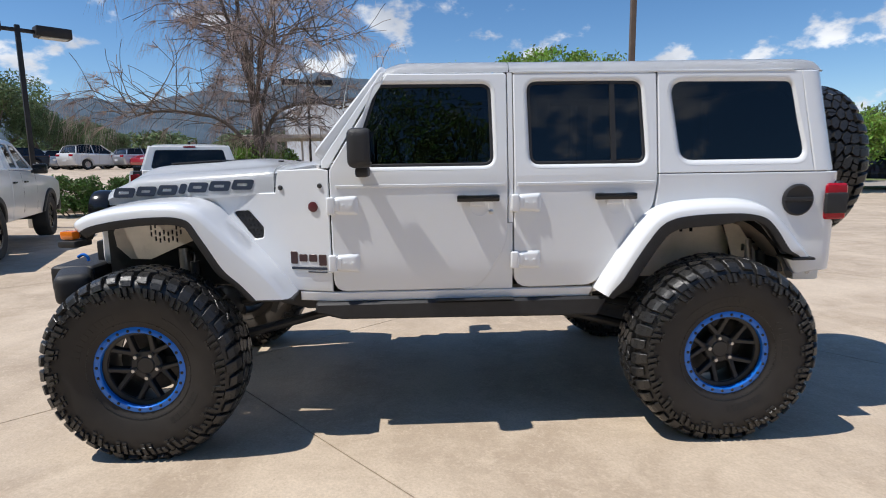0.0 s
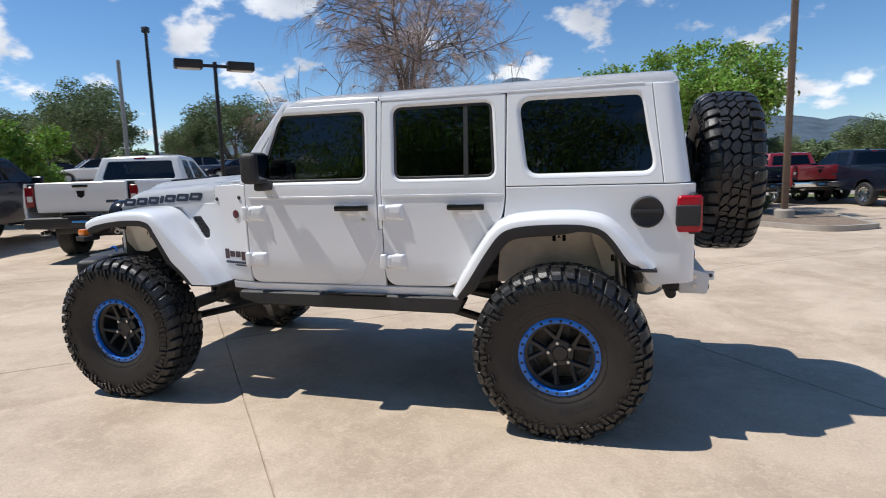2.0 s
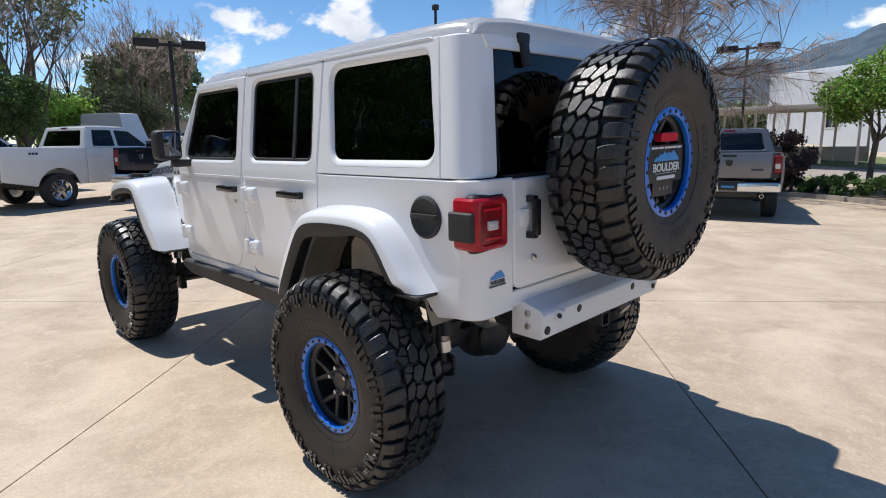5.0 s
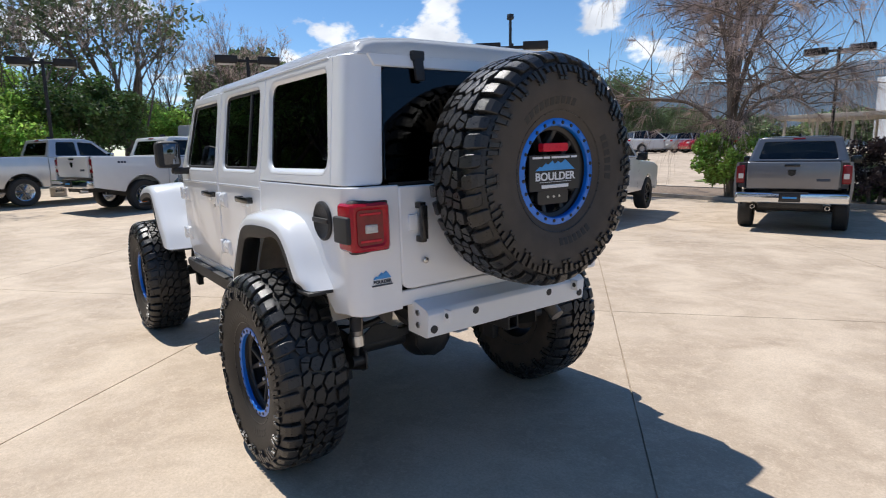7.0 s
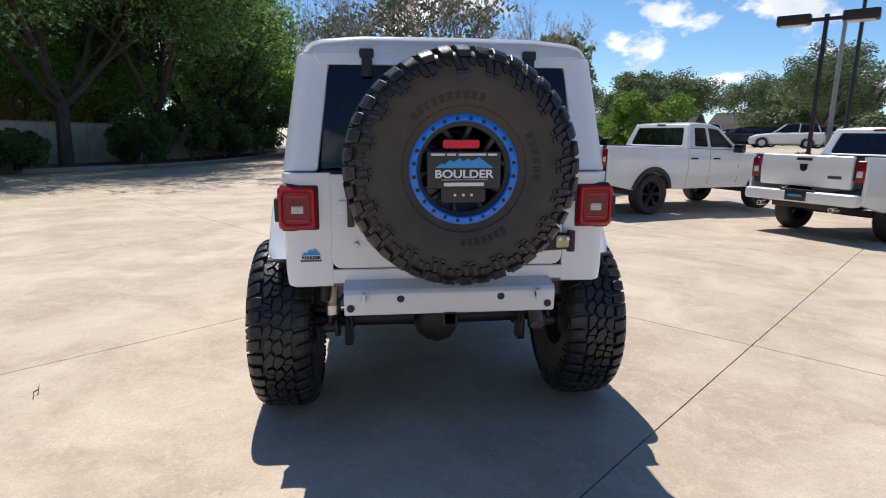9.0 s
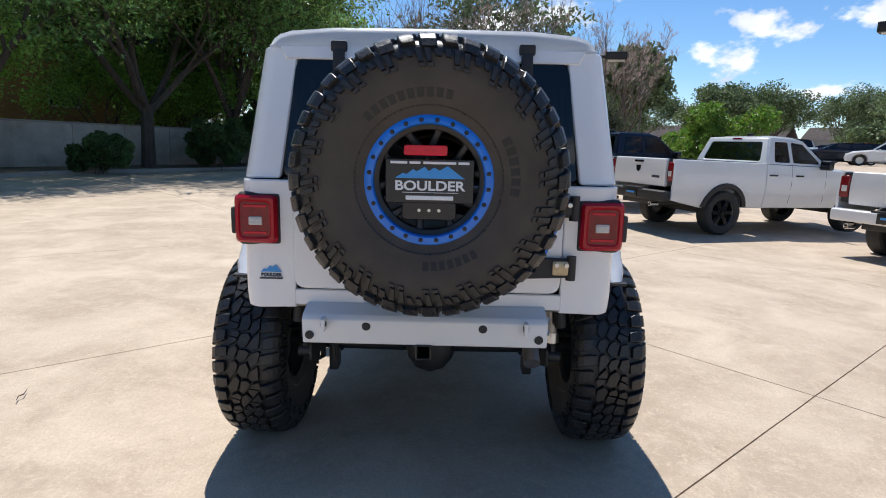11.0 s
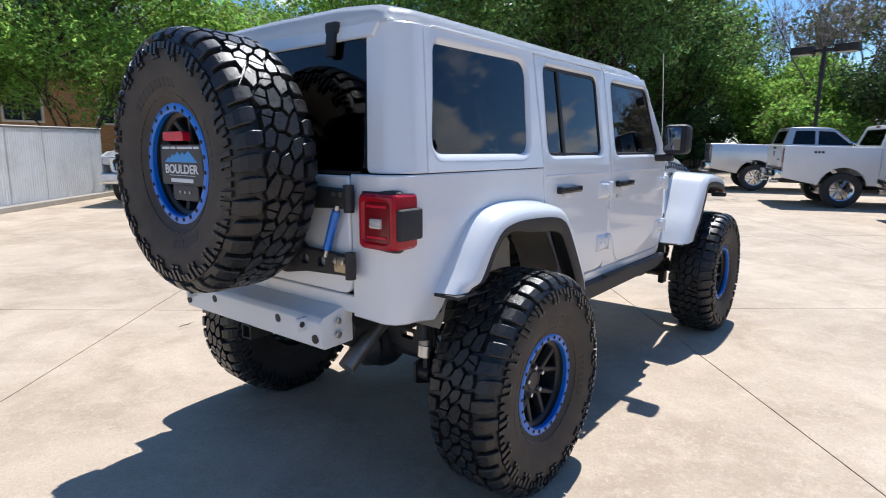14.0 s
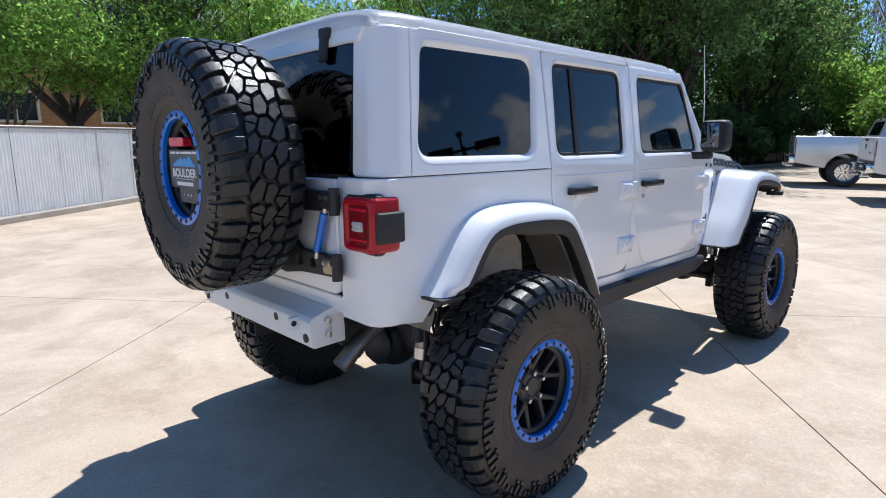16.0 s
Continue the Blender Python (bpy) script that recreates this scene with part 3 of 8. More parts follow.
    # plain bars where the name badges sit
    for u0, u1, v0, v1, mat in ((2.250, 2.288, 0.955, 1.022, BADGEDARK), (2.196, 2.240, 0.968, 1.008, BADGEDARK), (2.142, 2.186, 0.968, 1.008, BADGEDARK), (2.090, 2.132, 0.948, 1.008, BADGEDARK), (2.088, 2.286, 0.924, 0.940, DECAL), (2.088, 2.195, 0.908, 0.917, DECAL)):
        part("name_badge", slab(rounded([(u0, v0), (u1, v0), (u1, v1), (u0, v1)], 0.006, 2), [], 0.004, 0.001, lambda u, w, v: place(u, w + 0.0005, v)), mat, fender, "plain block of the name badge")
    # black step under the rocker
    bm = slab(rounded([(2.16, 0.745), (2.16, 0.690), (2.02, 0.652), (0.62, 0.640), (0.56, 0.745)], 0.02), [], 0.06, 0.012, lambda u, w, v: Vector((u, side * (0.735 + w), v)))
    part("rock_rail", bm, PLASTIC, offroader, "black steel rock rail under the doors")
    bm = box((0.42, 0.05, 0.006), (1.30, side * 0.79, 0.748), 0.002)
    part("rail_plate", bm, PLASTIC, offroader)


def flare(side, path, inner, outer, face, front):
    """A wheel-arch flare: a broad top that turns down into an outer face with a black lip."""
    pts = curve_through([(x, 0, z) for x, z in path], 4)
    top, lip = [], []
    n = len(pts)
    for i, p in enumerate(pts):
        way = (pts[min(i + 1, n - 1)] - pts[max(i - 1, 0)]).normalized()
        inn = Vector((way.z, 0, -way.x))
        if inn.dot(Vector(((0.02 if not front else 2.85) - p.x, 0, 0.6 - p.z))) < 0:
            inn = -inn
        k = i / (n - 1)
        pinch = smoothstep(0.0, 0.10, k) * smoothstep(1.0, 0.93, k) if not front else smoothstep(0.0, 0.14, k)
        out = inner + (outer - inner) * ((0.72 if front else 0.90) + (0.28 if front else 0.10) * pinch)
        f = face * (0.75 + 0.25 * pinch)
        w = 0.030 + (0.030 * smoothstep(0.0, 0.08, k) * smoothstep(0.66, 0.50, k) if not front else 0.006)
        if not front:
            inn = inn.lerp(Vector((1, 0, 0)), smoothstep(0.80, 1.0, k)).normalized()
            f += 0.030 * smoothstep(0.74, 1.0, k)
        else:
            # the lower end broadens and is cut level
            inn = inn.lerp(Vector((1, 0, 0)), smoothstep(0.74, 1.0, k)).normalized()
            f += 0.105 * smoothstep(0.60, 0.97, k)
        at = lambda y, d: Vector((p.x, side * y, p.z)) + inn * d
        top.append([at(inner, -0.012), at(inner + 0.35 * (out - inner), -0.006), at(out - 0.045, 0.004), at(out - 0.018, 0.012), at(out - 0.004, 0.030), at(out, 0.05 * face / 0.09), at(out + 0.002, f), at(out - 0.014, f + 0.004), at(out - 0.03, 0.04), at(inner, 0.02)])
        lip.append([at(out + 0.004, f - 0.004), at(out + 0.006, f + w - 0.012), at(out - 0.002, f + w), at(out - 0.05, f + w - 0.004), at(inner + 0.02, f * 0.6), at(inner + 0.02, f * 0.6 - 0.02), at(out - 0.05, f + 0.004)])
    ob = part("front_fender_flare" if front else "rear_fender_flare", loft(top, closed=True, caps=True), WHITE, offroader, sharp=50)
    part("flare_trim", loft(lip, closed=True, caps=True), PLASTIC, ob, "black plastic flare edging", sharp=50)
    return ob


def build_flares(side):
    rear = [(0.640, 0.790), (0.580, 0.900), (0.470, 1.075), (0.385, 1.185), (0.300, 1.236), (0.180, 1.258), (0.0, 1.266), (-0.140, 1.260), (-0.250, 1.228), (-0.345, 1.145), (-0.440, 1.030), (-0.505, 0.962)]
    rear_flare = flare(side, rear, 0.755, 0.908, 0.066, False)
    part("flare_end", box((0.125, 0.150, 0.014), (-0.445, side * 0.830, 0.952), 0.004), PLASTIC, rear_flare, "black plastic end of the flare")
    frontp = [(3.365, 1.150), (3.335, 1.206), (3.265, 1.252), (3.150, 1.280), (3.020, 1.297), (2.900, 1.303), (2.795, 1.298), (2.705, 1.266), (2.622, 1.190), (2.505, 1.070), (2.375, 0.938), (2.268, 0.800)]
    ob = flare(side, frontp, 0.63, 0.908, 0.070, True)
    part("flare_end", box((0.215, 0.235, 0.014), (2.362, side * 0.772, 0.792), 0.005), PLASTIC, ob, "black plastic end of the flare")
    part("turn_lamp", box((0.075, 0.055, 0.046), (3.350, side * 0.866, 1.150), 0.015, turn=(0, 0, -12 * side)), AMBER, ob, "amber turn lamp in the flare tip")
    part("flare_tip", box((0.10, 0.12, 0.035), (3.335, side * 0.856, 1.108), 0.012, turn=(0, 0, -12 * side)), PLASTIC, ob)


def roof_section(x, z_edge, half, crown, sink=0.0):
    row = []
    for s in (1, -1):
        pts = [(half, z_edge), (half - 0.006, z_edge + 0.016), (half - 0.018, z_edge + 0.034), (half - 0.042, z_edge + 0.050), (half - 0.09, z_edge + 0.062 + 0.1 * crown), (half * 0.6, z_edge + 0.066 + 0.8 * crown), (0, z_edge + 0.066 + crown)]
        pts = [Vector((x, s * y, z - sink)) for y, z in pts]
        row = pts if s == 1 else row + pts[-2::-1]
    return row


def build_roof():
    def sheet(xs, name):
        rows = []
        for x in xs:
            half = 0.706 - 0.02 * smoothstep(1.2, 1.8, x) - 0.034 * smoothstep(-0.46, -0.60, x)
            sink = 0.040 * smoothstep(1.62, 1.80, x) ** 2 + 0.006 * smoothstep(-0.56, -0.60, x)
            rows.append(roof_section(x, 1.946 + 0.008 * smoothstep(0.8, -0.3, x), half, 0.016, sink))
        if xs[0] < 0:
            x = xs[0]
            for back, drop, pull in ((0.016, 0.010, 0.998), (0.011, 0.018, 0.997), (0.006, 0.024, 0.997)):
                rows.insert(0, [Vector((p.x - back, p.y * pull, max(1.952, p.z - drop))) for p in rows[0]])
            rows.insert(0, [Vector((p.x - 0.001, p.y * 0.998, 1.944)) for p in rows[0]])
        bm = loft(rows)
        bmesh.ops.solidify(bm, geom=bm.faces[:], thickness=0.02)
        return part(name, bm, WHITE, offroader, sharp=45)

    hard = sheet([-0.582, -0.565, -0.54, -0.49, -0.3, 0.0, 0.4, 0.8, 1.106], "hardtop_roof")
    sheet([1.112, 1.3, 1.5, 1.62, 1.68, 1.73, 1.77, 1.795], "front_roof_panel")
    for s in (1, -1):
        part("rain_gutter", slab([(1.09, 1.940), (-0.44, 1.944), (-0.42, 1.954), (1.09, 1.952)], [], 0.009, 0.003, lambda u, w, v: Vector((u, s * (0.704 + w), v))), WHITE, hard)
    # rear header over the glass
    head = rounded([(-0.60, 1.898), (0.60, 1.898), (0.628, 1.952), (-0.628, 1.952)], 0.0)
    part("rear_header", slab(head, [], 0.04, 0.006, lambda u, w, v: Vector((-0.585 + (v - 1.9) * 0.14 - w, u, v))), WHITE, hard)
    return hard


def build_back():
    def plane(u, w, v):
        return Vector((-0.712 - w, u, v))

    def tilt(u, w, v):
        return Vector((-0.683 + (v - BELT) * 0.15 - w, u, v))

    hatch = part("tailgate", slab(dense(rounded([(-0.556, 1.402, 0.01), (-0.556, 0.955, 0.05), (0.562, 0.955, 0.05), (0.562, 1.402, 0.01)], 0.03), 0.15), [], 0.022, 0.006, lambda u, w, v: plane(u, w - 0.016, v)), WHITE, offroader)
    glass_edge = rounded([(-0.606, 1.425, 0.02), (0.606, 1.425, 0.02), (0.560, 1.905, 0.06), (-0.560, 1.905, 0.06)], 0.04, 5)
    glass = part("rear_window", slab(glass_edge, [], 0.008, 0.002, lambda u, w, v: tilt(u, w - 0.004, v)), GLASS, offroader, "dark tinted rear window glass")
    part("glass_frit", slab(glass_edge, [inset(glass_edge, 0.022)], 0.004, 0.001, lambda u, w, v: tilt(u, w - 0.010, v)), GLOSSBLACK, glass)
    for y in (0.382, -0.386):
        bm = box((0.030, 0.066, 0.044), (-0.622, y, 1.950), 0.010)
        box((0.022, 0.048, 0.10), (-0.634, y, 1.892), 0.010, turn=(0, 8, 0), bm=bm)
        part("glass_hinge", bm, PLASTIC, glass, "black rear glass hinge")
    # lower back panel with the cut-out over the bumper
    part("rear_sill", slab(dense(rounded([(-0.70, 0.948), (-0.70, 0.880), (0.70, 0.880), (0.70, 0.948)], 0.0), 0.2), [], 0.02, 0.005, lambda u, w, v: plane(u, w - 0.024, v)), WHITE, offroader)
    part("tailgate_gap", box((0.01, 1.2, 0.012), (-0.694, 0, 1.412), 0.0), CABIN, offroader)
    # tailgate pull and lock
    bm = box((0.030, 0.030, 0.150), (-0.758, 0.470, 1.245), 0.010)
    box((0.045, 0.032, 0.028), (-0.735, 0.470, 1.318), 0.006, bm=bm)
    box((0.045, 0.032, 0.028), (-0.735, 0.470, 1.172), 0.006, bm=bm)
    part("tailgate_handle", bm, GLOSSBLACK, hatch, "black tailgate pull handle")
    part("handle_flap", box((0.016, 0.05, 0.07), (-0.722, 0.500, 1.245), 0.006), WHITE, hatch)
    part("tailgate_lock", shifted(lathe([(0.014, 0), (0.014, 0.006), (0.008, 0.009), (0.001, 0.009)], 14, "X"), pose(-0.727, 0.446, 1.073) @ Matrix.Diagonal((-1, 1, 1, 1))), STEEL, hatch, "steel tailgate lock")
    # dealer sticker: blue peaks over plain bars
    peaks = [(0.704, 1.022), (0.690, 1.036), (0.682, 1.032), (0.664, 1.050), (0.656, 1.042), (0.640, 1.054), (0.616, 1.022)]
    part("sticker_emblem", slab(peaks, [], 0.002, 0.0005, lambda u, w, v: plane(u, w + 0.0005, v)), PLATEBLUE, offroader, "blue mountain shape of a small sticker")
    part("sticker_bar", slab([(0.710, 0.998), (0.612, 0.998), (0.612, 0.991), (0.710, 0.991)], [], 0.002, 0.0005, lambda u, w, v: plane(u, w + 0.0005, v)), DECAL, offroader, "dark bar of a small sticker")
    # lamps
    for s in (1, -1):
        lamp = part("tail_lamp", box((0.124, 0.180, 0.200), (-0.668, s * 0.713, 1.246), 0.024, 3), REDLENS, offroader, "red rear lamp cluster with dark guard")
        lens_out = rounded([(0.625, 1.148), (0.800, 1.148), (0.800, 1.344), (0.625, 1.344)], 0.026, 4)
        lens_in = rounded([(0.656, 1.176), (0.772, 1.176), (0.772, 1.316), (0.656, 1.316)], 0.016, 3)
        part("lamp_frame", slab(lens_out, [lens_in], 0.016, 0.010, lambda u, w, v: Vector((-0.726 - w + 0.14 * max(0.0, u - 0.74), s * u, v))), REDLENS, lamp, "red frame of the lamp")
        part("lamp_panel", slab(inset(lens_in[::-1] if turned_area(lens_in) < 0 else lens_in, -0.004), [], 0.004, 0.001, lambda u, w, v: Vector((-0.729 - w, s * u, v))), TAILRED, lamp, "dark red inner lens")
        for z0, z1 in ((1.186, 1.196), (1.296, 1.306)):
            part("light_guide", slab([(0.666, z0), (0.762, z0), (0.762, z1), (0.666, z1)], [], 0.005, 0.002, lambda u, w, v: Vector((-0.732 - w, s * u, v))), REDBRIGHT, lamp, "bright red light guide")
        part("lamp_surround", box((0.050, 0.184, 0.222), (-0.690, s * 0.702, 1.246), 0.022, 3), PLASTIC, lamp, "black lamp surround")
        part("reverse_lamp", box((0.020, 0.056, 0.036), (-0.731, s * 0.712, 1.240), 0.006), CLEARLENS, lamp, "clear reversing lamp")
        for dz in (-0.009, 0.009):
            part("reverse_rib", box((0.004, 0.052, 0.004), (-0.742, s * 0.712, 1.240 + dz), 0.001), CLEARLENS, lamp)
        part("side_guard", box((0.124, 0.026, 0.112), (-0.662, s * 0.806, 1.238), 0.012, 3), PLASTIC, lamp, "black side cover of the lamp")
    # fuel filler
    bm = lathe([(0.086, 0.0), (0.086, 0.010), (0.076, 0.016), (0.070, 0.012), (0.001, 0.011)], 40, "Y")
    cap = part("fuel_door", shifted(bm, pose(-0.456, 0.789, 1.258)), PLASTIC, offroader, "round black fuel filler door")
    part("fuel_grip", box((0.150, 0.014, 0.022), (-0.456, 0.806, 1.262), 0.006), PLASTIC, cap)
    # stubby white bumper, towing eyes, sensors, hitch
    side_line = [(-0.660, 0.898), (-0.728, 0.894), (-0.806, 0.872), (-0.824, 0.852), (-0.815, 0.752), (-0.800, 0.745), (-0.660, 0.748)]
    bm = loft([[Vector((x, y, z)) for x, z in side_line] for y in (0.508, -0.497)], closed=True, caps=True)
    bmesh.ops.bevel(bm, geom=bm.edges[:], offset=0.006, segments=2, affect="EDGES", profile=0.6)
    bump = part("rear_bumper", bm, BUMPER_WHITE, offroader, "narrow satin white steel bumper")
    for y, z in ((0.478, 0.786), (-0.462, 0.786), (0.245, 0.828), (-0.232, 0.828)):
        b = lathe([(0.018, 0.0), (0.018, 0.005), (0.012, 0.007), (0.001, 0.006)], 18, "X")
        part("parking_sensor", shifted(b, pose(-0.818, y, z) @ Matrix.Diagonal((-1, 1, 1, 1))), PLASTIC, bump, "round black parking sensor")
    for y in (0.415, -0.405):
        b = box((0.050, 0.018, 0.055), (-0.838, y, 0.838), 0.008)
        part("towing_eye", b, BUMPER_WHITE, bump)
        part("eye_hole", shifted(lathe([(0.012, -0.0105), (0.012, 0.0105)], 12, "Y"), pose(-0.842, y, 0.840)), CASTIRON, bump)
    for s in (1, -1):
        for z in (0.850, 0.795):
            b = lathe([(0.014, 0.0), (0.014, 0.006), (0.001, 0.007)], 6, "Y")
            part("bumper_bolt", shifted(b, pose(-0.745, s * 0.508, z) @ Matrix.Diagonal((1, s, 1, 1))), STEEL, bump, "steel bumper bolt")
    part("bumper_bracket", box((0.08, 0.9, 0.03), (-0.655, 0, 0.866), 0.008), PLASTIC, bump)
    sq = slab(rounded([(-0.033, 0.687), (0.033, 0.687), (0.033, 0.753), (-0.033, 0.753)], 0.006), [rounded([(-0.025, 0.695), (0.025, 0.695), (0.025, 0.745), (-0.025, 0.745)], 0.004)], 0.20, 0.003, lambda u, w, v: Vector((-0.62 - w, u + 0.01, v)))
    part("hitch_receiver", sq, CASTIRON, offroader, "black square hitch receiver")
    part("hitch_tube", tube([(-0.62, 0.45, 0.73), (-0.62, -0.45, 0.73)], 0.032, 10), CASTIRON, offroader)
    return hatch


def build_front():
    grille = part("grille", slab(dense(rounded([(-0.50, 1.345, 0.10), (-0.50, 0.92, 0.06), (0.50, 0.92, 0.06), (0.50, 1.345, 0.10)], 0.05), 0.2), [rounded([(-0.285 + 0.095 * k - 0.028, 1.27), (-0.285 + 0.095 * k + 0.028, 1.27), (-0.285 + 0.095 * k + 0.028, 0.98), (-0.285 + 0.095 * k - 0.028, 0.98)], 0.022) for k in range(7)], 0.05, 0.01, lambda u, w, v: Vector((3.345 + w - 0.1 * max(0, v - 1.15), u, v))), WHITE, offroader)
    part("radiator", box((0.02, 1.0, 0.40), (3.325, 0, 1.12)), CASTIRON, grille, "black radiator behind the grille")
    for s in (1, -1):
        bowl = part("headlamp_housing", shifted(lathe([(0.001, -0.06), (0.10, -0.05), (0.114, -0.02), (0.116, 0.03), (0.112, 0.046), (0.106, 0.048), (0.103, 0.030), (0.001, 0.02)], 32, "X"), pose(3.350, s * 0.485, 1.236)), GLOSSBLACK, grille, "black headlamp housing")
        part("headlamp_ring", shifted(lathe([(0.104, 0.028), (0.106, 0.046), (0.094, 0.050), (0.092, 0.030)], 32, "X", closed=True), pose(3.350, s * 0.485, 1.236)), CHROME, bowl, "bright ring round the lamp")
        part("headlamp", shifted(lathe([(0.090, 0.02), (0.090, 0.040), (0.076, 0.055), (0.001, 0.062)], 28, "X"), pose(3.350, s * 0.485, 1.236)), CLEARLENS, bowl, "round clear headlamp")
        part("fog_lamp", shifted(lathe([(0.05, 0.0), (0.05, 0.02), (0.001, 0.03)], 20, "X"), pose(3.56, s * 0.36, 0.87)), CLEARLENS, grille)
        bm = tube(curve_through([(3.50, s * 0.46, 0.930), (3.505, s * 0.46, 0.968), (3.530, s * 0.46, 0.982), (3.558, s * 0.46, 0.968)], 4), 0.009, 8)
        part("tow_hook", bm, BLUE, offroader, "blue steel tow hook")
    bm = box((0.24, 1.24, 0.15), (3.51, 0, 0.870), 0.03, 3)
    box((0.17, 0.30, 0.16), (3.44, 0.72, 0.862), 0.05, 4, turn=(0, 0, 26), bm=bm)
    box((0.17, 0.30, 0.16), (3.44, -0.72, 0.862), 0.05, 4, turn=(0, 0, -26), bm=bm)
    bump = part("front_bumper", bm, PLASTIC, offroader, "black steel front bumper")
    part("winch", shifted(lathe([(0.07, -0.22), (0.07, 0.22)], 20, "Y"), pose(3.48, 0, 0.99)), CASTIRON, bump)
    for s in (1, -1):
        part("bumper_post", box((0.12, 0.09, 0.16), (3.40, s * 0.40, 0.98), 0.02), CASTIRON, bump)


def build_mirror(side):
    bm = box((0.125, 0.165, 0.195), (0, 0, 0), 0.045, 4)
    for v in bm.verts:
        if v.co.x < -0.05:
            v.co.x = -0.05
    arm = box((0.07, 0.16, 0.05), (0.0, -0.10, -0.120), 0.018)
    bm = merged(bm, arm)
    bm.transform(pose(1.878, side * 0.918, 1.562) @ Matrix.Diagonal((1, side, 1, 1)))
    ob = part("door_mirror", bm, PLASTIC, offroader, "black door mirror housing")
    part("mirror_glass", box((0.004, 0.132, 0.150), (1.825, side * 0.920, 1.566), 0.0015, turn=(0, 0, -9 * side)), MIRROR, ob, "mirror glass")


def build_cabin():
    # dark lining behind the panels: floor, sides below the windows, posts, headliner and bulkheads
    def lining(name, size, at, label="dark cabin lining"):
        part(name, box(size, at, 0.004), CABIN, offroader, label)

    lining("cabin_floor", (1.42, 1.40, 0.03), (1.37, 0, 0.90))
    lining("load_floor", (1.30, 0.96, 0.03), (0.01, 0, 0.90))
    for s in (1, -1):
        lining("door_lining", (1.40, 0.02, 0.54), (1.36, s * 0.735, 1.18))
        lining("side_lining", (1.30, 0.02, 0.21), (0.01, s * 0.735, 1.335))
        lining("arch_top", (1.30, 0.27, 0.02), (0.01, s * 0.60, 1.225))
        lining("arch_side", (1.30, 0.02, 0.30), (0.01, s * 0.47, 1.07))
        lining("post_lining", (0.06, 0.02, 0.56), (1.105, s * 0.690, 1.68))
        lining("post_lining", (0.08, 0.02, 0.56), (0.310, s * 0.690, 1.68))
    lining("headliner", (2.30, 1.24, 0.015), (0.58, 0, 1.925))
    lining("tailgate_lining", (0.02, 1.24, 0.50), (-0.66, 0, 1.16))
    lining("bulkhead", (0.02, 1.40, 0.60), (2.085, 0, 1.16))
    bm = box((0.30, 1.36, 0.22), (1.90, 0, 1.36), 0.05, 3)
    dash = part("dashboard", bm, CABIN, offroader, "black dashboard")
    ring = []
    for k in range(25):
        a = 2 * math.pi * k / 24
        ring.append((1.66 - 0.06 * math.sin(a), 0.37 + 0.18 * math.cos(a), 1.43 + 0.17 * math.sin(a)))
    part("steering_wheel", tube(ring, 0.014, 8, caps=False), CABIN, dash, "black steering wheel")
    for x, y in ((1.15, 0.37), (1.15, -0.37), (0.25, 0.335), (0.25, 0.0), (0.25, -0.335)):
        wide = 0.50 if x > 1 else 0.33
        bm = box((0.50, wide, 0.15), (x + 0.12, y, 1.08), 0.05, 3)
        seat = part("seat", bm, SEATCLOTH, offroader, "black leather seat")
        part("backrest", box((0.13, wide * 0.95, 0.62), (x - 0.17, y, 1.36), 0.05, 3, turn=(0, -12, 0)), SEATCLOTH, seat)
        part("headrest", box((0.10, 0.27, 0.19), (x - 0.26, y, 1.74), 0.04, 3, turn=(0, -8, 0)), SEATCLOTH, seat)
    for s in (1, -1):
        bar = tube(curve_through([(1.72, s * 0.63, 1.90), (1.1, s * 0.63, 1.90), (0.3, s * 0.63, 1.90), (-0.45, s * 0.60, 1.88), (-0.58, s * 0.60, 1.5), (-0.6, s * 0.60, 1.0)], 4), 0.035, 10)
        part("roll_bar", bar, CABIN, offroader, "padded black roll bar")
        part("roll_hoop", tube([(0.98, s * 0.64, 1.88), (0.96, s * 0.66, 1.0)], 0.035, 10), CABIN, offroader)
    part("roll_cross", tube([(0.98, 0.64, 1.89), (0.98, -0.64, 1.89)], 0.035, 10), CABIN, offroader)
    part("antenna", tube([(2.235, -0.70, 1.36), (2.168, -0.71, 1.78), (2.093, -0.715, 2.155)], 0.0032, 6), STEEL, offroader, "thin bright whip antenna")
    part("antenna_base", box((0.03, 0.03, 0.03), (2.23, -0.70, 1.36), 0.008), PLASTIC, offroader)


build_hood()
build_windshield()
for s_ in (1, -1):
    build_door(s_, True)
    build_door(s_, False)
    build_side(s_)
    build_flares(s_)
    build_mirror(s_)
build_roof()
build_back()
build_front()
build_cabin()
# cowl top between hood and windshield
cowl_rows = []
for x_, z_ in ((2.355, 1.455), (2.30, 1.475), (2.14, 1.50), (2.06, 1.50)):
    y_ = 0.78 - 0.26 * (x_ - 2.05)
    cowl_rows.append([Vector((x_, q * y_, z_ - (0.02 if abs(q) == 1 else 0))) for q in (-1, -0.93, -0.5, 0, 0.5, 0.93, 1)])
cowl_bm = loft(cowl_rows)
bmesh.ops.solidify(cowl_bm, geom=cowl_bm.faces[:], thickness=0.02)
part("cowl_top", cowl_bm, WHITE, offroader)


# ---- mud tyres and beadlock wheels: the axle is y, the outer face looks to +y ----
TYRE_PROFILE = [(0.0, 0.473), (0.06, 0.472), (0.110, 0.468), (0.138, 0.459), (0.153, 0.443), (0.162, 0.420), (0.167, 0.385), (0.166, 0.345), (0.160, 0.305), (0.150, 0.268), (0.138, 0.240), (0.128, 0.224)]


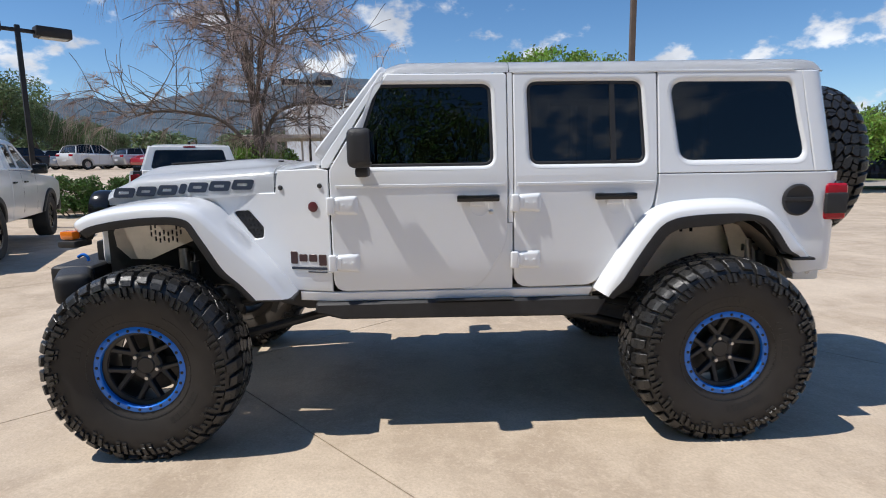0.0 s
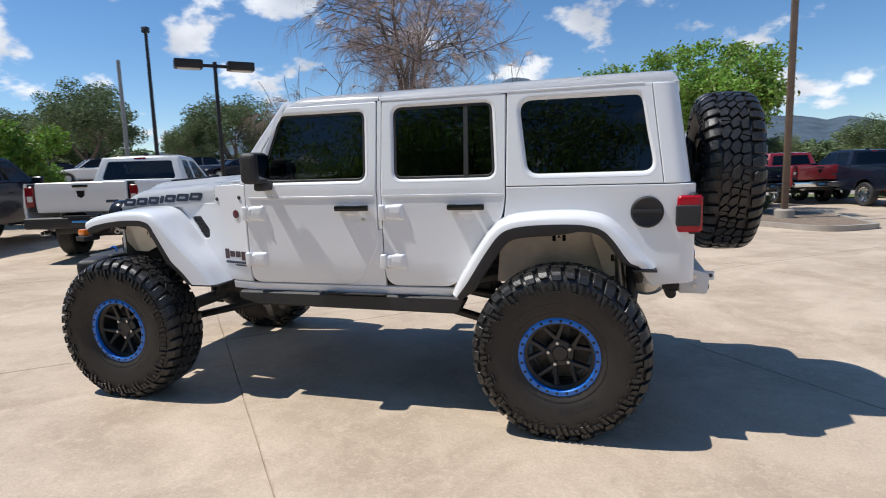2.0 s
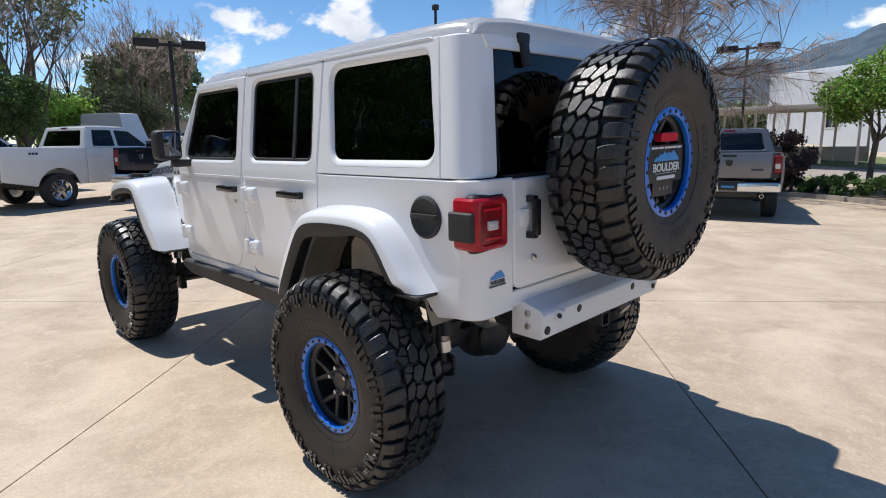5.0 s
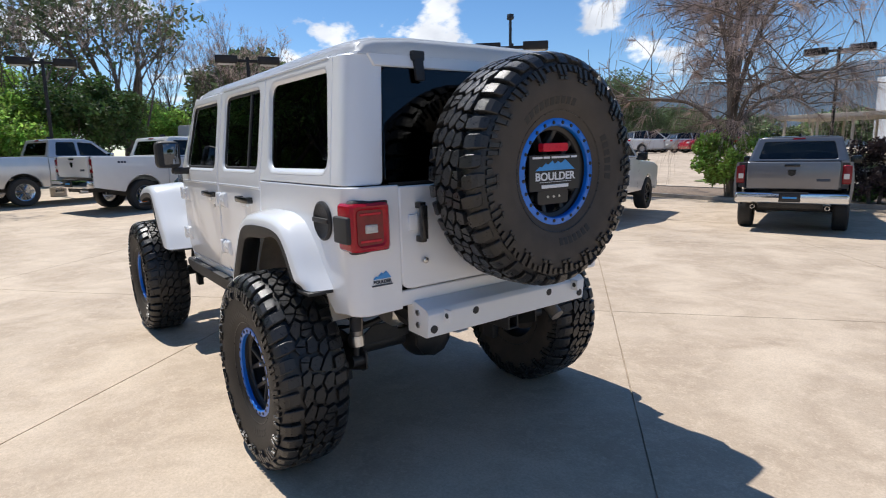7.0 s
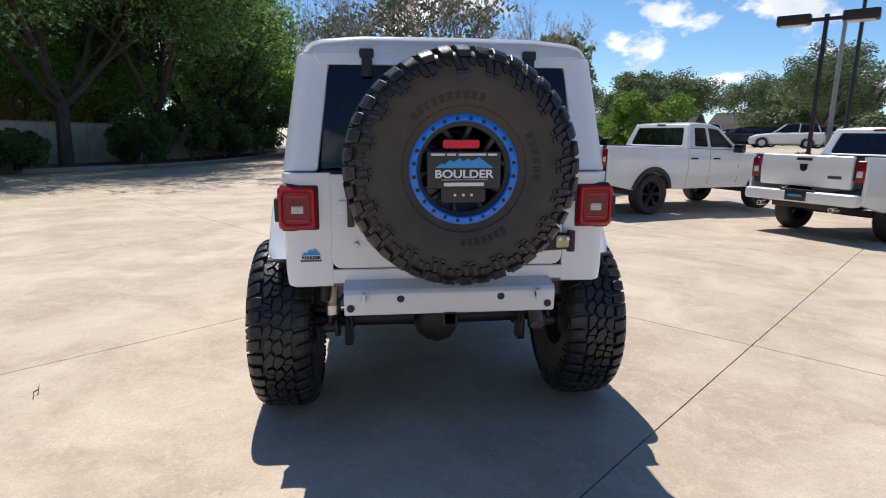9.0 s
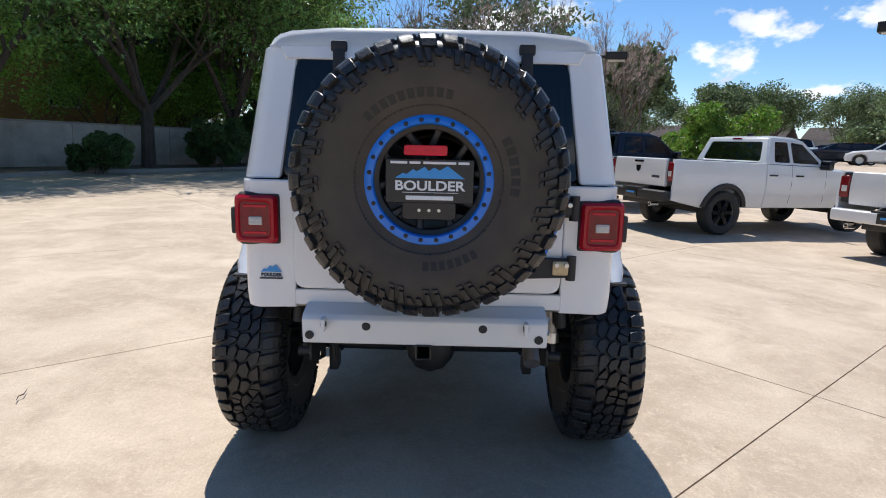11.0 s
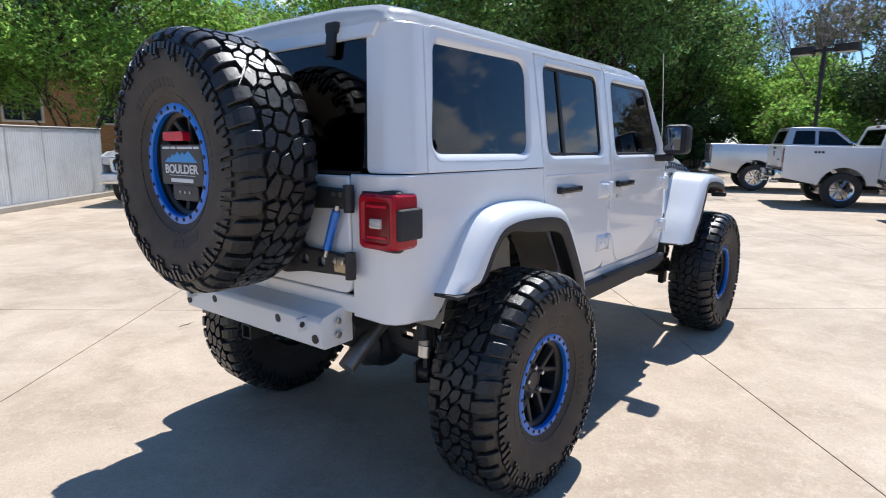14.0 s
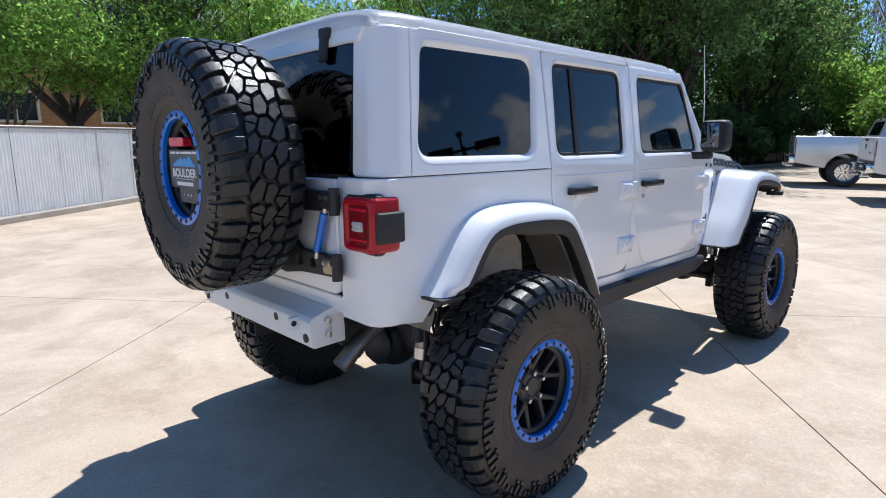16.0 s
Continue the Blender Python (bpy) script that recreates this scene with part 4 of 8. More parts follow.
def along_profile(s):
    """Place and outward normal (in v, r) at the distance s from the crown, s < 0 on the inner side."""
    sign, s = (1, s) if s >= 0 else (-1, -s)
    for (v0, r0), (v1, r1) in zip(TYRE_PROFILE, TYRE_PROFILE[1:]):
        d = math.hypot(v1 - v0, r1 - r0)
        if s <= d:
            k = s / d
            return sign * (v0 + (v1 - v0) * k), r0 + (r1 - r0) * k, sign * (r0 - r1) / d, (v1 - v0) / d
        s -= d
    return sign * v1, r1, sign * (r0 - r1) / d, (v1 - v0) / d


def lug(bm, outline, height, foot=1.12, base=-0.003):
    """A tread block: an outline of (angle, s) raised from the carcass, its foot wider than its top."""
    ca = sum(p[0] for p in outline) / len(outline)
    cs = sum(p[1] for p in outline) / len(outline)

    def at(a, s, h):
        v, r, nv, nr = along_profile(s)
        r += nr * h
        return Vector((r * math.cos(a), v + nv * h, r * math.sin(a)))

    low = [bm.verts.new(at(ca + (a - ca) * foot, cs + (s - cs) * (1 + (foot - 1) * 0.6), base)) for a, s in outline]
    rim = [bm.verts.new(at(a, s, height - 0.0025)) for a, s in outline]
    top = [bm.verts.new(at(ca + (a - ca) * 0.93, cs + (s - cs) * 0.95, height)) for a, s in outline]
    n = len(outline)
    for k in range(n):
        bm.faces.new((low[k - 1], low[k], rim[k], rim[k - 1]))
        bm.faces.new((rim[k - 1], rim[k], top[k], top[k - 1]))
    bm.faces.new(top)


def strip(bm, rows):
    """One long block bent over the shoulder: rows of (angle, half width, s, height)."""
    rings = []
    for a, w, s, h in rows:
        v, r, nv, nr = along_profile(s)
        ring = []
        for da, dh in ((-1.10, -0.003), (-1.0, h - 0.003), (-0.86, h), (0.86, h), (1.0, h - 0.003), (1.10, -0.003)):
            rr = r + nr * dh
            ring.append(bm.verts.new((rr * math.cos(a + da * w), v + nv * dh, rr * math.sin(a + da * w))))
        rings.append(ring)
    for p, q in zip(rings, rings[1:]):
        for k in range(5):
            bm.faces.new((p[k], p[k + 1], q[k + 1], q[k]))
    bm.faces.new(rings[0])
    bm.faces.new(rings[-1][::-1])


def tyre_mesh():
    total = TYRE_PROFILE
    prof = [(r, -v) for v, r in reversed(total[1:])] + [(r, v) for v, r in total]
    inner = [(0.205, total[-1][0]), (0.205, -total[-1][0])]
    bm = lathe(prof + inner, 120, "Y", closed=True)
    for f in bm.faces:
        c = f.calc_center_median()
        if math.hypot(c.x, c.z) < 0.405:
            f.material_index = 1
    carcass = bpy.data.meshes.new("tyre")
    bmesh.ops.recalc_face_normals(bm, faces=bm.faces)
    bm.to_mesh(carcass)
    bm.free()
    bm = bmesh.new()
    rnd = random.Random(4)
    count = 40
    pitch = 2 * math.pi / count
    edges = (-0.0730, -0.0250, 0.0250, 0.0730)
    moved = {}

    def corner(col, half):
        """A joint of the zigzag grooves; the blocks round it share its shift."""
        half %= 2 * count
        if (col, half) not in moved:
            moved[col, half] = (rnd.uniform(-0.17, 0.17) * pitch, rnd.uniform(-0.0065, 0.0065))
        da, ds = moved[col, half]
        side = -1 if (half + col) % 2 else 1
        q = edges[col] + (0.0100 if 0 < col < 3 else 0.005) * side + ds
        return half * pitch / 2 + da, q

    def placed(points):
        """Turns a ring of corners into angles that run on, leaning with the distance from the crown."""
        a0 = points[0][0]
        out = []
        for a, q in points:
            while a - a0 > math.pi:
                a -= 2 * math.pi
            while a - a0 < -math.pi:
                a += 2 * math.pi
            out.append((a + 1.15 * q, q))
        return out

    for col in range(3):
        for k in range(count):
            h = 2 * k + (col + 1) % 2
            ring = placed([corner(col, h - 1), corner(col, h), corner(col, h + 1), corner(col + 1, h + 1), corner(col + 1, h), corner(col + 1, h - 1)])
            ca, cs = sum(p[0] for p in ring) / 6, sum(p[1] for p in ring) / 6
            small = [(ca + (a - ca) * 0.80, cs + (q - cs) * 0.83) for a, q in ring]
            tall = 0.0255 + rnd.uniform(-0.0012, 0.0014)
            if rnd.random() < 0.35:
                # a slanting cut through the block
                one = [small[0], small[1], ((small[1][0] + small[2][0]) / 2, (small[1][1] + small[2][1]) / 2), ((small[4][0] + small[5][0]) / 2, (small[4][1] + small[5][1]) / 2), small[5]]
                two = [((small[1][0] * 0.36 + small[2][0] * 0.64), (small[1][1] * 0.36 + small[2][1] * 0.64)), small[2], small[3], small[4], ((small[4][0] * 0.64 + small[5][0] * 0.36), (small[4][1] * 0.64 + small[5][1] * 0.36))]
                lug(bm, one, tall, 1.02)
                lug(bm, two, tall, 1.02)
            else:
                lug(bm, small, tall, 1.02)
    for side in (1, -1):
        for k in range(count):
            # shoulder blocks turn over the edge; every other one reaches further
            b = (k + 0.0) * pitch + side * 0.115 + rnd.uniform(-0.03, 0.03) * pitch
            w = (0.375 if k % 2 else 0.340) * pitch
            first, reach = (0.090, 0.168) if k % 2 else (0.078, 0.156)
            rows = [(first, 0.0255), (0.108, 0.026), (0.132, 0.023), (0.145, 0.019), (reach, 0.015 if k % 2 else 0.017)]
            strip(bm, [(b + side * 0.05 * pitch * i, w * (0.80 if i == 0 else 0.88 if i == 4 else 1.0), side * q, h) for i, (q, h) in enumerate(rows)])
            # two short bars below each on the sidewall, one with a hooked end
            for j in range(2):
                c = b + side * (0.12 + 0.50 * j) * pitch + rnd.uniform(-0.04, 0.04) * pitch
                t0, t1 = (0.174, 0.216) if (k + j) % 2 else (0.176, 0.198)
                lug(bm, [(c - side * 0.20 * pitch, side * t0), (c + side * 0.10 * pitch, side * t0), (c + side * 0.22 * pitch, side * t1), (c - side * 0.04 * pitch, side * t1)], 0.014, 1.06)
                if (k + j) % 2:
                    lug(bm, [(c - side * 0.02 * pitch, side * (t1 + 0.004)), (c + side * 0.34 * pitch, side * (t1 + 0.004)), (c + side * 0.36 * pitch, side * (t1 + 0.014)), (c + side * 0.02 * pitch, side * (t1 + 0.014))], 0.009, 1.06)
    # a low ridge that guards the rim
    for s in (1, -1):
        for k in range(96):
            lug(bm, [(k * math.pi / 48, s * 0.352), ((k + 1) * math.pi / 48, s * 0.352), ((k + 1) * math.pi / 48, s * 0.357), (k * math.pi / 48, s * 0.357)], 0.002, 1.0)
    bmesh.ops.recalc_face_normals(bm, faces=bm.faces)
    me = bpy.data.meshes.new("tread_block")
    bm.to_mesh(me)
    bm.free()
    return carcass, me


def marks_mesh():
    """Plain raised blocks where the sidewall wording runs."""
    bm = bmesh.new()
    for start, count, wide in ((0.90, 10, 0.082), (2.75, 6, 0.090), (4.25, 7, 0.070)):
        for k in range(count):
            a = start + k * (wide + 0.028)
            lug(bm, [(a, 0.294), (a + wide, 0.294), (a + wide, 0.327), (a, 0.327)], 0.0011, 1.02, 0.0)
    bmesh.ops.recalc_face_normals(bm, faces=bm.faces)
    me = bpy.data.meshes.new("sidewall_marks")
    bm.to_mesh(me)
    bm.free()
    return me


def rim_mesh():
    # barrel, then a web of forked spokes
    bm = lathe([(0.216, 0.118), (0.196, 0.112), (0.190, 0.06), (0.186, -0.02), (0.200, -0.10), (0.216, -0.126), (0.222, -0.126), (0.210, -0.10), (0.197, -0.02), (0.200, 0.06), (0.206, 0.11)], 56, "Y", closed=True)
    lathe([(0.174, 0.084), (0.178, 0.092), (0.199, 0.100), (0.199, 0.080), (0.178, 0.070)], 56, "Y", bm, closed=True)
    lathe([(0.001, 0.066), (0.040, 0.066), (0.046, 0.060), (0.072, 0.058), (0.080, 0.050), (0.082, 0.01), (0.001, 0.01)], 40, "Y", bm)
    bmesh.ops.recalc_face_normals(bm, faces=bm.faces)
    me = bpy.data.meshes.new("wheel")
    bm.to_mesh(me)
    bm.free()
    return me


def spoke_mesh():
    """One spoke that leaves the hub at a lug nut, forks in two and widens into the rim."""
    bm = bmesh.new()

    def limb(r0, t0, r1, t1, w0, w1, y0, y1, d=0.032):
        p0, p1 = Vector((r0 * math.cos(t0), 0, r0 * math.sin(t0))), Vector((r1 * math.cos(t1), 0, r1 * math.sin(t1)))
        way = (p1 - p0).normalized()
        n = Vector((-way.z, 0, way.x))
        ends = []
        for p, w, y in ((p0, w0, y0), (p1, w1, y1)):
            ends.append([p + n * w + Vector((0, y - d, 0)), p + n * w * 0.8 + Vector((0, y - 0.004, 0)), p + n * w * 0.5 + Vector((0, y, 0)), p - n * w * 0.5 + Vector((0, y, 0)), p - n * w * 0.8 + Vector((0, y - 0.004, 0)), p - n * w + Vector((0, y - d, 0))])
        loft(ends, bm, closed=True, caps=True)

    limb(0.050, 0.0, 0.096, 0.0, 0.032, 0.019, 0.055, 0.066)
    for turn in (1, -1):
        limb(0.084, 0.02 * turn, 0.146, 0.262 * turn, 0.018, 0.0135, 0.064, 0.080)
        limb(0.144, 0.259 * turn, 0.174, 0.305 * turn, 0.0135, 0.0150, 0.080, 0.087)
        limb(0.172, 0.303 * turn, 0.200, 0.322 * turn, 0.0150, 0.036, 0.087, 0.096)
    bmesh.ops.recalc_face_normals(bm, faces=bm.faces)
    me = bpy.data.meshes.new("spoke")
    bm.to_mesh(me)
    bm.free()
    return me


def ring_mesh():
    prof = [(0.192, 0.112), (0.194, 0.128), (0.199, 0.133), (0.217, 0.133), (0.226, 0.128), (0.229, 0.118), (0.229, 0.110)]
    bm = lathe(prof, 72, "Y", closed=True)
    bmesh.ops.recalc_face_normals(bm, faces=bm.faces)
    me = bpy.data.meshes.new("beadlock_ring")
    bm.to_mesh(me)
    bm.free()
    return me


def shared(me, mat, sharp=35.0):
    for m in mat if isinstance(mat, list) else [mat]:
        me.materials.append(m)
    me.polygons.foreach_set("use_smooth", [True] * len(me.polygons))
    me.set_sharp_from_angle(angle=radians(sharp))
    return me


TYRE, TREAD = tyre_mesh()
shared(TYRE, [RUBBER, BROWNWALL], 40)
shared(TREAD, RUBBER, 18)
SPOKE = shared(spoke_mesh(), SATINBLACK)
RIM, RING, MARKS = shared(rim_mesh(), SATINBLACK), shared(ring_mesh(), BLUE), shared(marks_mesh(), SIDEWALL)
bolt_bm = lathe([(0.0082, 0.0), (0.0082, 0.002), (0.0060, 0.005), (0.001, 0.005)], 8, "Y")
BOLT = bpy.data.meshes.new("ring_bolt")
bolt_bm.to_mesh(BOLT)
bolt_bm.free()
shared(BOLT, CASTIRON)
nut_bm = lathe([(0.0125, 0.0), (0.0125, 0.016), (0.009, 0.024), (0.001, 0.024)], 12, "Y")
NUT = bpy.data.meshes.new("lug_nut")
nut_bm.to_mesh(NUT)
nut_bm.free()
shared(NUT, STEEL)


HUB = 0.480
TYRE_LOADED, TREAD_LOADED = TYRE.copy(), TREAD.copy()
# right and spare tyres take the lighter of the two light-painted sidewalls
TYRE.materials[1] = PALEWALL
TYRE_PALEWALL = TYRE.copy()
for me_ in (TYRE_LOADED, TREAD_LOADED, TYRE_PALEWALL):
    for v_ in me_.vertices:
        if v_.co.z < -HUB + 0.012:
            v_.co.z = -HUB + 0.3 * min(0.012, max(0.0, v_.co.z + HUB))
            v_.co.y *= 1.02


def child(name, me, parent, m=None, label=""):
    o = new(name, me)
    o.parent = parent
    if m is not None:
        o.matrix_basis = m
    if label:
        o["label"] = label
    return o


def big_wheel(m, label, spin=0.0, loaded=True, pale_wall=False):
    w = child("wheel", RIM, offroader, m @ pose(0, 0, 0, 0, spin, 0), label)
    tyre = child("tyre", (TYRE_PALEWALL if pale_wall else TYRE_LOADED) if loaded else TYRE, w, pose(0, 0, 0, 0, -spin, 0), "black mud-terrain tyre with browned sidewall")
    tread = child("tread_block", TREAD_LOADED if loaded else TREAD, w, pose(0, 0, 0, 0, -spin, 0), "deep black tread blocks round the tyre")
    tread["kind"] = "stuff"
    child("sidewall_mark", MARKS, w, None, "plain raised sidewall marks")["kind"] = "stuff"
    for k in range(5):
        child("spoke", SPOKE, w, pose(0, 0, 0, 0, -72 * k - 18, 0))
    child("beadlock_ring", RING, w, None, "bright blue beadlock ring")
    for k in range(24):
        a = 2 * math.pi * k / 24
        child("ring_bolt", BOLT, w, pose(0.208 * math.cos(a), 0.132, 0.208 * math.sin(a)))
    for k in range(5):
        a = 2 * math.pi * (k + 0.25) / 5
        child("lug_nut", NUT, w, pose(0.0635 * math.cos(a), 0.057, 0.0635 * math.sin(a)))
    bm = lathe([(0.165, -0.055), (0.165, -0.030), (0.06, -0.030), (0.06, -0.055)], 40, "Y", closed=True)
    if loaded:
        part("brake_disc", bm, DISC, w, "dull steel brake disc")
    else:
        bm.free()
    return w


AXLE_Y = 0.878
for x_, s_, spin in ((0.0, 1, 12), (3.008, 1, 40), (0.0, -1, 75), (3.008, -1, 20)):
    big_wheel(pose(x_, s_ * AXLE_Y, HUB, 0, 0, 0 if s_ == 1 else 180), "black alloy wheel with blue beadlock ring and mud tyre", spin, pale_wall=s_ < 0)
spare = big_wheel(pose(-0.948, -0.010, 1.440, 0, 0, 90), "spare black alloy wheel with blue beadlock ring on the tailgate", 8, False)

# ---- what the spare carries: brake light, dealer plate, bracket ----
SX = -1.062


def plate(u0, u1, v0, v1, x, depth, mat, name, label, r=0.006):
    bm = slab(rounded([(u0, v0), (u1, v0), (u1, v1), (u0, v1)], r, 3), [], depth, 0.002, lambda u, w, v: Vector((x - w, u, v)))
    return part(name, bm, mat, offroader, label)


plate(-0.072, 0.078, 1.527, 1.562, SX + 0.012, 0.03, REDBRIGHT, "third_brake_light", "red high brake light in the spare wheel", 0.01)
plate(-0.166, 0.142, 1.362, 1.514, SX + 0.010, 0.010, PLATEBLACK, "dealer_plate", "black dealer plate with blue mountain shape")
plate(-0.106, 0.084, 1.302, 1.366, SX + 0.030, 0.02, PLATEBLACK, "plate_bracket", "black plate bracket", 0.016)
part("plate_emblem", slab([(0.109, 1.448), (0.082, 1.466), (0.069, 1.462), (0.046, 1.480), (0.034, 1.472), (0.006, 1.488), (-0.008, 1.474), (-0.028, 1.486), (-0.046, 1.476), (-0.074, 1.492), (-0.134, 1.448)], [], 0.002, 0.0005, lambda u, w, v: Vector((SX - w + 0.0005, u, v))), PLATEBLUE, offroader, "blue mountain shape on the plate")
plate(-0.096, 0.072, 1.372, 1.388, SX + 0.0005, 0.002, PLATEWHITE, "plate_bar", "plain white bar on the plate", 0.003)
plate(-0.112, 0.084, 1.397, 1.400, SX + 0.0005, 0.002, PLATEWHITE, "plate_bar", "", 0.001)
for u0_, u1_ in ((-0.150, -0.110), (-0.104, 0.012), (0.020, 0.060), (0.066, 0.126)):
    plate(u0_, u1_, 1.497, 1.507, SX + 0.0005, 0.002, PLATEWHITE, "plate_bar", "plain white bar on the plate", 0.003)
for y_ in (-0.046, -0.011, 0.024):
    b_ = lathe([(0.006, 0.0), (0.006, 0.003), (0.001, 0.003)], 8, "X")
    part("bracket_bolt", shifted(b_, pose(SX + 0.010, y_, 1.335) @ Matrix.Diagonal((-1, 1, 1, 1))), STEEL, offroader)


def lettering(text, size, wide, m, mat, name, parent, label):
    """Printed words from the built-in font, as one thin mesh."""
    font = bpy.data.curves.new("letters", "FONT")
    font.body, font.size, font.align_x, font.extrude, font.offset = text, size, "CENTER", 0.0006, 0.0012
    tmp = bpy.data.objects.new("letters", font)
    scene.collection.objects.link(tmp)
    me = bpy.data.meshes.new_from_object(tmp.evaluated_get(bpy.context.evaluated_depsgraph_get()))
    bpy.data.objects.remove(tmp)
    me.name = name
    span = max(v.co.x for v in me.vertices) - min(v.co.x for v in me.vertices)
    me.transform(m @ Matrix.Diagonal((wide / span, 1, 1, 1)))
    me.materials.clear()
    return link(name, me, mat, parent, label, smooth=False)


# the town's name across the plate and the small sticker, read from behind the car
FROM_BEHIND = Matrix(((0, 0, -1, 0), (-1, 0, 0, 0), (0, 1, 0, 0), (0, 0, 0, 1)))
lettering("BOULDER", 0.046, 0.245, pose(SX - 0.0012, -0.012, 1.407) @ FROM_BEHIND, PLATEWHITE, "plate_word", offroader, "white word on the plate")
lettering("BOULDER", 0.019, 0.088, pose(-0.7136, 0.660, 1.003) @ FROM_BEHIND, DECAL, "sticker_word", offroader, "dark word on the small sticker")

# ---- carrier and tailgate hinges ----
arm = slab(rounded([(-0.600, 1.035, 0.012), (-0.600, 1.112, 0.012), (-0.33, 1.118), (-0.20, 1.20), (0.20, 1.20), (0.20, 1.04), (-0.20, 1.00), (-0.33, 1.022)], 0.02), [rounded([(-0.30 - 0.10 * k, 1.055), (-0.345 - 0.10 * k, 1.055), (-0.345 - 0.10 * k, 1.090), (-0.30 - 0.10 * k, 1.090)], 0.016) for k in range(2)], 0.022, 0.004, lambda u, w, v: Vector((-0.728 - w, u, v)))
carrier = part("spare_carrier", arm, PLASTIC, offroader, "black plate spare-wheel carrier with round holes")
up_arm = slab(rounded([(-0.600, 1.285, 0.012), (-0.600, 1.355, 0.012), (-0.20, 1.365), (0.2, 1.60), (0.2, 1.36), (-0.20, 1.27)], 0.02), [], 0.022, 0.004, lambda u, w, v: Vector((-0.728 - w, u, v)))
part("upper_arm", up_arm, PLASTIC, carrier)
part("carrier_post", shifted(lathe([(0.09, 0.0), (0.09, 0.03), (0.06, 0.05), (0.06, 0.16)], 24, "X"), pose(-0.735, 0.01, 1.44) @ Matrix.Diagonal((-1, 1, 1, 1))), CASTIRON, carrier)
for z_ in (1.075, 1.322):
    part("carrier_hinge", shifted(lathe([(0.020, -0.05), (0.020, 0.05)], 14), pose(-0.748, -0.590, z_)), PLASTIC, carrier, "black tailgate hinge barrel")
    bm_ = box((0.030, 0.075, 0.062), (-0.748, -0.548, z_), 0.012)
    part("hinge_plate", bm_, GOLD if z_ < 1.2 else PLASTIC, carrier, "zinc plated hinge bracket" if z_ < 1.2 else "")
    for dy in (-0.02, 0.02):
        part("carrier_bolt", shifted(lathe([(0.010, 0), (0.010, 0.008), (0.001, 0.009)], 6, "X"), pose(-0.763, -0.548 + dy, z_ + 0.014) @ Matrix.Diagonal((-1, 1, 1, 1))), STEEL, carrier)
strut = tube([(-0.752, -0.465, 1.125), (-0.752, -0.525, 1.275)], 0.016, 12)
part("carrier_strut", strut, BLUE, carrier, "blue anodised carrier strut")
part("strut_rod", tube([(-0.752, -0.455, 1.095), (-0.752, -0.535, 1.30)], 0.008, 8), STEEL, carrier)

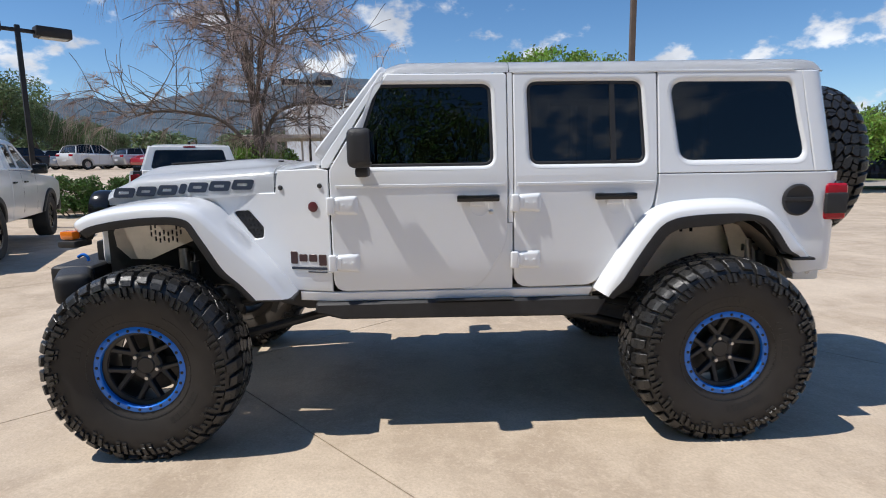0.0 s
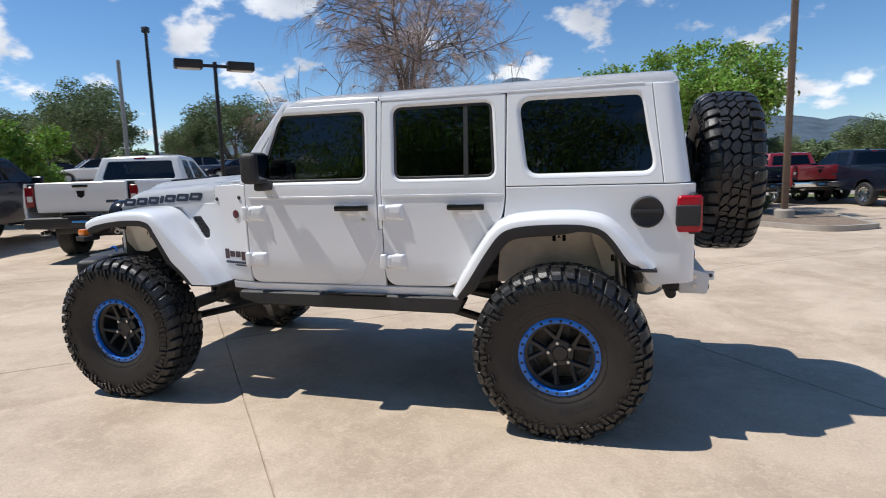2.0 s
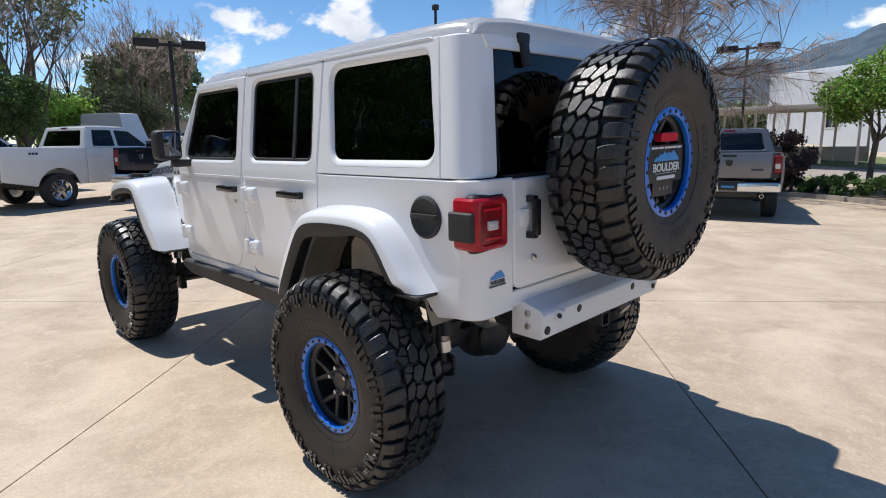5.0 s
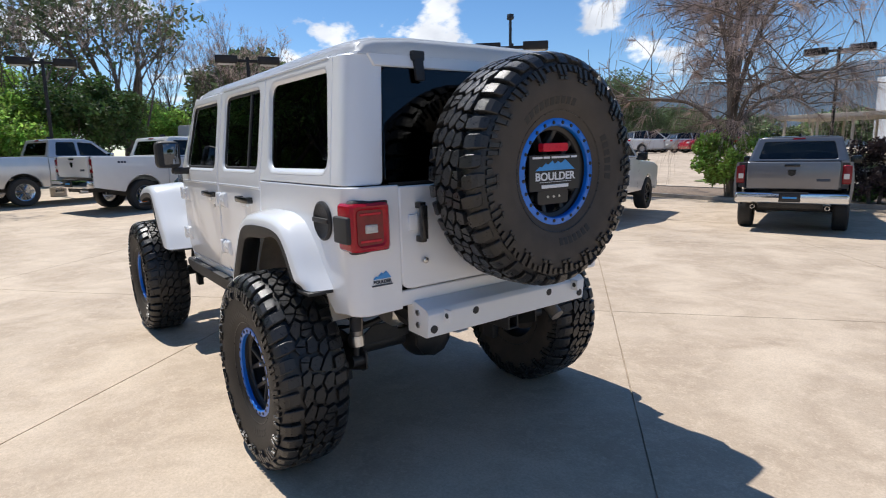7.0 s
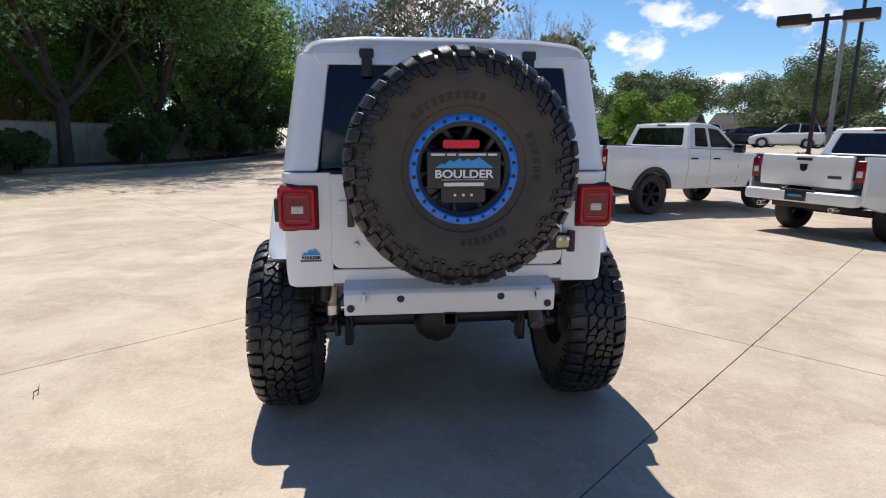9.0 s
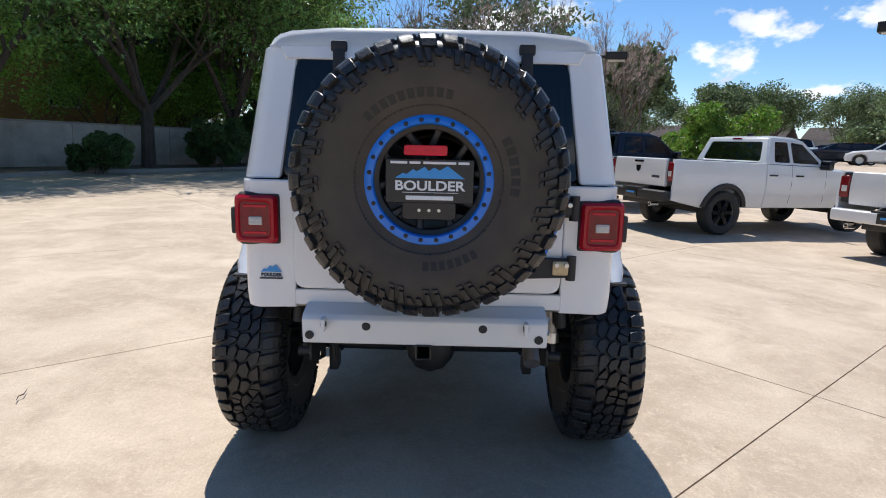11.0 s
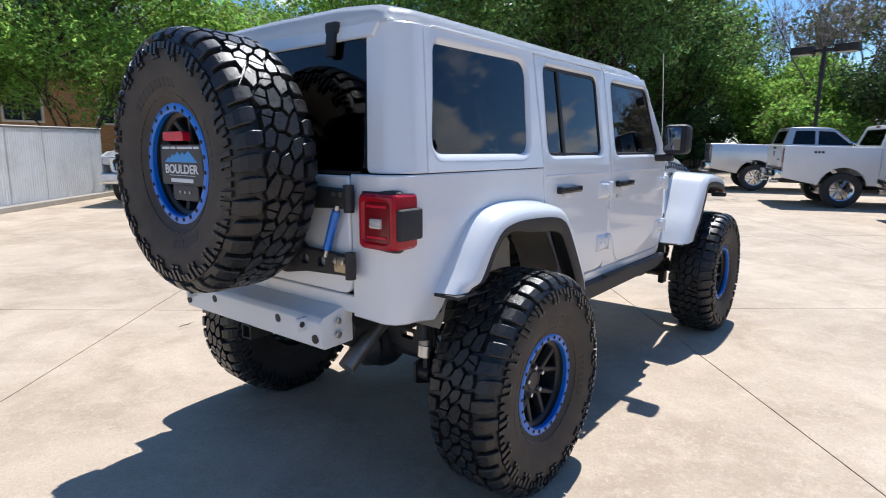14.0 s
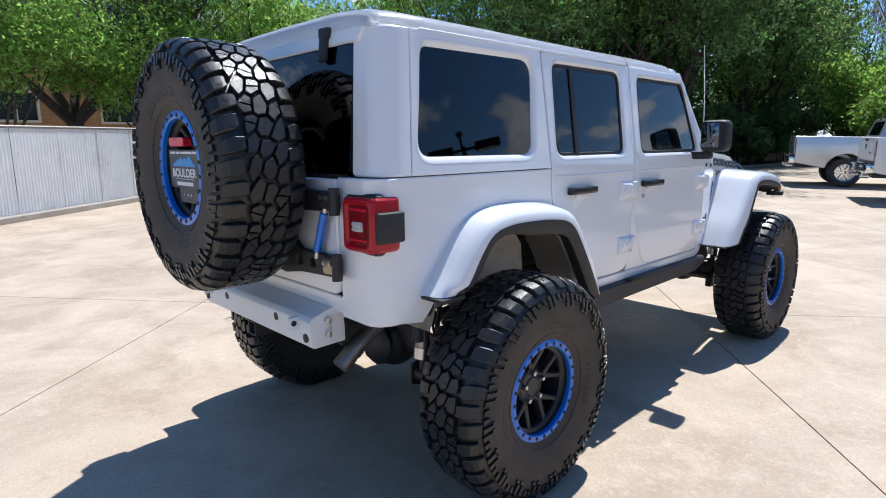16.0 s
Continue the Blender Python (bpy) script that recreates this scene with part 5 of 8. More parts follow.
# ---- axles, springs, shocks, frame and exhaust ----
for s_ in (1, -1):
    rail = tube(curve_through([(3.35, s_ * 0.40, 0.86), (2.6, s_ * 0.40, 0.86), (2.2, s_ * 0.44, 0.80), (1.0, s_ * 0.46, 0.76), (0.5, s_ * 0.46, 0.82), (0.0, s_ * 0.46, 0.94), (-0.4, s_ * 0.46, 0.84), (-0.66, s_ * 0.46, 0.80)], 4), 0.055, 8)
    part("frame_rail", rail, CASTIRON, offroader, "black frame rail")
for x_, off, ball in ((0.0, 0.0, 0.150), (3.008, -0.28, 0.135)):
    ax = part("axle", tube([(x_, AXLE_Y - 0.10, HUB), (x_, off + 0.14, HUB), (x_, off - 0.14, HUB), (x_, -AXLE_Y + 0.10, HUB)], [0.044, 0.050, 0.050, 0.044], 16), CASTIRON, offroader, "black axle tube")
    bm_ = bmesh.new()
    bmesh.ops.create_uvsphere(bm_, u_segments=24, v_segments=14, radius=ball)
    bmesh.ops.scale(bm_, vec=(0.95, 0.95, 1.0), verts=bm_.verts)
    bm_.transform(pose(x_ - 0.01, off, HUB))
    part("differential", bm_, CASTIRON, ax, "round black differential housing")
    cover = lathe([(0.122, 0.0), (0.122, 0.020), (0.10, 0.045), (0.05, 0.060), (0.001, 0.062)], 10, "X")
    part("differential_cover", shifted(cover, pose(x_ - 0.115 if x_ < 1 else x_ + 0.115, off, HUB) @ Matrix.Diagonal((-1 if x_ < 1 else 1, 1, 1, 1))), CASTIRON, ax)
    for s_ in (1, -1):
        coil = [(x_ + (0.02 if x_ < 1 else 0.0) + 0.062 * math.cos(t * 0.5), s_ * 0.49 + 0.062 * math.sin(t * 0.5), 0.53 + 0.0047 * t) for t in range(80)]
        part("coil_spring", tube(coil, 0.008, 6), CASTIRON, ax, "black coil spring")
        x1 = x_ - 0.33 if x_ < 1 else x_ - 0.1
        y1 = 0.605 if x_ < 1 else 0.56
        part("shock_shaft", tube([(x1 - 0.02, s_ * (y1 + 0.01), 0.55), (x1 - 0.005, s_ * y1, 0.66)], 0.018, 10), CASTIRON, ax, "black shock shaft")
        body_ = part("shock_body", tube([(x1 - 0.008, s_ * y1, 0.63), (x1 + 0.02, s_ * (y1 - 0.03), 1.02)], 0.033, 16), EXHAUST, ax, "grey shock absorber body")
        part("shock_collar", tube([(x1 - 0.010, s_ * y1, 0.615), (x1 - 0.005, s_ * y1, 0.665)], 0.039, 16), STEEL, body_, "bright lower collar of the shock")
        part("shock_eye", shifted(lathe([(0.030, -0.03), (0.030, 0.03)], 14, "Y"), pose(x1 - 0.02, s_ * (y1 + 0.01), 0.545)), CASTIRON, body_)
        part("shock_reservoir", tube([(x1 - 0.065, s_ * (y1 + 0.03), 0.71), (x1 - 0.050, s_ * (y1 + 0.01), 0.95)], 0.027, 14), PLASTIC, ax, "black shock reservoir")
        part("reservoir_hose", tube(curve_through([(x1 - 0.05, s_ * (y1 + 0.01), 0.94), (x1 - 0.045, s_ * (y1 - 0.01), 0.99), (x1 - 0.01, s_ * (y1 - 0.02), 1.0)], 3), 0.008, 6), CASTIRON, ax)
        arm_ = tube([(x_ + (0.05 if x_ < 1 else -0.05), s_ * 0.52, 0.42), (x_ + (0.95 if x_ < 1 else -0.95), s_ * 0.42, 0.62)], 0.028, 10)
        part("control_arm", arm_, CASTIRON, offroader, "black lower control arm")
        part("axle_bracket", box((0.10, 0.05, 0.22), (x_ - 0.03, s_ * 0.53, 0.44), 0.012), CASTIRON, ax)
        part("brake_caliper", box((0.11, 0.07, 0.16), (x_ - 0.10, s_ * (AXLE_Y - 0.06), HUB + 0.09), 0.02), CASTIRON, ax)
for s_ in (1, -1):
    mount_ = part("shock_mount", slab(rounded([(-0.39, 0.50), (-0.06, 0.40), (-0.04, 0.58), (-0.12, 0.64), (-0.28, 0.62), (-0.39, 0.59)], 0.02, 3), [rounded([(-0.20, 0.43), (-0.14, 0.44), (-0.14, 0.49), (-0.20, 0.48)], 0.015, 3)], 0.012, 0.003, lambda u, w, v: Vector((u, s_ * (0.575 + w), v))), CASTIRON, offroader, "black plate bracket on the axle")
    part("mount_bolt", shifted(lathe([(0.016, 0.0), (0.016, 0.012), (0.001, 0.013)], 6, "Y"), pose(-0.350, s_ * 0.588, 0.545) @ Matrix.Diagonal((1, s_, 1, 1))), STEEL, mount_)
    part("bump_stop", lathe([(0.045, 0.66), (0.050, 0.70), (0.042, 0.74), (0.050, 0.78), (0.050, 0.86)], 18), PLASTIC, offroader).location = (0.0, s_ * 0.49, 0.0)
    part("brake_hose", tube(curve_through([(-0.08, s_ * 0.46, 0.88), (-0.20, s_ * 0.52, 0.74), (-0.22, s_ * 0.60, 0.62), (-0.14, s_ * 0.70, 0.60), (-0.10, s_ * 0.78, 0.58)], 4), 0.007, 6), CASTIRON, offroader, "black rubber brake hose")
    part("upper_arm", tube([(-0.02, s_ * 0.40, 0.60), (0.72, s_ * 0.44, 0.72)], 0.022, 10), CASTIRON, offroader, "black upper control arm")
part("axle_truss", slab(rounded([(-0.50, 0.50), (-0.36, 0.60), (0.36, 0.60), (0.50, 0.50)], 0.02, 3), [rounded([(-0.28 + 0.20 * k_, 0.545), (-0.20 + 0.20 * k_, 0.545), (-0.20 + 0.20 * k_, 0.580), (-0.28 + 0.20 * k_, 0.580)], 0.012, 3) for k_ in range(3)], 0.010, 0.003, lambda u, w, v: Vector((-0.055 - w, u, v))), CASTIRON, offroader, "black truss plate on the axle")
part("track_bar", tube([(-0.12, 0.50, 0.62), (-0.12, -0.48, 0.78)], 0.018, 10), CASTIRON, offroader, "black track bar")
part("sway_link", tube([(-0.20, 0.50, 0.42), (-0.17, 0.54, 0.82)], 0.012, 8), CASTIRON, offroader)
part("sway_link", tube([(-0.20, -0.50, 0.42), (-0.17, -0.54, 0.82)], 0.012, 8), CASTIRON, offroader)
part("drive_shaft", tube([(0.14, 0.0, 0.50), (1.4, -0.05, 0.72)], 0.036, 14), CASTIRON, offroader, "black drive shaft")
part("drive_shaft", tube([(2.88, -0.28, 0.50), (1.7, -0.12, 0.72)], 0.030, 14), CASTIRON, offroader)
part("tie_rod", tube([(3.14, 0.70, 0.46), (3.14, -0.70, 0.46)], 0.018, 10), CASTIRON, offroader)
part("gearbox", box((1.0, 0.36, 0.24), (1.75, -0.05, 0.80), 0.05, 3), CASTIRON, offroader)
part("skid_plate", box((0.9, 0.62, 0.03), (1.40, 0, 0.655), 0.01), CASTIRON, offroader)
part("fuel_tank", box((0.75, 0.34, 0.22), (0.85, 0.24, 0.78), 0.05, 3), CASTIRON, offroader)
pan_ = box((1.55, 1.30, 0.03), (1.45, 0, 0.885), 0.0)
box((1.30, 0.96, 0.03), (0.03, 0, 0.885), 0.0, bm=pan_)
part("floor_pan", pan_, CASTIRON, offroader)
part("exhaust_pipe", tube(curve_through([(1.3, -0.36, 0.72), (0.6, -0.40, 0.76), (0.22, -0.40, 0.84), (-0.10, -0.41, 0.86), (-0.32, -0.43, 0.83), (-0.46, -0.455, 0.77), (-0.58, -0.462, 0.695), (-0.67, -0.462, 0.625)], 5), 0.037, 14), EXHAUST, offroader, "dull steel exhaust pipe")
muffler_bm = lathe([(0.001, -0.36), (0.060, -0.35), (0.084, -0.32), (0.086, 0.32), (0.060, 0.35), (0.001, 0.36)], 28, "Y")
bmesh.ops.scale(muffler_bm, vec=(1.25, 1, 0.86), verts=muffler_bm.verts)
part("muffler", shifted(muffler_bm, pose(-0.475, 0.17, 0.800)), MUFFLER, offroader, "oval bright steel muffler")

# ---- aluminium inner fenders ----
for s_ in (1, -1):
    # rear: a curved sheet over the tyre and a flat wall with cut marks
    rows_ = []
    for k in range(19):
        a = radians(-8 + k * (196 / 18))
        x_, z_ = 0.06 + 0.60 * math.cos(a) * (1 if a < math.pi / 2 else 0.86), 0.70 + 0.50 * math.sin(a)
        rows_.append([Vector((x_, s_ * y, max(0.80 if a > 2 else 0.70, z_))) for y in (0.48, 0.60, 0.775)])
    bm_ = loft(rows_)
    bmesh.ops.solidify(bm_, geom=bm_.faces[:], thickness=0.004)
    part("inner_fender", bm_, LINER, offroader, "bare aluminium curved wheel-arch liner")
    wall_ = [(0.42, 0.80), (0.40, 1.02), (0.28, 1.16), (0.05, 1.195), (-0.16, 1.13), (-0.22, 1.00), (-0.24, 0.80)]
    marks_ = [[(0.075, 1.06), (0.055, 1.06), (0.055, 1.10), (0.075, 1.10)], [(0.015, 1.06), (-0.005, 1.06), (-0.005, 1.10), (0.015, 1.10)], [(0.046, 1.08), (0.024, 1.08), (0.035, 1.10)]]
    part("inner_fender_panel", slab(dense(wall_, 0.15), marks_, 0.004, 0.001, lambda u, w, v: Vector((u, s_ * (0.545 + w), v))), LINER, offroader, "bare aluminium inner fender panel")
    part("inner_fender_panel", slab([(-0.235, 0.86), (-0.15, 1.13), (-0.25, 1.10), (-0.36, 0.94), (-0.37, 0.86)], [rounded([(-0.27, 0.95), (-0.29, 0.95), (-0.29, 0.99), (-0.27, 0.99)], 0.006)], 0.004, 0.001, lambda u, w, v: Vector((u, s_ * (0.60 + w), v))), LINER, offroader, "bare aluminium inner fender panel")
    # front: a shaped flat panel with a slotted field
    wall_ = [(3.29, 1.12), (3.25, 1.20), (3.16, 1.245), (2.80, 1.262), (2.62, 1.215), (2.60, 1.13), (2.80, 1.09), (2.95, 1.03), (3.10, 0.965), (3.21, 0.970), (3.28, 1.04)]
    slots_ = []
    for i in range(8):
        for j in range(5):
            u_, v_ = 2.93 + 0.023 * i, 1.238 - 0.036 * j - (0.010 if i % 2 else 0)
            if not (j == 2 and i in (2, 3, 4, 5)) and not (i in (0, 7) and j in (0, 4)):
                slots_.append(rounded([(u_, v_), (u_ - 0.010, v_), (u_ - 0.010, v_ - 0.027), (u_, v_ - 0.027)], 0.004, 2))
    part("inner_fender_panel", slab(dense(wall_, 0.15), slots_, 0.004, 0.001, lambda u, w, v: Vector((u, s_ * (0.560 + w), v))), LINER, offroader, "bare aluminium inner fender panel with vent slots")
    part("inner_fender_backing", box((1.0, 0.02, 0.50), (2.85, s_ * 0.50, 1.05), 0.0), CASTIRON, offroader)
    part("firewall_liner", box((0.03, 0.26, 0.62), (2.29, s_ * 0.58, 0.97), 0.0, turn=(0, -22, 0)), CASTIRON, offroader)
    part("splash_panel", slab([(2.50, 0.84), (2.46, 1.00), (2.02, 1.00), (2.02, 0.68), (2.22, 0.68), (2.38, 0.72)], [], 0.006, 0.001, lambda u, w, v: Vector((u, s_ * (0.64 + w), v))), CASTIRON, offroader, "black splash panel behind the front wheel")
    part("rear_liner_end", box((0.05, 0.20, 0.13), (-0.42, s_ * 0.66, 0.915), 0.02), CASTIRON, offroader)


# ---- ground: concrete bays with open joints ----
def concrete(name, base, light, stain_color, scale=1.0):
    m = bpy.data.materials.new(name)
    m.use_nodes = True
    n, l = m.node_tree.nodes, m.node_tree.links
    p = n["Principled BSDF"]
    where = n.new("ShaderNodeTexCoord")

    def noisy(s, detail=5.0, rough=0.6, distort=0.0):
        t = n.new("ShaderNodeTexNoise")
        for key, v in (("Scale", s * scale), ("Detail", detail), ("Roughness", rough), ("Distortion", distort)):
            t.inputs[key].default_value = v
        l.new(where.outputs["Object"], t.inputs["Vector"])
        return t.outputs["Fac"]

    def ranged(v, a, b, c=0.0, d=1.0):
        r = n.new("ShaderNodeMapRange")
        for key, q in (("From Min", a), ("From Max", b), ("To Min", c), ("To Max", d)):
            r.inputs[key].default_value = q
        l.new(v, r.inputs["Value"])
        return r.outputs["Result"]

    def blend(f, a, b):
        x = n.new("ShaderNodeMix")
        x.data_type = "RGBA"
        for sock, v in ((0, f), (6, a), (7, b)):
            if isinstance(v, tuple):
                x.inputs[sock].default_value = (*v, 1)
            else:
                l.new(v, x.inputs[sock])
        return x.outputs[2]

    c = blend(ranged(noisy(1.1, 6, 0.62, 0.6), 0.40, 0.62), base, light)
    c = blend(ranged(noisy(0.35, 4, 0.6), 0.45, 0.70, 0, 0.55), c, tuple(v * 0.84 for v in base))
    c = blend(ranged(noisy(4.5, 6, 0.75, 0.4), 0.50, 0.66, 0, 0.6), c, light)
    c = blend(ranged(noisy(2.3, 7, 0.75, 1.0), 0.60, 0.76, 0, 0.5), c, stain_color)
    c = blend(ranged(noisy(24, 6, 0.8, 0.5), 0.52, 0.64, 0, 0.62), c, light)
    c = blend(ranged(noisy(11, 7, 0.8, 0.8), 0.56, 0.70, 0, 0.40), c, tuple(v * 0.72 for v in base))
    c = blend(ranged(noisy(70, 4, 0.75), 0.38, 0.66, 0, 0.38), c, tuple(v * 0.62 for v in base))
    c = blend(ranged(noisy(15, 5, 0.7), 0.64, 0.74, 0, 0.35), c, tuple(v * 0.7 for v in stain_color))
    l.new(c, p.inputs["Base Color"])
    l.new(ranged(noisy(6, 4, 0.6), 0.3, 0.7, 0.55, 0.85), p.inputs["Roughness"])
    p.inputs["Specular IOR Level"].default_value = 0.35
    b = n.new("ShaderNodeBump")
    b.inputs["Strength"].default_value, b.inputs["Distance"].default_value = 0.35, 0.003
    l.new(noisy(160, 4, 0.7), b.inputs["Height"])
    l.new(b.outputs["Normal"], p.inputs["Normal"])
    return m


CONCRETE = concrete("worn_tan_concrete", (0.455, 0.358, 0.262), (0.640, 0.525, 0.398), (0.325, 0.252, 0.184))
ASPHALT = concrete("old_grey_asphalt", (0.33, 0.285, 0.24), (0.42, 0.365, 0.31), (0.24, 0.205, 0.175))
KERB = concrete("kerb_concrete", (0.36, 0.32, 0.27), (0.44, 0.40, 0.35), (0.24, 0.21, 0.17), 2.0)

GRID_D, GRID_N = Vector((0.656, -0.755, 0)), Vector((0.755, 0.656, 0))
D_JOINTS = [2.28 + 4.56 * k for k in range(-5, 6)]
N_JOINTS = [-1.27 - 3.45 * k for k in range(5, -1, -1)] + [2.18, 6.35, 9.8, 13.25, 16.7, 20.15]


def ground_sheet(name, inner, mat, z, size, count, label):
    bm = bmesh.new()
    xs = [size * (abs(k / count) ** 2.2) * (1 if k > 0 else -1) for k in range(-count, count + 1)]
    grid = [[bm.verts.new((x, y, ground_z(x, y) + z)) for y in xs] for x in xs]
    for i in range(len(xs) - 1):
        for j in range(len(xs) - 1):
            bm.faces.new((grid[i][j], grid[i + 1][j], grid[i + 1][j + 1], grid[i][j + 1]))
    ob = finish(name, bm, mat)
    return tagged(ob, label, "ground", kind="structure")


ground = ground_sheet("ground", 0, CONCRETE, -0.012, 2500.0, 60, "sun-bleached tan concrete lot reaching far out")


# ---- parked pickups: x forward from the rear axle, y to the left ----
def wheel_meshes(radius, wide, rim, spokes, spoke_mat, name, ease=0.010):
    tyre = lathe([(radius * 0.60, wide * 0.36), (radius * 0.80, wide * 0.50), (radius * 0.94, wide * 0.48), (radius, wide * 0.36), (radius, -wide * 0.36), (radius * 0.94, -wide * 0.48), (radius * 0.80, -wide * 0.5), (radius * 0.60, -wide * 0.36)], 36, "Y", closed=True)
    disc = lathe([(radius * 0.62, wide * 0.40), (radius * 0.57, wide * 0.36), (radius * 0.55, -wide * 0.2), (radius * 0.60, -wide * 0.36)], 32, "Y", closed=True)
    arm = lambda a: box((radius * 0.50, 0.035, radius * 0.20), (radius * 0.34 * math.cos(a), wide * 0.30, radius * 0.34 * math.sin(a)), ease, 1, turn=(0, -math.degrees(a), 0))
    for k in range(spokes if not ease else 0):
        disc = merged(disc, arm(2 * math.pi * k / spokes))
    lathe([(0.001, wide * 0.36), (radius * 0.16, wide * 0.35), (radius * 0.20, wide * 0.30), (radius * 0.20, 0.0)], 20, "Y", disc)
    lathe([(0.001, wide * 0.10), (radius * 0.56, wide * 0.10), (radius * 0.56, wide * 0.06), (0.001, wide * 0.06)], 24, "Y", disc)
    out = []
    for nm, bm, mat in (("tyre", tyre, WORNRUBBER), ("rim", disc, spoke_mat), ("spoke", arm(0.0), spoke_mat)):
        bmesh.ops.recalc_face_normals(bm, faces=bm.faces)
        me = bpy.data.meshes.new(nm)
        bm.to_mesh(me)
        bm.free()
        out.append(shared(me, mat))
    return out


WHEEL_BLACK = wheel_meshes(0.425, 0.30, 0.25, 6, GLOSSBLACK, "black")
WHEEL_BRIGHT = wheel_meshes(0.405, 0.28, 0.25, 6, CHROME, "bright")
WHEEL_CAR = wheel_meshes(0.335, 0.22, 0.2, 7, STEEL, "car", 0.0)


def arch_points(cx, cz, r, bottom, steps=10):
    a0 = math.acos(min(1, max(-1, (bottom - cz) / r)))
    return [(cx + r * math.sin(a), cz + r * math.cos(a)) for a in [(-1 + 2 * k / steps) * a0 for k in range(steps + 1)]]


def pickup(label, paint, wheels=WHEEL_BLACK, bumper=None, flares=False, crew=True, m=None, tail=TAILRED, badge=False, service=False):
    t = thing("pickup_truck", label, "pickup truck", m, "parked pickups")
    bumper = bumper or CHROME
    wb, half = 3.57, 1.0
    cab_back = 0.70 if crew else 1.0
    floor_ = 0.52
    rear_arch = arch_points(0.0, 0.43, 0.50, floor_)
    front_arch = arch_points(wb, 0.43, 0.50, floor_)

    def side_y(z):
        return half - 0.06 * ((z - 1.0) / 0.5) ** 2

    for s in (1, -1):
        lay = lambda u, w, v: Vector((u, s * (side_y(v) + w - 0.05), v))
        bed = [(-1.26, 0.66), (-0.55, floor_), *rear_arch, (cab_back - 0.012, floor_), (cab_back - 0.012, 1.40), (-1.26, 1.42)]
        part("bed_side", slab(dense(rounded(bed, 0.0), 0.25), [], 0.05, 0.012, lay, [(2, 0.75), (2, 1.0), (2, 1.22)]), paint, t)
        low = [(cab_back, floor_), *[p for p in front_arch], (wb + 0.90, 0.60), (wb + 0.98, 0.80), (wb + 0.95, 1.12), (wb + 0.60, 1.22), (2.78, 1.30), (2.62, 1.36), (cab_back, 1.385)]
        body = part("cab_side", slab(dense(low, 0.25), [], 0.05, 0.012, lay, [(2, 0.75), (2, 1.0), (2, 1.22)]), paint, t)
        up = lambda u, w, v: Vector((u, s * (side_y(1.38) - 0.005 - 0.33 * (v - 1.38) + w - 0.04), v))
        roof_line = [(cab_back + 0.01, 1.392), (2.62, 1.372), (2.05, 1.86), (1.85, 1.905), (cab_back + 0.18, 1.915)]
        if crew:
            wins = [[(cab_back + 0.22, 1.43), (1.52, 1.425), (1.52, 1.83), (cab_back + 0.31, 1.83)], [(1.60, 1.425), (2.46, 1.41), (2.02, 1.80), (1.60, 1.83)]]
        else:
            wins = [[(cab_back + 0.20, 1.43), (1.62, 1.425), (1.62, 1.83), (cab_back + 0.28, 1.83)], [(1.70, 1.425), (2.46, 1.41), (2.02, 1.80), (1.70, 1.83)]]
        wins = [rounded(w, 0.04, 3) for w in wins]
        upper = part("cab_upper", slab(dense(rounded(roof_line, 0.02, 2), 0.3), wins, 0.045, 0.008, up), paint, t)
        for w in wins:
            part("side_window", slab(w, [], 0.006, 0.001, lambda a, b, c: up(a, b + 0.025, c)), GLASS, upper, "dark side window")
        # door gaps and handles
        for gx in (1.56, 2.60) if crew else (1.66, 2.60):
            part("door_gap", slab([(gx, 0.62), (gx + 0.008, 0.62), (gx + 0.008, 1.37), (gx, 1.37)], [], 0.004, 0.001, lambda a, b, c: lay(a, b + 0.048, c), [(2, 0.75), (2, 1.0), (2, 1.22)]), CABIN, body)
        for hx in ((0.86, 1.70) if crew else (1.10, 1.80)):
            part("door_handle", box((0.20, 0.04, 0.035), (hx + 0.06, s * 1.0, 1.17), 0.012), GLOSSBLACK if flares else paint, body)
        bm = box((0.12, 0.24, 0.19), (2.42, s * 1.12, 1.40), 0.04, 3)
        mirror = part("door_mirror", bm, GLOSSBLACK if paint is not SILVER else CHROME, t, "black door mirror")
        part("mirror_arm", box((0.06, 0.12, 0.05), (2.44, s * 0.98, 1.34), 0.01), PLASTIC, mirror)
        lamp = part("tail_lamp", box((0.20, 0.165, 0.36), (-1.168, s * 0.887, 1.185), 0.04, 3), tail, t, "red tail lamp")
        part("lamp_clear", box((0.02, 0.09, 0.10), (-1.262, s * 0.875, 1.15), 0.008), CLEARLENS, lamp)
        part("headlamp", box((0.25, 0.30, 0.20), (wb + 0.85, s * 0.80, 1.03), 0.05, 3), CLEARLENS, t, "clear headlamp")
        if flares:
            for cx in (0.0, wb):
                outer_, inner_ = arch_points(cx, 0.43, 0.57, floor_ + 0.02, 14), arch_points(cx, 0.43, 0.47, floor_ + 0.02, 14)
                part("wheel_arch_flare", slab(outer_ + inner_[::-1], [], 0.05, 0.012, lambda a, b, c: Vector((a, s * (side_y(c) - 0.012 + b), c))), PLASTIC, t, "black wheel-arch flare")
        for cx in (0.0, wb):
            rim = child("wheel", wheels[1], t, pose(cx, s * 0.86, wheels[0].vertices[0].co.length * 0 + (0.425 if wheels is WHEEL_BLACK else 0.405), 0, 37 * cx, 0 if s > 0 else 180), "black wheel" if wheels is WHEEL_BLACK else "bright six-spoke wheel")
            child("tyre", wheels[0], rim)
            for k in range(6):
                child("spoke", wheels[2], rim, pose(0, 0, 0, 0, 60 * k, 0))
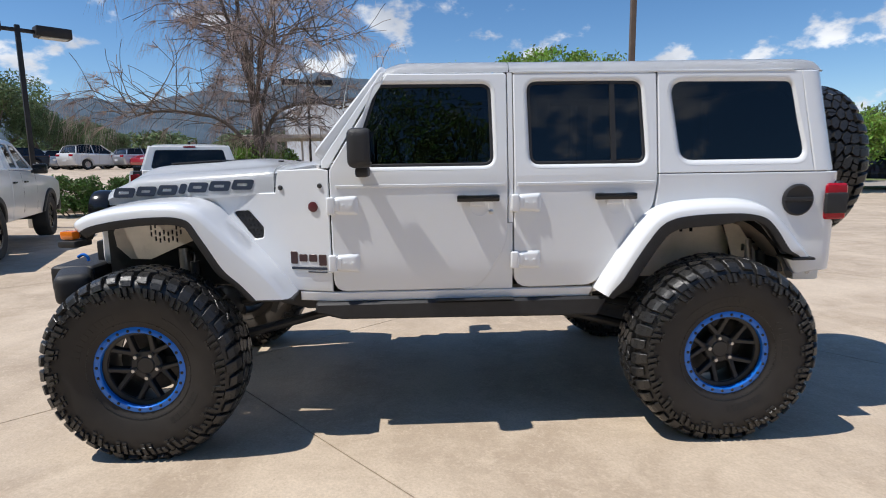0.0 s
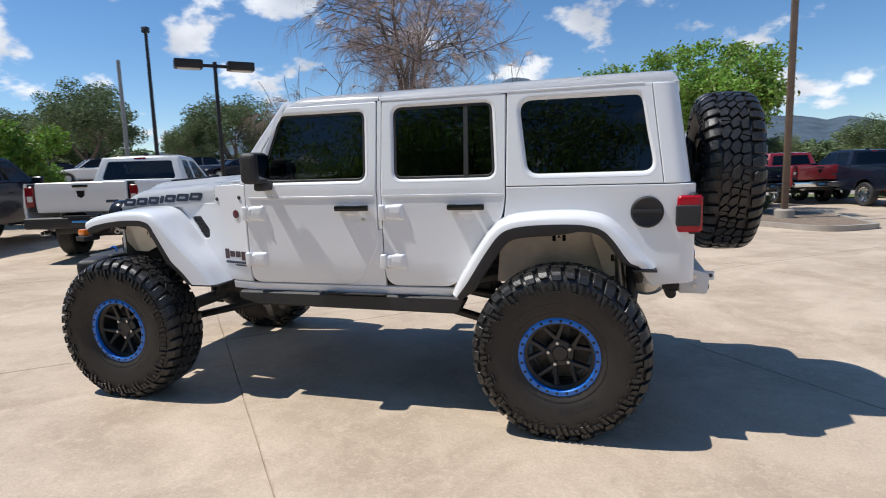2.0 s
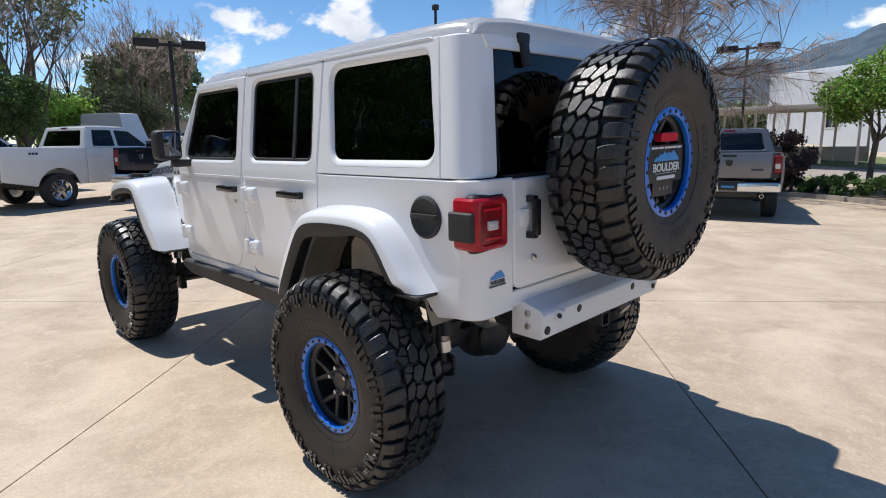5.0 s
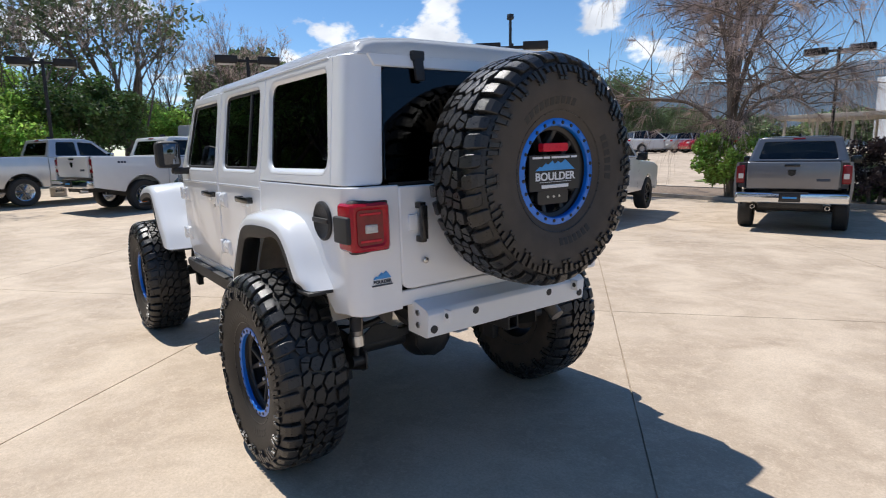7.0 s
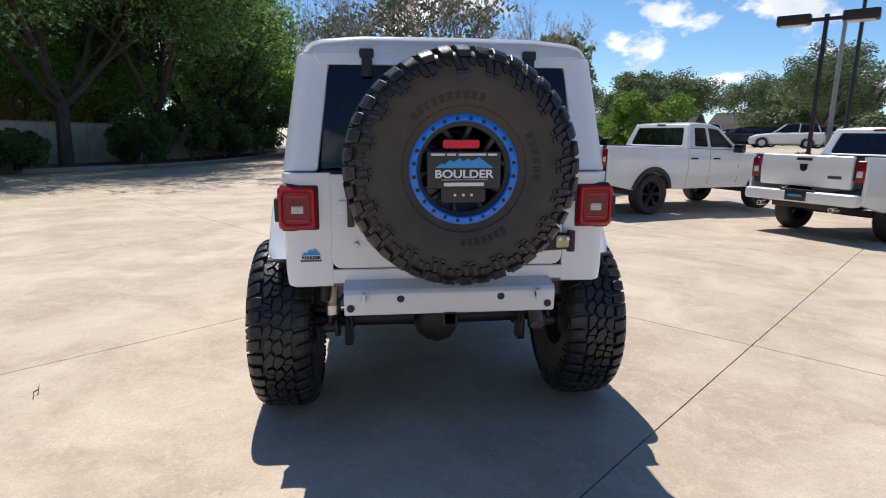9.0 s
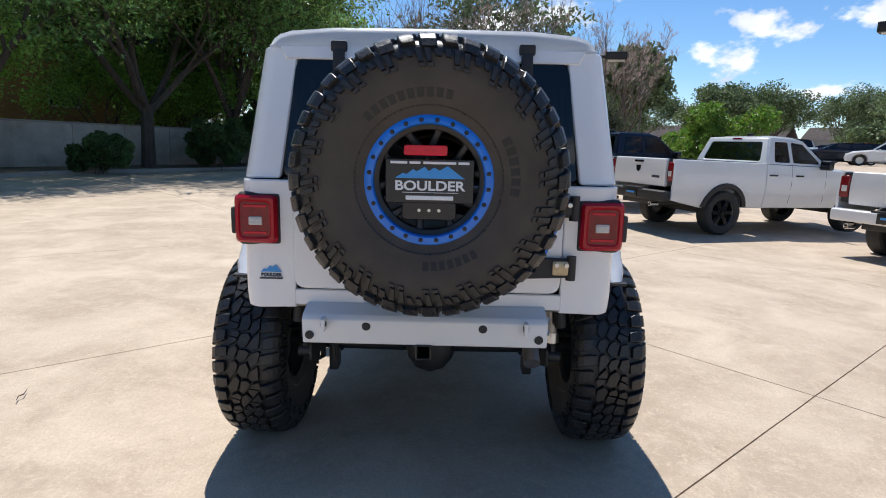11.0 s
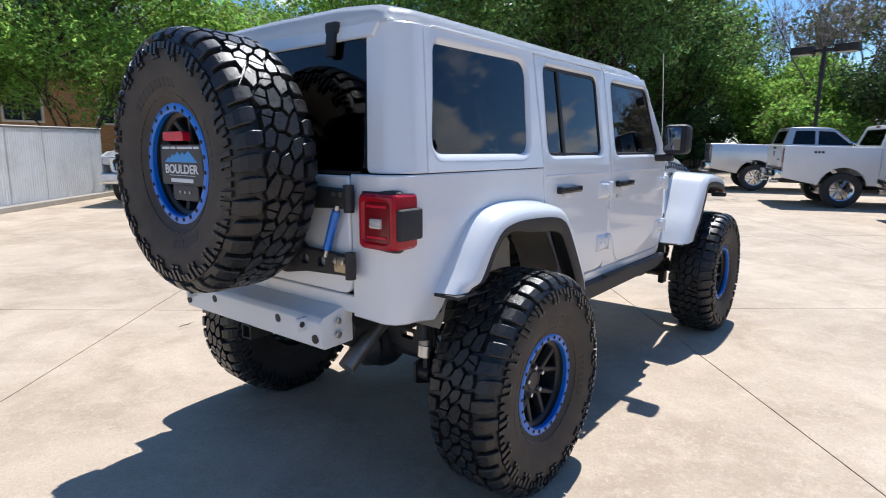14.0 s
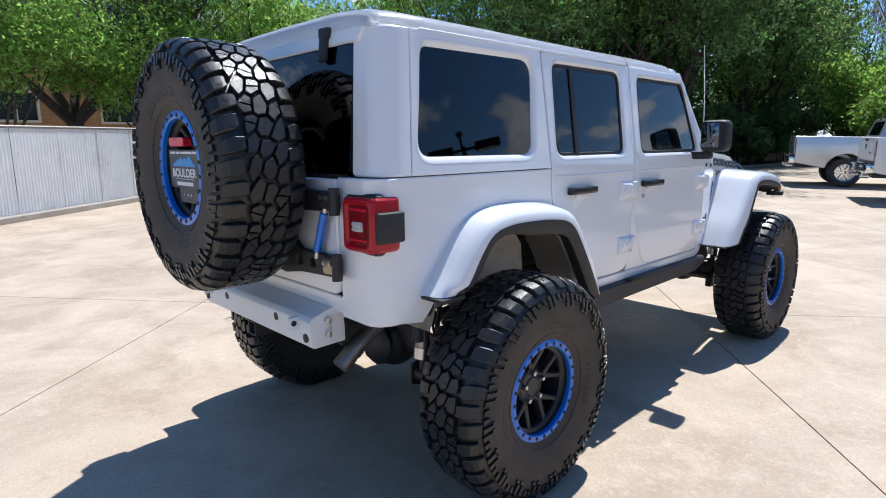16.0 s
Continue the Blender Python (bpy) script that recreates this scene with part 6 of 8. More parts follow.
        if badge:
            for k in range(3):
                part("badge_block", box((0.055, 0.006, 0.05), (-0.62 + 0.075 * k, s * (side_y(1.27) + 0.003), 1.27), 0.002), DECAL, t)
    # tailgate, bed, cab back, roof, hood, glass
    gate = part("tailgate", slab(rounded([(-0.77, 0.90), (0.77, 0.90), (0.77, 1.425), (-0.77, 1.425)], 0.03, 3), [], 0.06, 0.014, lambda u, w, v: Vector((-1.215 - w - 0.02 * math.sin(max(0, v - 0.9) * 6), u, v)), [(2, 1.0), (2, 1.1), (2, 1.2), (2, 1.3)]), paint, t)
    part("gate_handle", box((0.02, 0.26, 0.045), (-1.295, 0.0, 1.355), 0.008), GLOSSBLACK, gate, "black tailgate handle")
    part("gate_emblem", slab([(0.07, 1.275), (0.06, 1.18), (0.0, 1.145), (-0.06, 1.18), (-0.07, 1.275)], [], 0.012, 0.004, lambda u, w, v: Vector((-1.288 - w, u, v))), GLOSSBLACK if paint not in (BLUEBLACK,) else CHROME, gate, "plain shield-shaped emblem")
    part("gate_badge", box((0.008, 0.22, 0.05), (-1.290, -0.52, 1.08), 0.002), DECAL if paint is not BLUEBLACK else CHROME, gate)
    inner = bmesh.new()
    box((1.92, 1.62, 0.04), (-0.26, 0, 0.92), 0, bm=inner)
    for s in (1, -1):
        box((1.94, 0.12, 0.48), (-0.27, s * 0.86, 1.165), 0, bm=inner)
    box((0.05, 1.70, 0.50), (cab_back - 0.06, 0, 1.16), 0, bm=inner)
    part("bed_liner", inner, PLASTIC, t, "black bed liner")
    back_ = slab(rounded([(-0.93, 0.95), (0.93, 0.95), (0.93, 1.39), (0.77, 1.90), (-0.77, 1.90), (-0.93, 1.39)], 0.03, 2), [rounded([(-0.76, 1.44), (0.76, 1.44), (0.66, 1.82), (-0.66, 1.82)], 0.05, 3)], 0.04, 0.01, lambda u, w, v: Vector((cab_back + 0.03 - w + 0.16 * max(0, v - 1.39) / 0.5, u, v)))
    back_ob = part("cab_back", back_, paint, t)
    part("rear_window", slab(rounded([(-0.78, 1.42), (0.78, 1.42), (0.68, 1.84), (-0.68, 1.84)], 0.05, 3), [], 0.006, 0.001, lambda u, w, v: Vector((cab_back + 0.012 - w + 0.16 * max(0, v - 1.39) / 0.5, u, v))), GLASS, back_ob, "dark rear window")
    part("cab_brake_light", box((0.03, 0.24, 0.035), (cab_back + 0.155, 0, 1.885), 0.006), REDLENS, back_ob, "red cab brake light")
    rows = []
    for x, z, hw in ((cab_back + 0.16, 1.885, 0.75), (cab_back + 0.20, 1.925, 0.755), (cab_back + 0.45, 1.950, 0.76), (1.5, 1.955, 0.76), (1.85, 1.940, 0.755), (2.02, 1.905, 0.74), (2.07, 1.875, 0.73)):
        rows.append([Vector((x, q * hw, z - (0.045 if abs(q) == 1 else 0.012 if abs(q) > 0.9 else 0))) for q in (-1, -0.94, -0.6, 0, 0.6, 0.94, 1)])
    bm = loft(rows)
    bmesh.ops.solidify(bm, geom=bm.faces[:], thickness=0.03)
    part("roof", bm, paint, t)
    part("antenna_fin", box((0.16, 0.05, 0.06), (cab_back + 0.5, 0, 1.975), 0.02), GLOSSBLACK, t)
    part("windshield", slab([(-0.86, 1.36), (0.86, 1.36), (0.70, 1.885), (-0.70, 1.885)], [], 0.008, 0.001, lambda u, w, v: Vector((2.70 - 1.2 * (v - 1.36) + w, u, v))), CLEARGLASS, t, "windshield")
    rows = []
    for x, z, hw in ((2.62, 1.34, 0.93), (2.9, 1.33, 0.93), (3.5, 1.30, 0.92), (wb + 0.55, 1.25, 0.90), (wb + 0.85, 1.17, 0.86), (wb + 0.97, 1.05, 0.80)):
        rows.append([Vector((x, q * hw, z - (0.06 if abs(q) == 1 else 0) + (0.03 if abs(q) < 0.5 else 0))) for q in (-1, -0.9, -0.5, -0.42, 0, 0.42, 0.5, 0.9, 1)])
    bm = loft(rows)
    bmesh.ops.solidify(bm, geom=bm.faces[:], thickness=0.03)
    part("hood", bm, paint, t)
    grille = part("grille", slab(rounded([(-0.68, 0.78), (0.68, 0.78), (0.74, 1.08), (-0.74, 1.08)], 0.05, 3), [], 0.05, 0.02, lambda u, w, v: Vector((wb + 0.93 + w, u, v))), GLOSSBLACK, t, "dark front grille")
    for k in range(4):
        part("grille_bar", box((0.02, 1.25, 0.022), (wb + 0.985, 0, 0.83 + 0.07 * k), 0.006), CHROME if service else PLASTIC, grille)
    front = part("front_bumper", box((0.24, 1.96, 0.26), (wb + 0.96, 0, 0.62), 0.06, 3), bumper, t, "front bumper")
    part("bumper_intake", box((0.02, 1.10, 0.11), (wb + 1.085, 0, 0.62), 0.008), PLASTIC, front, "black air intake in the bumper")
    if service:
        frame_ = [(-0.74, 0.76), (0.74, 0.76), (0.80, 1.10), (-0.80, 1.10)]
        part("grille_frame", slab(rounded(frame_, 0.06, 3), [rounded([(-0.66, 0.81), (0.66, 0.81), (0.71, 1.05), (-0.71, 1.05)], 0.05, 3)], 0.04, 0.012, lambda u, w, v: Vector((wb + 0.97 + w, u, v))), CHROME, grille, "bright chrome grille frame")
    bump = box((0.20, 1.90, 0.20), (-1.32, 0, 0.73), 0.05, 3)
    ob = part("rear_bumper", bump, bumper, t, "rear bumper")
    part("bumper_step", box((0.14, 0.60, 0.03), (-1.34, 0, 0.835), 0.008), PLASTIC, ob)
    part("plate_panel", box((0.02, 0.36, 0.16), (-1.425, 0, 0.74), 0.006), PLATEBLACK, ob, "dark dealer plate")
    part("plate_bar", box((0.006, 0.24, 0.035), (-1.437, 0, 0.745), 0.002), PLATEBLUE, ob, "plain blue bar on the plate")
    for s in (1, -1):
        part("exhaust_tip", shifted(lathe([(0.042, -0.09), (0.045, 0.09), (0.036, 0.09), (0.034, -0.09)], 14, "X", closed=True), pose(-1.36, s * 0.62, 0.56)), CHROME, ob, "bright exhaust tip")
    under = bmesh.new()
    box((5.2, 1.1, 0.16), (1.4, 0, 0.60), 0.02, bm=under)
    box((0.12, 1.70, 0.12), (0, 0, 0.42), 0.02, bm=under)
    box((0.12, 1.70, 0.12), (wb, 0, 0.42), 0.02, bm=under)
    box((1.75, 1.78, 0.02), (1.65, 0, 0.66), 0, bm=under)
    box((1.2, 1.5, 0.35), (wb + 0.1, 0, 0.90), 0, bm=under)
    part("chassis", under, CASTIRON, t, "dark chassis")
    for s in (1, -1):
        part("seat", box((0.45, 0.5, 0.75), (1.60, s * 0.40, 1.20), 0.1, 3), SEATCLOTH, t)
    part("dashboard", box((0.4, 1.7, 0.25), (2.35, 0, 1.28), 0.06), CABIN, t)
    if service:
        rack = bmesh.new()
        for s in (1, -1):
            box((2.0, 0.28, 0.55), (-0.25, s * 0.86, 1.62), 0.02, bm=rack)
        part("service_box", rack, TRUCK_WHITE, t, "white side tool boxes on the bed")
        ladder = bmesh.new()
        for y in (-0.55, -0.15):
            tube([(-0.35, y, 0.95), (0.62, y, 2.52)], 0.028, 6, ladder)
        for k in range(6):
            tube([(-0.18 + 0.15 * k, -0.55, 1.23 + 0.243 * k), (-0.18 + 0.15 * k, -0.15, 1.23 + 0.243 * k)], 0.022, 6, ladder)
        part("ladder", ladder, STEEL, t, "aluminium ladder")
    return t


def at_axle(x, y, heading):
    """The pose of a vehicle from its rear axle's middle on the ground and its heading in degrees."""
    return pose(x, y, ground_z(x, y), 0, 0, heading)


pickup("white pickup with black wheel flares and black wheels", TRUCK_WHITE, WHEEL_BLACK, PLASTIC, True, False, at_axle(9.04, -5.07, -70))
pickup("white crew-cab pickup with white bumper and black wheels", TRUCK_WHITE, WHEEL_BLACK, TRUCK_WHITE, False, True, at_axle(6.10, -8.05, -70))
pickup("blue-black crew-cab pickup with chrome bumper", BLUEBLACK, WHEEL_BRIGHT, CHROME, False, True, at_axle(12.30, -3.27, -70))
pickup("white crew-cab pickup with chrome bumper and bright wheels", TRUCK_WHITE, WHEEL_BRIGHT, CHROME, False, True, at_axle(15.05, -0.60, -70), badge=True)
pickup("silver crew-cab pickup with chrome bumper and bright wheels", SILVER, WHEEL_BRIGHT, CHROME, False, True, at_axle(18.6, 1.92, -70))
pickup("granite grey crew-cab pickup with chrome bumper", GREYPAINT, WHEEL_BRIGHT, CHROME, False, True, at_axle(2.65, -11.40, -70))
truck_w = pickup("white service pickup with tool boxes and chrome front", TRUCK_WHITE, WHEEL_BLACK, CHROME, True, True, at_axle(7.15, 14.65, -135), service=True)
pickup("deep red pickup parked across the lot", REDPAINT, WHEEL_BRIGHT, CHROME, False, True, at_axle(-7.4, -21.5, -78))
truck_k = pickup("black pickup parked across the lot", BLUEBLACK, WHEEL_BRIGHT, PLASTIC, False, True, at_axle(-9.6, -19.4, -72))
copy_thing(truck_k, at_axle(-13.6, -20.2, -70))
copy_thing(truck_k, at_axle(-22.5, -23.0, -66))


# ---- ordinary cars ----
def car(label, paint, tall=0.0, hatch_open=False, m=None, van=False):
    t = thing("car", label, "car", m, "parked cars")
    wb = 2.7
    roof = 1.42 + tall
    # body: half profile lofted across the width
    rear = [(-0.95, 0.62), (-0.98, 0.85), (-0.90, 0.98 + 0.5 * tall), (-0.60, 1.00 + 0.4 * tall)]
    if hatch_open:
        rear = [(-0.95, 0.58), (-0.98, 0.76), (-0.93, 0.82), (-0.87, 0.80), (-0.85, 0.62), (-0.10, 0.62), (-0.08, 1.00)]
    top = [*rear, (2.05, 0.98 + 0.2 * tall), (3.10, 0.86 + 0.15 * tall), (3.48, 0.72), (3.55, 0.45), (3.45, 0.26)]
    outline = [*top, *arch_points(wb, 0.34, 0.385, 0.26)[::-1], *arch_points(0.0, 0.34, 0.385, 0.26)[::-1], (-0.85, 0.30)]
    for s in (1, -1):
        bm = slab(dense(rounded(outline, 0.0), 0.3), [], 0.90, 0.09, lambda u, w, v: Vector((u, s * (w * (1 - 0.06 * smoothstep(2.6, 3.6, u) - 0.05 * smoothstep(-0.3, -1.0, u))), v)))
        part("body_side", bm, paint, t)
    glass_h = [(-0.72, 1.00 + 0.4 * tall), (2.02, 0.99 + 0.2 * tall), (1.25, roof - 0.05), (0.9, roof), (-0.25, roof - 0.02), (-0.55, roof - 0.12)] if not van else [(-0.90, 1.0), (2.5, 1.0), (1.9, roof - 0.05), (1.6, roof), (-0.8, roof), (-0.9, roof - 0.1)]
    if hatch_open:
        glass_h = [(-0.08, 1.00), *glass_h[1:4], (-0.05, roof - 0.005)]
    cabin = slab(dense(rounded(glass_h, 0.05, 2), 0.3), [], 1.0, 0.02, lambda u, w, v: Vector((u, (w - 0.5) * (1.60 - 0.45 * (v - 1.0) / max(0.3, roof - 1.0)), v)))
    part("greenhouse", cabin, paint if van else GLOSSBLACK, t, "dark glasshouse")
    roof_rows = []
    for x, z in ((1.28, roof - 0.045), (1.0, roof + 0.0), (0.3, roof + 0.02), (-0.25, roof + 0.0), (-0.55, roof - 0.10)) if not van else ((1.9, roof - 0.05), (1.5, roof + 0.01), (-0.9, roof)):
        roof_rows.append([Vector((x, q * 0.60, z - 0.02 * q * q)) for q in (-1, -0.5, 0, 0.5, 1)])
    bm = loft(roof_rows)
    bmesh.ops.solidify(bm, geom=bm.faces[:], thickness=0.03)
    part("roof", bm, paint, t)
    for s in (1, -1):
        for (x0, z0), (x1, z1) in (((2.02, 0.99 + 0.2 * tall), (1.27, roof - 0.04)), ((0.55, 1.0 + 0.3 * tall), (0.50, roof - 0.02)), ((-0.70, 1.0 + 0.4 * tall), (-0.52, roof - 0.11))):
            if not van:
                part("roof_pillar", tube([(x0, s * 0.80, z0), (x1, s * 0.60, z1)], 0.035, 6), paint, t)
        part("tail_lamp", box((0.08, 0.20 if hatch_open else 0.34, 0.14), (-0.95, s * (0.76 if hatch_open else 0.62), 0.88 + 0.3 * tall), 0.03), REDLENS, t, "red tail lamp")
        part("headlamp", box((0.25, 0.32, 0.12), (3.38, s * 0.60, 0.70), 0.03), CLEARLENS, t, "clear headlamp")
        part("door_mirror", box((0.10, 0.18, 0.12), (1.75, s * 0.97, 1.02), 0.03), paint, t)
        for cx in (0, wb):
            rim = child("wheel", WHEEL_CAR[1], t, pose(cx, s * 0.79, 0.335, 0, 0, 0 if s > 0 else 180), "bright wheel")
            child("tyre", WHEEL_CAR[0], rim)
    part("number_plate", box((0.01, 0.32, 0.12), (-0.985, 0, 0.60), 0.003), PLATEWHITE, t, "plain pale plate")
    part("underbody", box((3.9, 1.5, 0.12), (1.3, 0, 0.26), 0.02), CASTIRON, t)
    if hatch_open:
        rows = []
        for x, z, hw in ((-0.42, roof - 0.03, 0.56), (-0.66, roof + 0.13, 0.60), (-0.88, roof + 0.26, 0.63), (-1.02, roof + 0.31, 0.65), (-1.12, roof + 0.28, 0.665), (-1.18, roof + 0.17, 0.68), (-1.20, roof + 0.02, 0.68), (-1.17, roof - 0.13, 0.64)):
            rows.append([Vector((x + 0.05 * q * q, q * hw, z - 0.04 * q * q)) for q in (-1, -0.92, -0.6, -0.2, 0.2, 0.6, 0.92, 1)])
        bm = loft(rows)
        bmesh.ops.solidify(bm, geom=bm.faces[:], thickness=0.05)
        lid = part("open_hatch", bm, paint, t, "raised black hatch lid")
        part("hatch_lamp", box((0.02, 0.42, 0.045), (-1.212, 0, roof + 0.10), 0.008), REDLENS, lid, "red high brake light")
        for s in (1, -1):
            quarter = [(-0.95, 0.60), (-0.10, 0.60), (-0.10, roof - 0.03), (-0.42, roof - 0.05), (-0.70, 1.08), (-0.93, 0.98)]
            part("rear_quarter", slab(dense(rounded(quarter, 0.03, 2), 0.2), [], 0.16, 0.03, lambda u, w, v: Vector((u, s * (0.84 - 0.38 * max(0.0, v - 0.98) - 0.16 + w), v)), [(2, 0.98), (2, 1.15)]), paint, t)
            part("gas_strut", tube([(-0.62, s * 0.58, 1.10), (-0.90, s * 0.60, roof + 0.20)], 0.012, 6), STEEL, lid)
            part("bumper_reflector", box((0.03, 0.10, 0.16), (-0.975, s * 0.80, 0.52), 0.01), REDLENS, t)
        part("roof_rear", box((0.40, 1.16, 0.05), (-0.24, 0, roof - 0.03), 0.02), paint, t)
        part("bumper_trim", box((0.03, 1.50, 0.035), (-0.985, 0, 0.37), 0.01), CHROME, t, "bright trim along the rear bumper")
    return t


hatch = car("black hatchback with its tailgate raised beside the wall", BLUEBLACK, 0.0, True, at_axle(6.98, 10.88, 40))
hatch.scale = (0.93, 0.93, 0.93)

pickup("dark blue crew-cab pickup parked beyond the island", BLUEBLACK, WHEEL_BRIGHT, CHROME, False, True, at_axle(-4.9, -20.0, -50))

# cut brush heaped in the bed of the service pickup
rng_ = random.Random(3)
brush = thing("brush_pile", "reddish brown cut brush heaped on the truck bed", "brush pile", truck_w.matrix_world @ pose(-0.30, 0, 0.95), kind="stuff")
bm_ = bmesh.new()
for k_ in range(160):
    p_ = Vector((rng_.uniform(-0.75, 0.75), rng_.uniform(-0.62, 0.62), rng_.uniform(0.0, 0.75)))
    d_ = Vector((rng_.uniform(-1, 1), rng_.uniform(-1, 1), rng_.uniform(-0.1, 0.8))).normalized() * rng_.uniform(0.2, 0.5)
    tube([p_, p_ + d_ * 0.5 + Vector((0, 0, 0.05)), p_ + d_], [0.018, 0.014, 0.006], 4, bm_, caps=False)
part("cut_branches", bm_, material("cut_red_brush", (0.20, 0.09, 0.06), 0.9, island=0.4), brush)


# ---- plants ----
BARK = material("grey_brown_bark", (0.16, 0.125, 0.10), 0.9, bump=0.8, bump_scale=30, vary=0.35, vary_scale=8, stretch=(1, 1, 0.25))
DARKBARK = material("dark_elm_bark", (0.075, 0.058, 0.046), 0.9, bump=0.8, bump_scale=30, vary=0.35, vary_scale=8, stretch=(1, 1, 0.25))
TWIG = material("dry_reddish_twigs", (0.50, 0.39, 0.34), 0.9, vary=0.3, vary_scale=4, island=0.2)
LEAF_MAPLE = material("bright_maple_leaf", (0.235, 0.365, 0.065), 0.5, island=0.55, vary=0.15, vary_scale=0.8, translucent=0.35)
LEAF_DARK = material("shaded_elm_leaf", (0.195, 0.305, 0.086), 0.38, island=0.7, vary=0.3, vary_scale=0.35, translucent=0.50)
# Brighter copy of the elm leaf: sunlight on lit trees put into colour.
LEAF_SUNLIT = material("sunlit_elm_leaf", (0.29, 0.45, 0.095), 0.42, island=0.5, vary=0.25, vary_scale=0.5, translucent=0.65)
LEAF_THICKET = material("deep_green_thicket_leaf", (0.085, 0.140, 0.040), 0.55, island=0.6, vary=0.35, vary_scale=0.6, translucent=0.35)
# Muted green: haze over the far trees is put into the leaf colour.
LEAF_FAR = material("cottonwood_leaf", (0.15, 0.20, 0.085), 0.6, island=0.5, vary=0.25, vary_scale=0.15, translucent=0.25)
LEAF_SAGE = material("grey_green_leaf", (0.13, 0.15, 0.075), 0.7, island=0.5, vary=0.3, vary_scale=0.5, translucent=0.2)
LEAF_LIME = material("lime_green_leaf", (0.16, 0.27, 0.035), 0.5, island=0.5, vary=0.2, vary_scale=0.8, translucent=0.35)
LEAF_PLUM = material("plum_leaf", (0.05, 0.028, 0.028), 0.5, island=0.6, vary=0.25, vary_scale=2, translucent=0.2)
HEDGE_LEAF = material("hedge_leaf", (0.090, 0.165, 0.036), 0.5, island=0.5, vary=0.25, vary_scale=2, translucent=0.2)
GRASSY = material("dry_green_grass", (0.13, 0.16, 0.05), 0.9, vary=0.35, vary_scale=1.2, stain=0.6, stain_scale=0.7, dark=(0.24, 0.20, 0.11))
MULCH = material("stony_mulch_bed", (0.22, 0.165, 0.12), 0.95, bump=1.0, bump_scale=22, vary=0.35, vary_scale=9, stain=0.5, stain_scale=2.5, dark=(0.11, 0.085, 0.065))


def grow(rng, start, way, length, radius, depth, bars, tips, spread=0.6, droop=0.0, shrink=0.68, kids=3, lift=0.15):
    """Branches with a few bends each; bars collects (points, radii), tips the ends."""
    pts, radii, p, d = [start.copy()], [radius], start.copy(), way.normalized()
    n = 4
    for k in range(n):
        d = (d + Vector((rng.uniform(-0.22, 0.22), rng.uniform(-0.22, 0.22), rng.uniform(-0.1, 0.14) + lift * 0.3 - droop * (k + 1) / n))).normalized()
        p = p + d * length / n
        pts.append(p.copy())
        radii.append(radius * (1 - 0.45 * (k + 1) / n))
    bars.append((pts, radii, depth))
    if depth == 0:
        tips.append((p, d))
        return
    for j in range(kids):
        a = rng.uniform(0, 2 * math.pi)
        side = d.orthogonal().normalized()
        side = Matrix.Rotation(a, 3, d) @ side
        at = pts[-1] if j == 0 else pts[rng.choice((2, 3, 4))]
        grow(rng, at, d * (1 - spread * 0.5) + side * spread + Vector((0, 0, lift)), length * shrink * rng.uniform(0.8, 1.15), radii[-1] * rng.uniform(0.62, 0.85), depth - 1, bars, tips, spread, droop, shrink, kids, lift)


def wood(bars, sides=6, least=0.0):
    bm = bmesh.new()
    for pts, radii, depth in bars:
        tube(pts, [max(least, r) for r in radii], sides if depth > 0 else 3, bm, caps=False)
    return bm


def leaf_mesh(name, centres, radii, count, size, seed, mat, squash=0.8, tuft=1):
    """Many small folded leaves scattered in uneven clumps."""
    r = np.random.RandomState(seed)
    centres, radii = np.array([tuple(c) for c in centres]), np.array(radii)
    count = count // tuft
    pick = r.choice(len(centres), count, p=radii ** 2 / (radii ** 2).sum())
    v = r.normal(size=(count, 3))
    v /= np.linalg.norm(v, axis=1)[:, None]
    far = r.rand(count) ** 0.45
    at = centres[pick] + v * (radii[pick] * far)[:, None] * np.array((1, 1, squash))
    if tuft > 1:
        # sprays of leaves round each twig end
        at = np.repeat(at, tuft, 0)
        count = len(at)
        at = at + r.normal(size=(count, 3)) * size * np.array((2.3, 2.3, 1.5))
    a = r.normal(size=(count, 3))
    a /= np.linalg.norm(a, axis=1)[:, None]
    b = np.cross(a, r.normal(size=(count, 3)))
    b /= np.linalg.norm(b, axis=1)[:, None]
    s = size * (0.6 + 0.8 * r.rand(count))[:, None]
    n = np.cross(a, b)
    verts = np.stack([at - a * s, at + b * s * 0.45 + n * s * 0.18, at + a * s, at - b * s * 0.45 + n * s * 0.18], 1).reshape(-1, 3)
    idx = np.arange(count)[:, None] * 4
    faces = np.concatenate([idx + (0, 1, 2), idx + (0, 2, 3)], 1).reshape(-1, 3)
    me = bpy.data.meshes.new(name)
    me.from_pydata(verts.tolist(), [], faces.tolist())
    me.materials.append(mat)
    return me


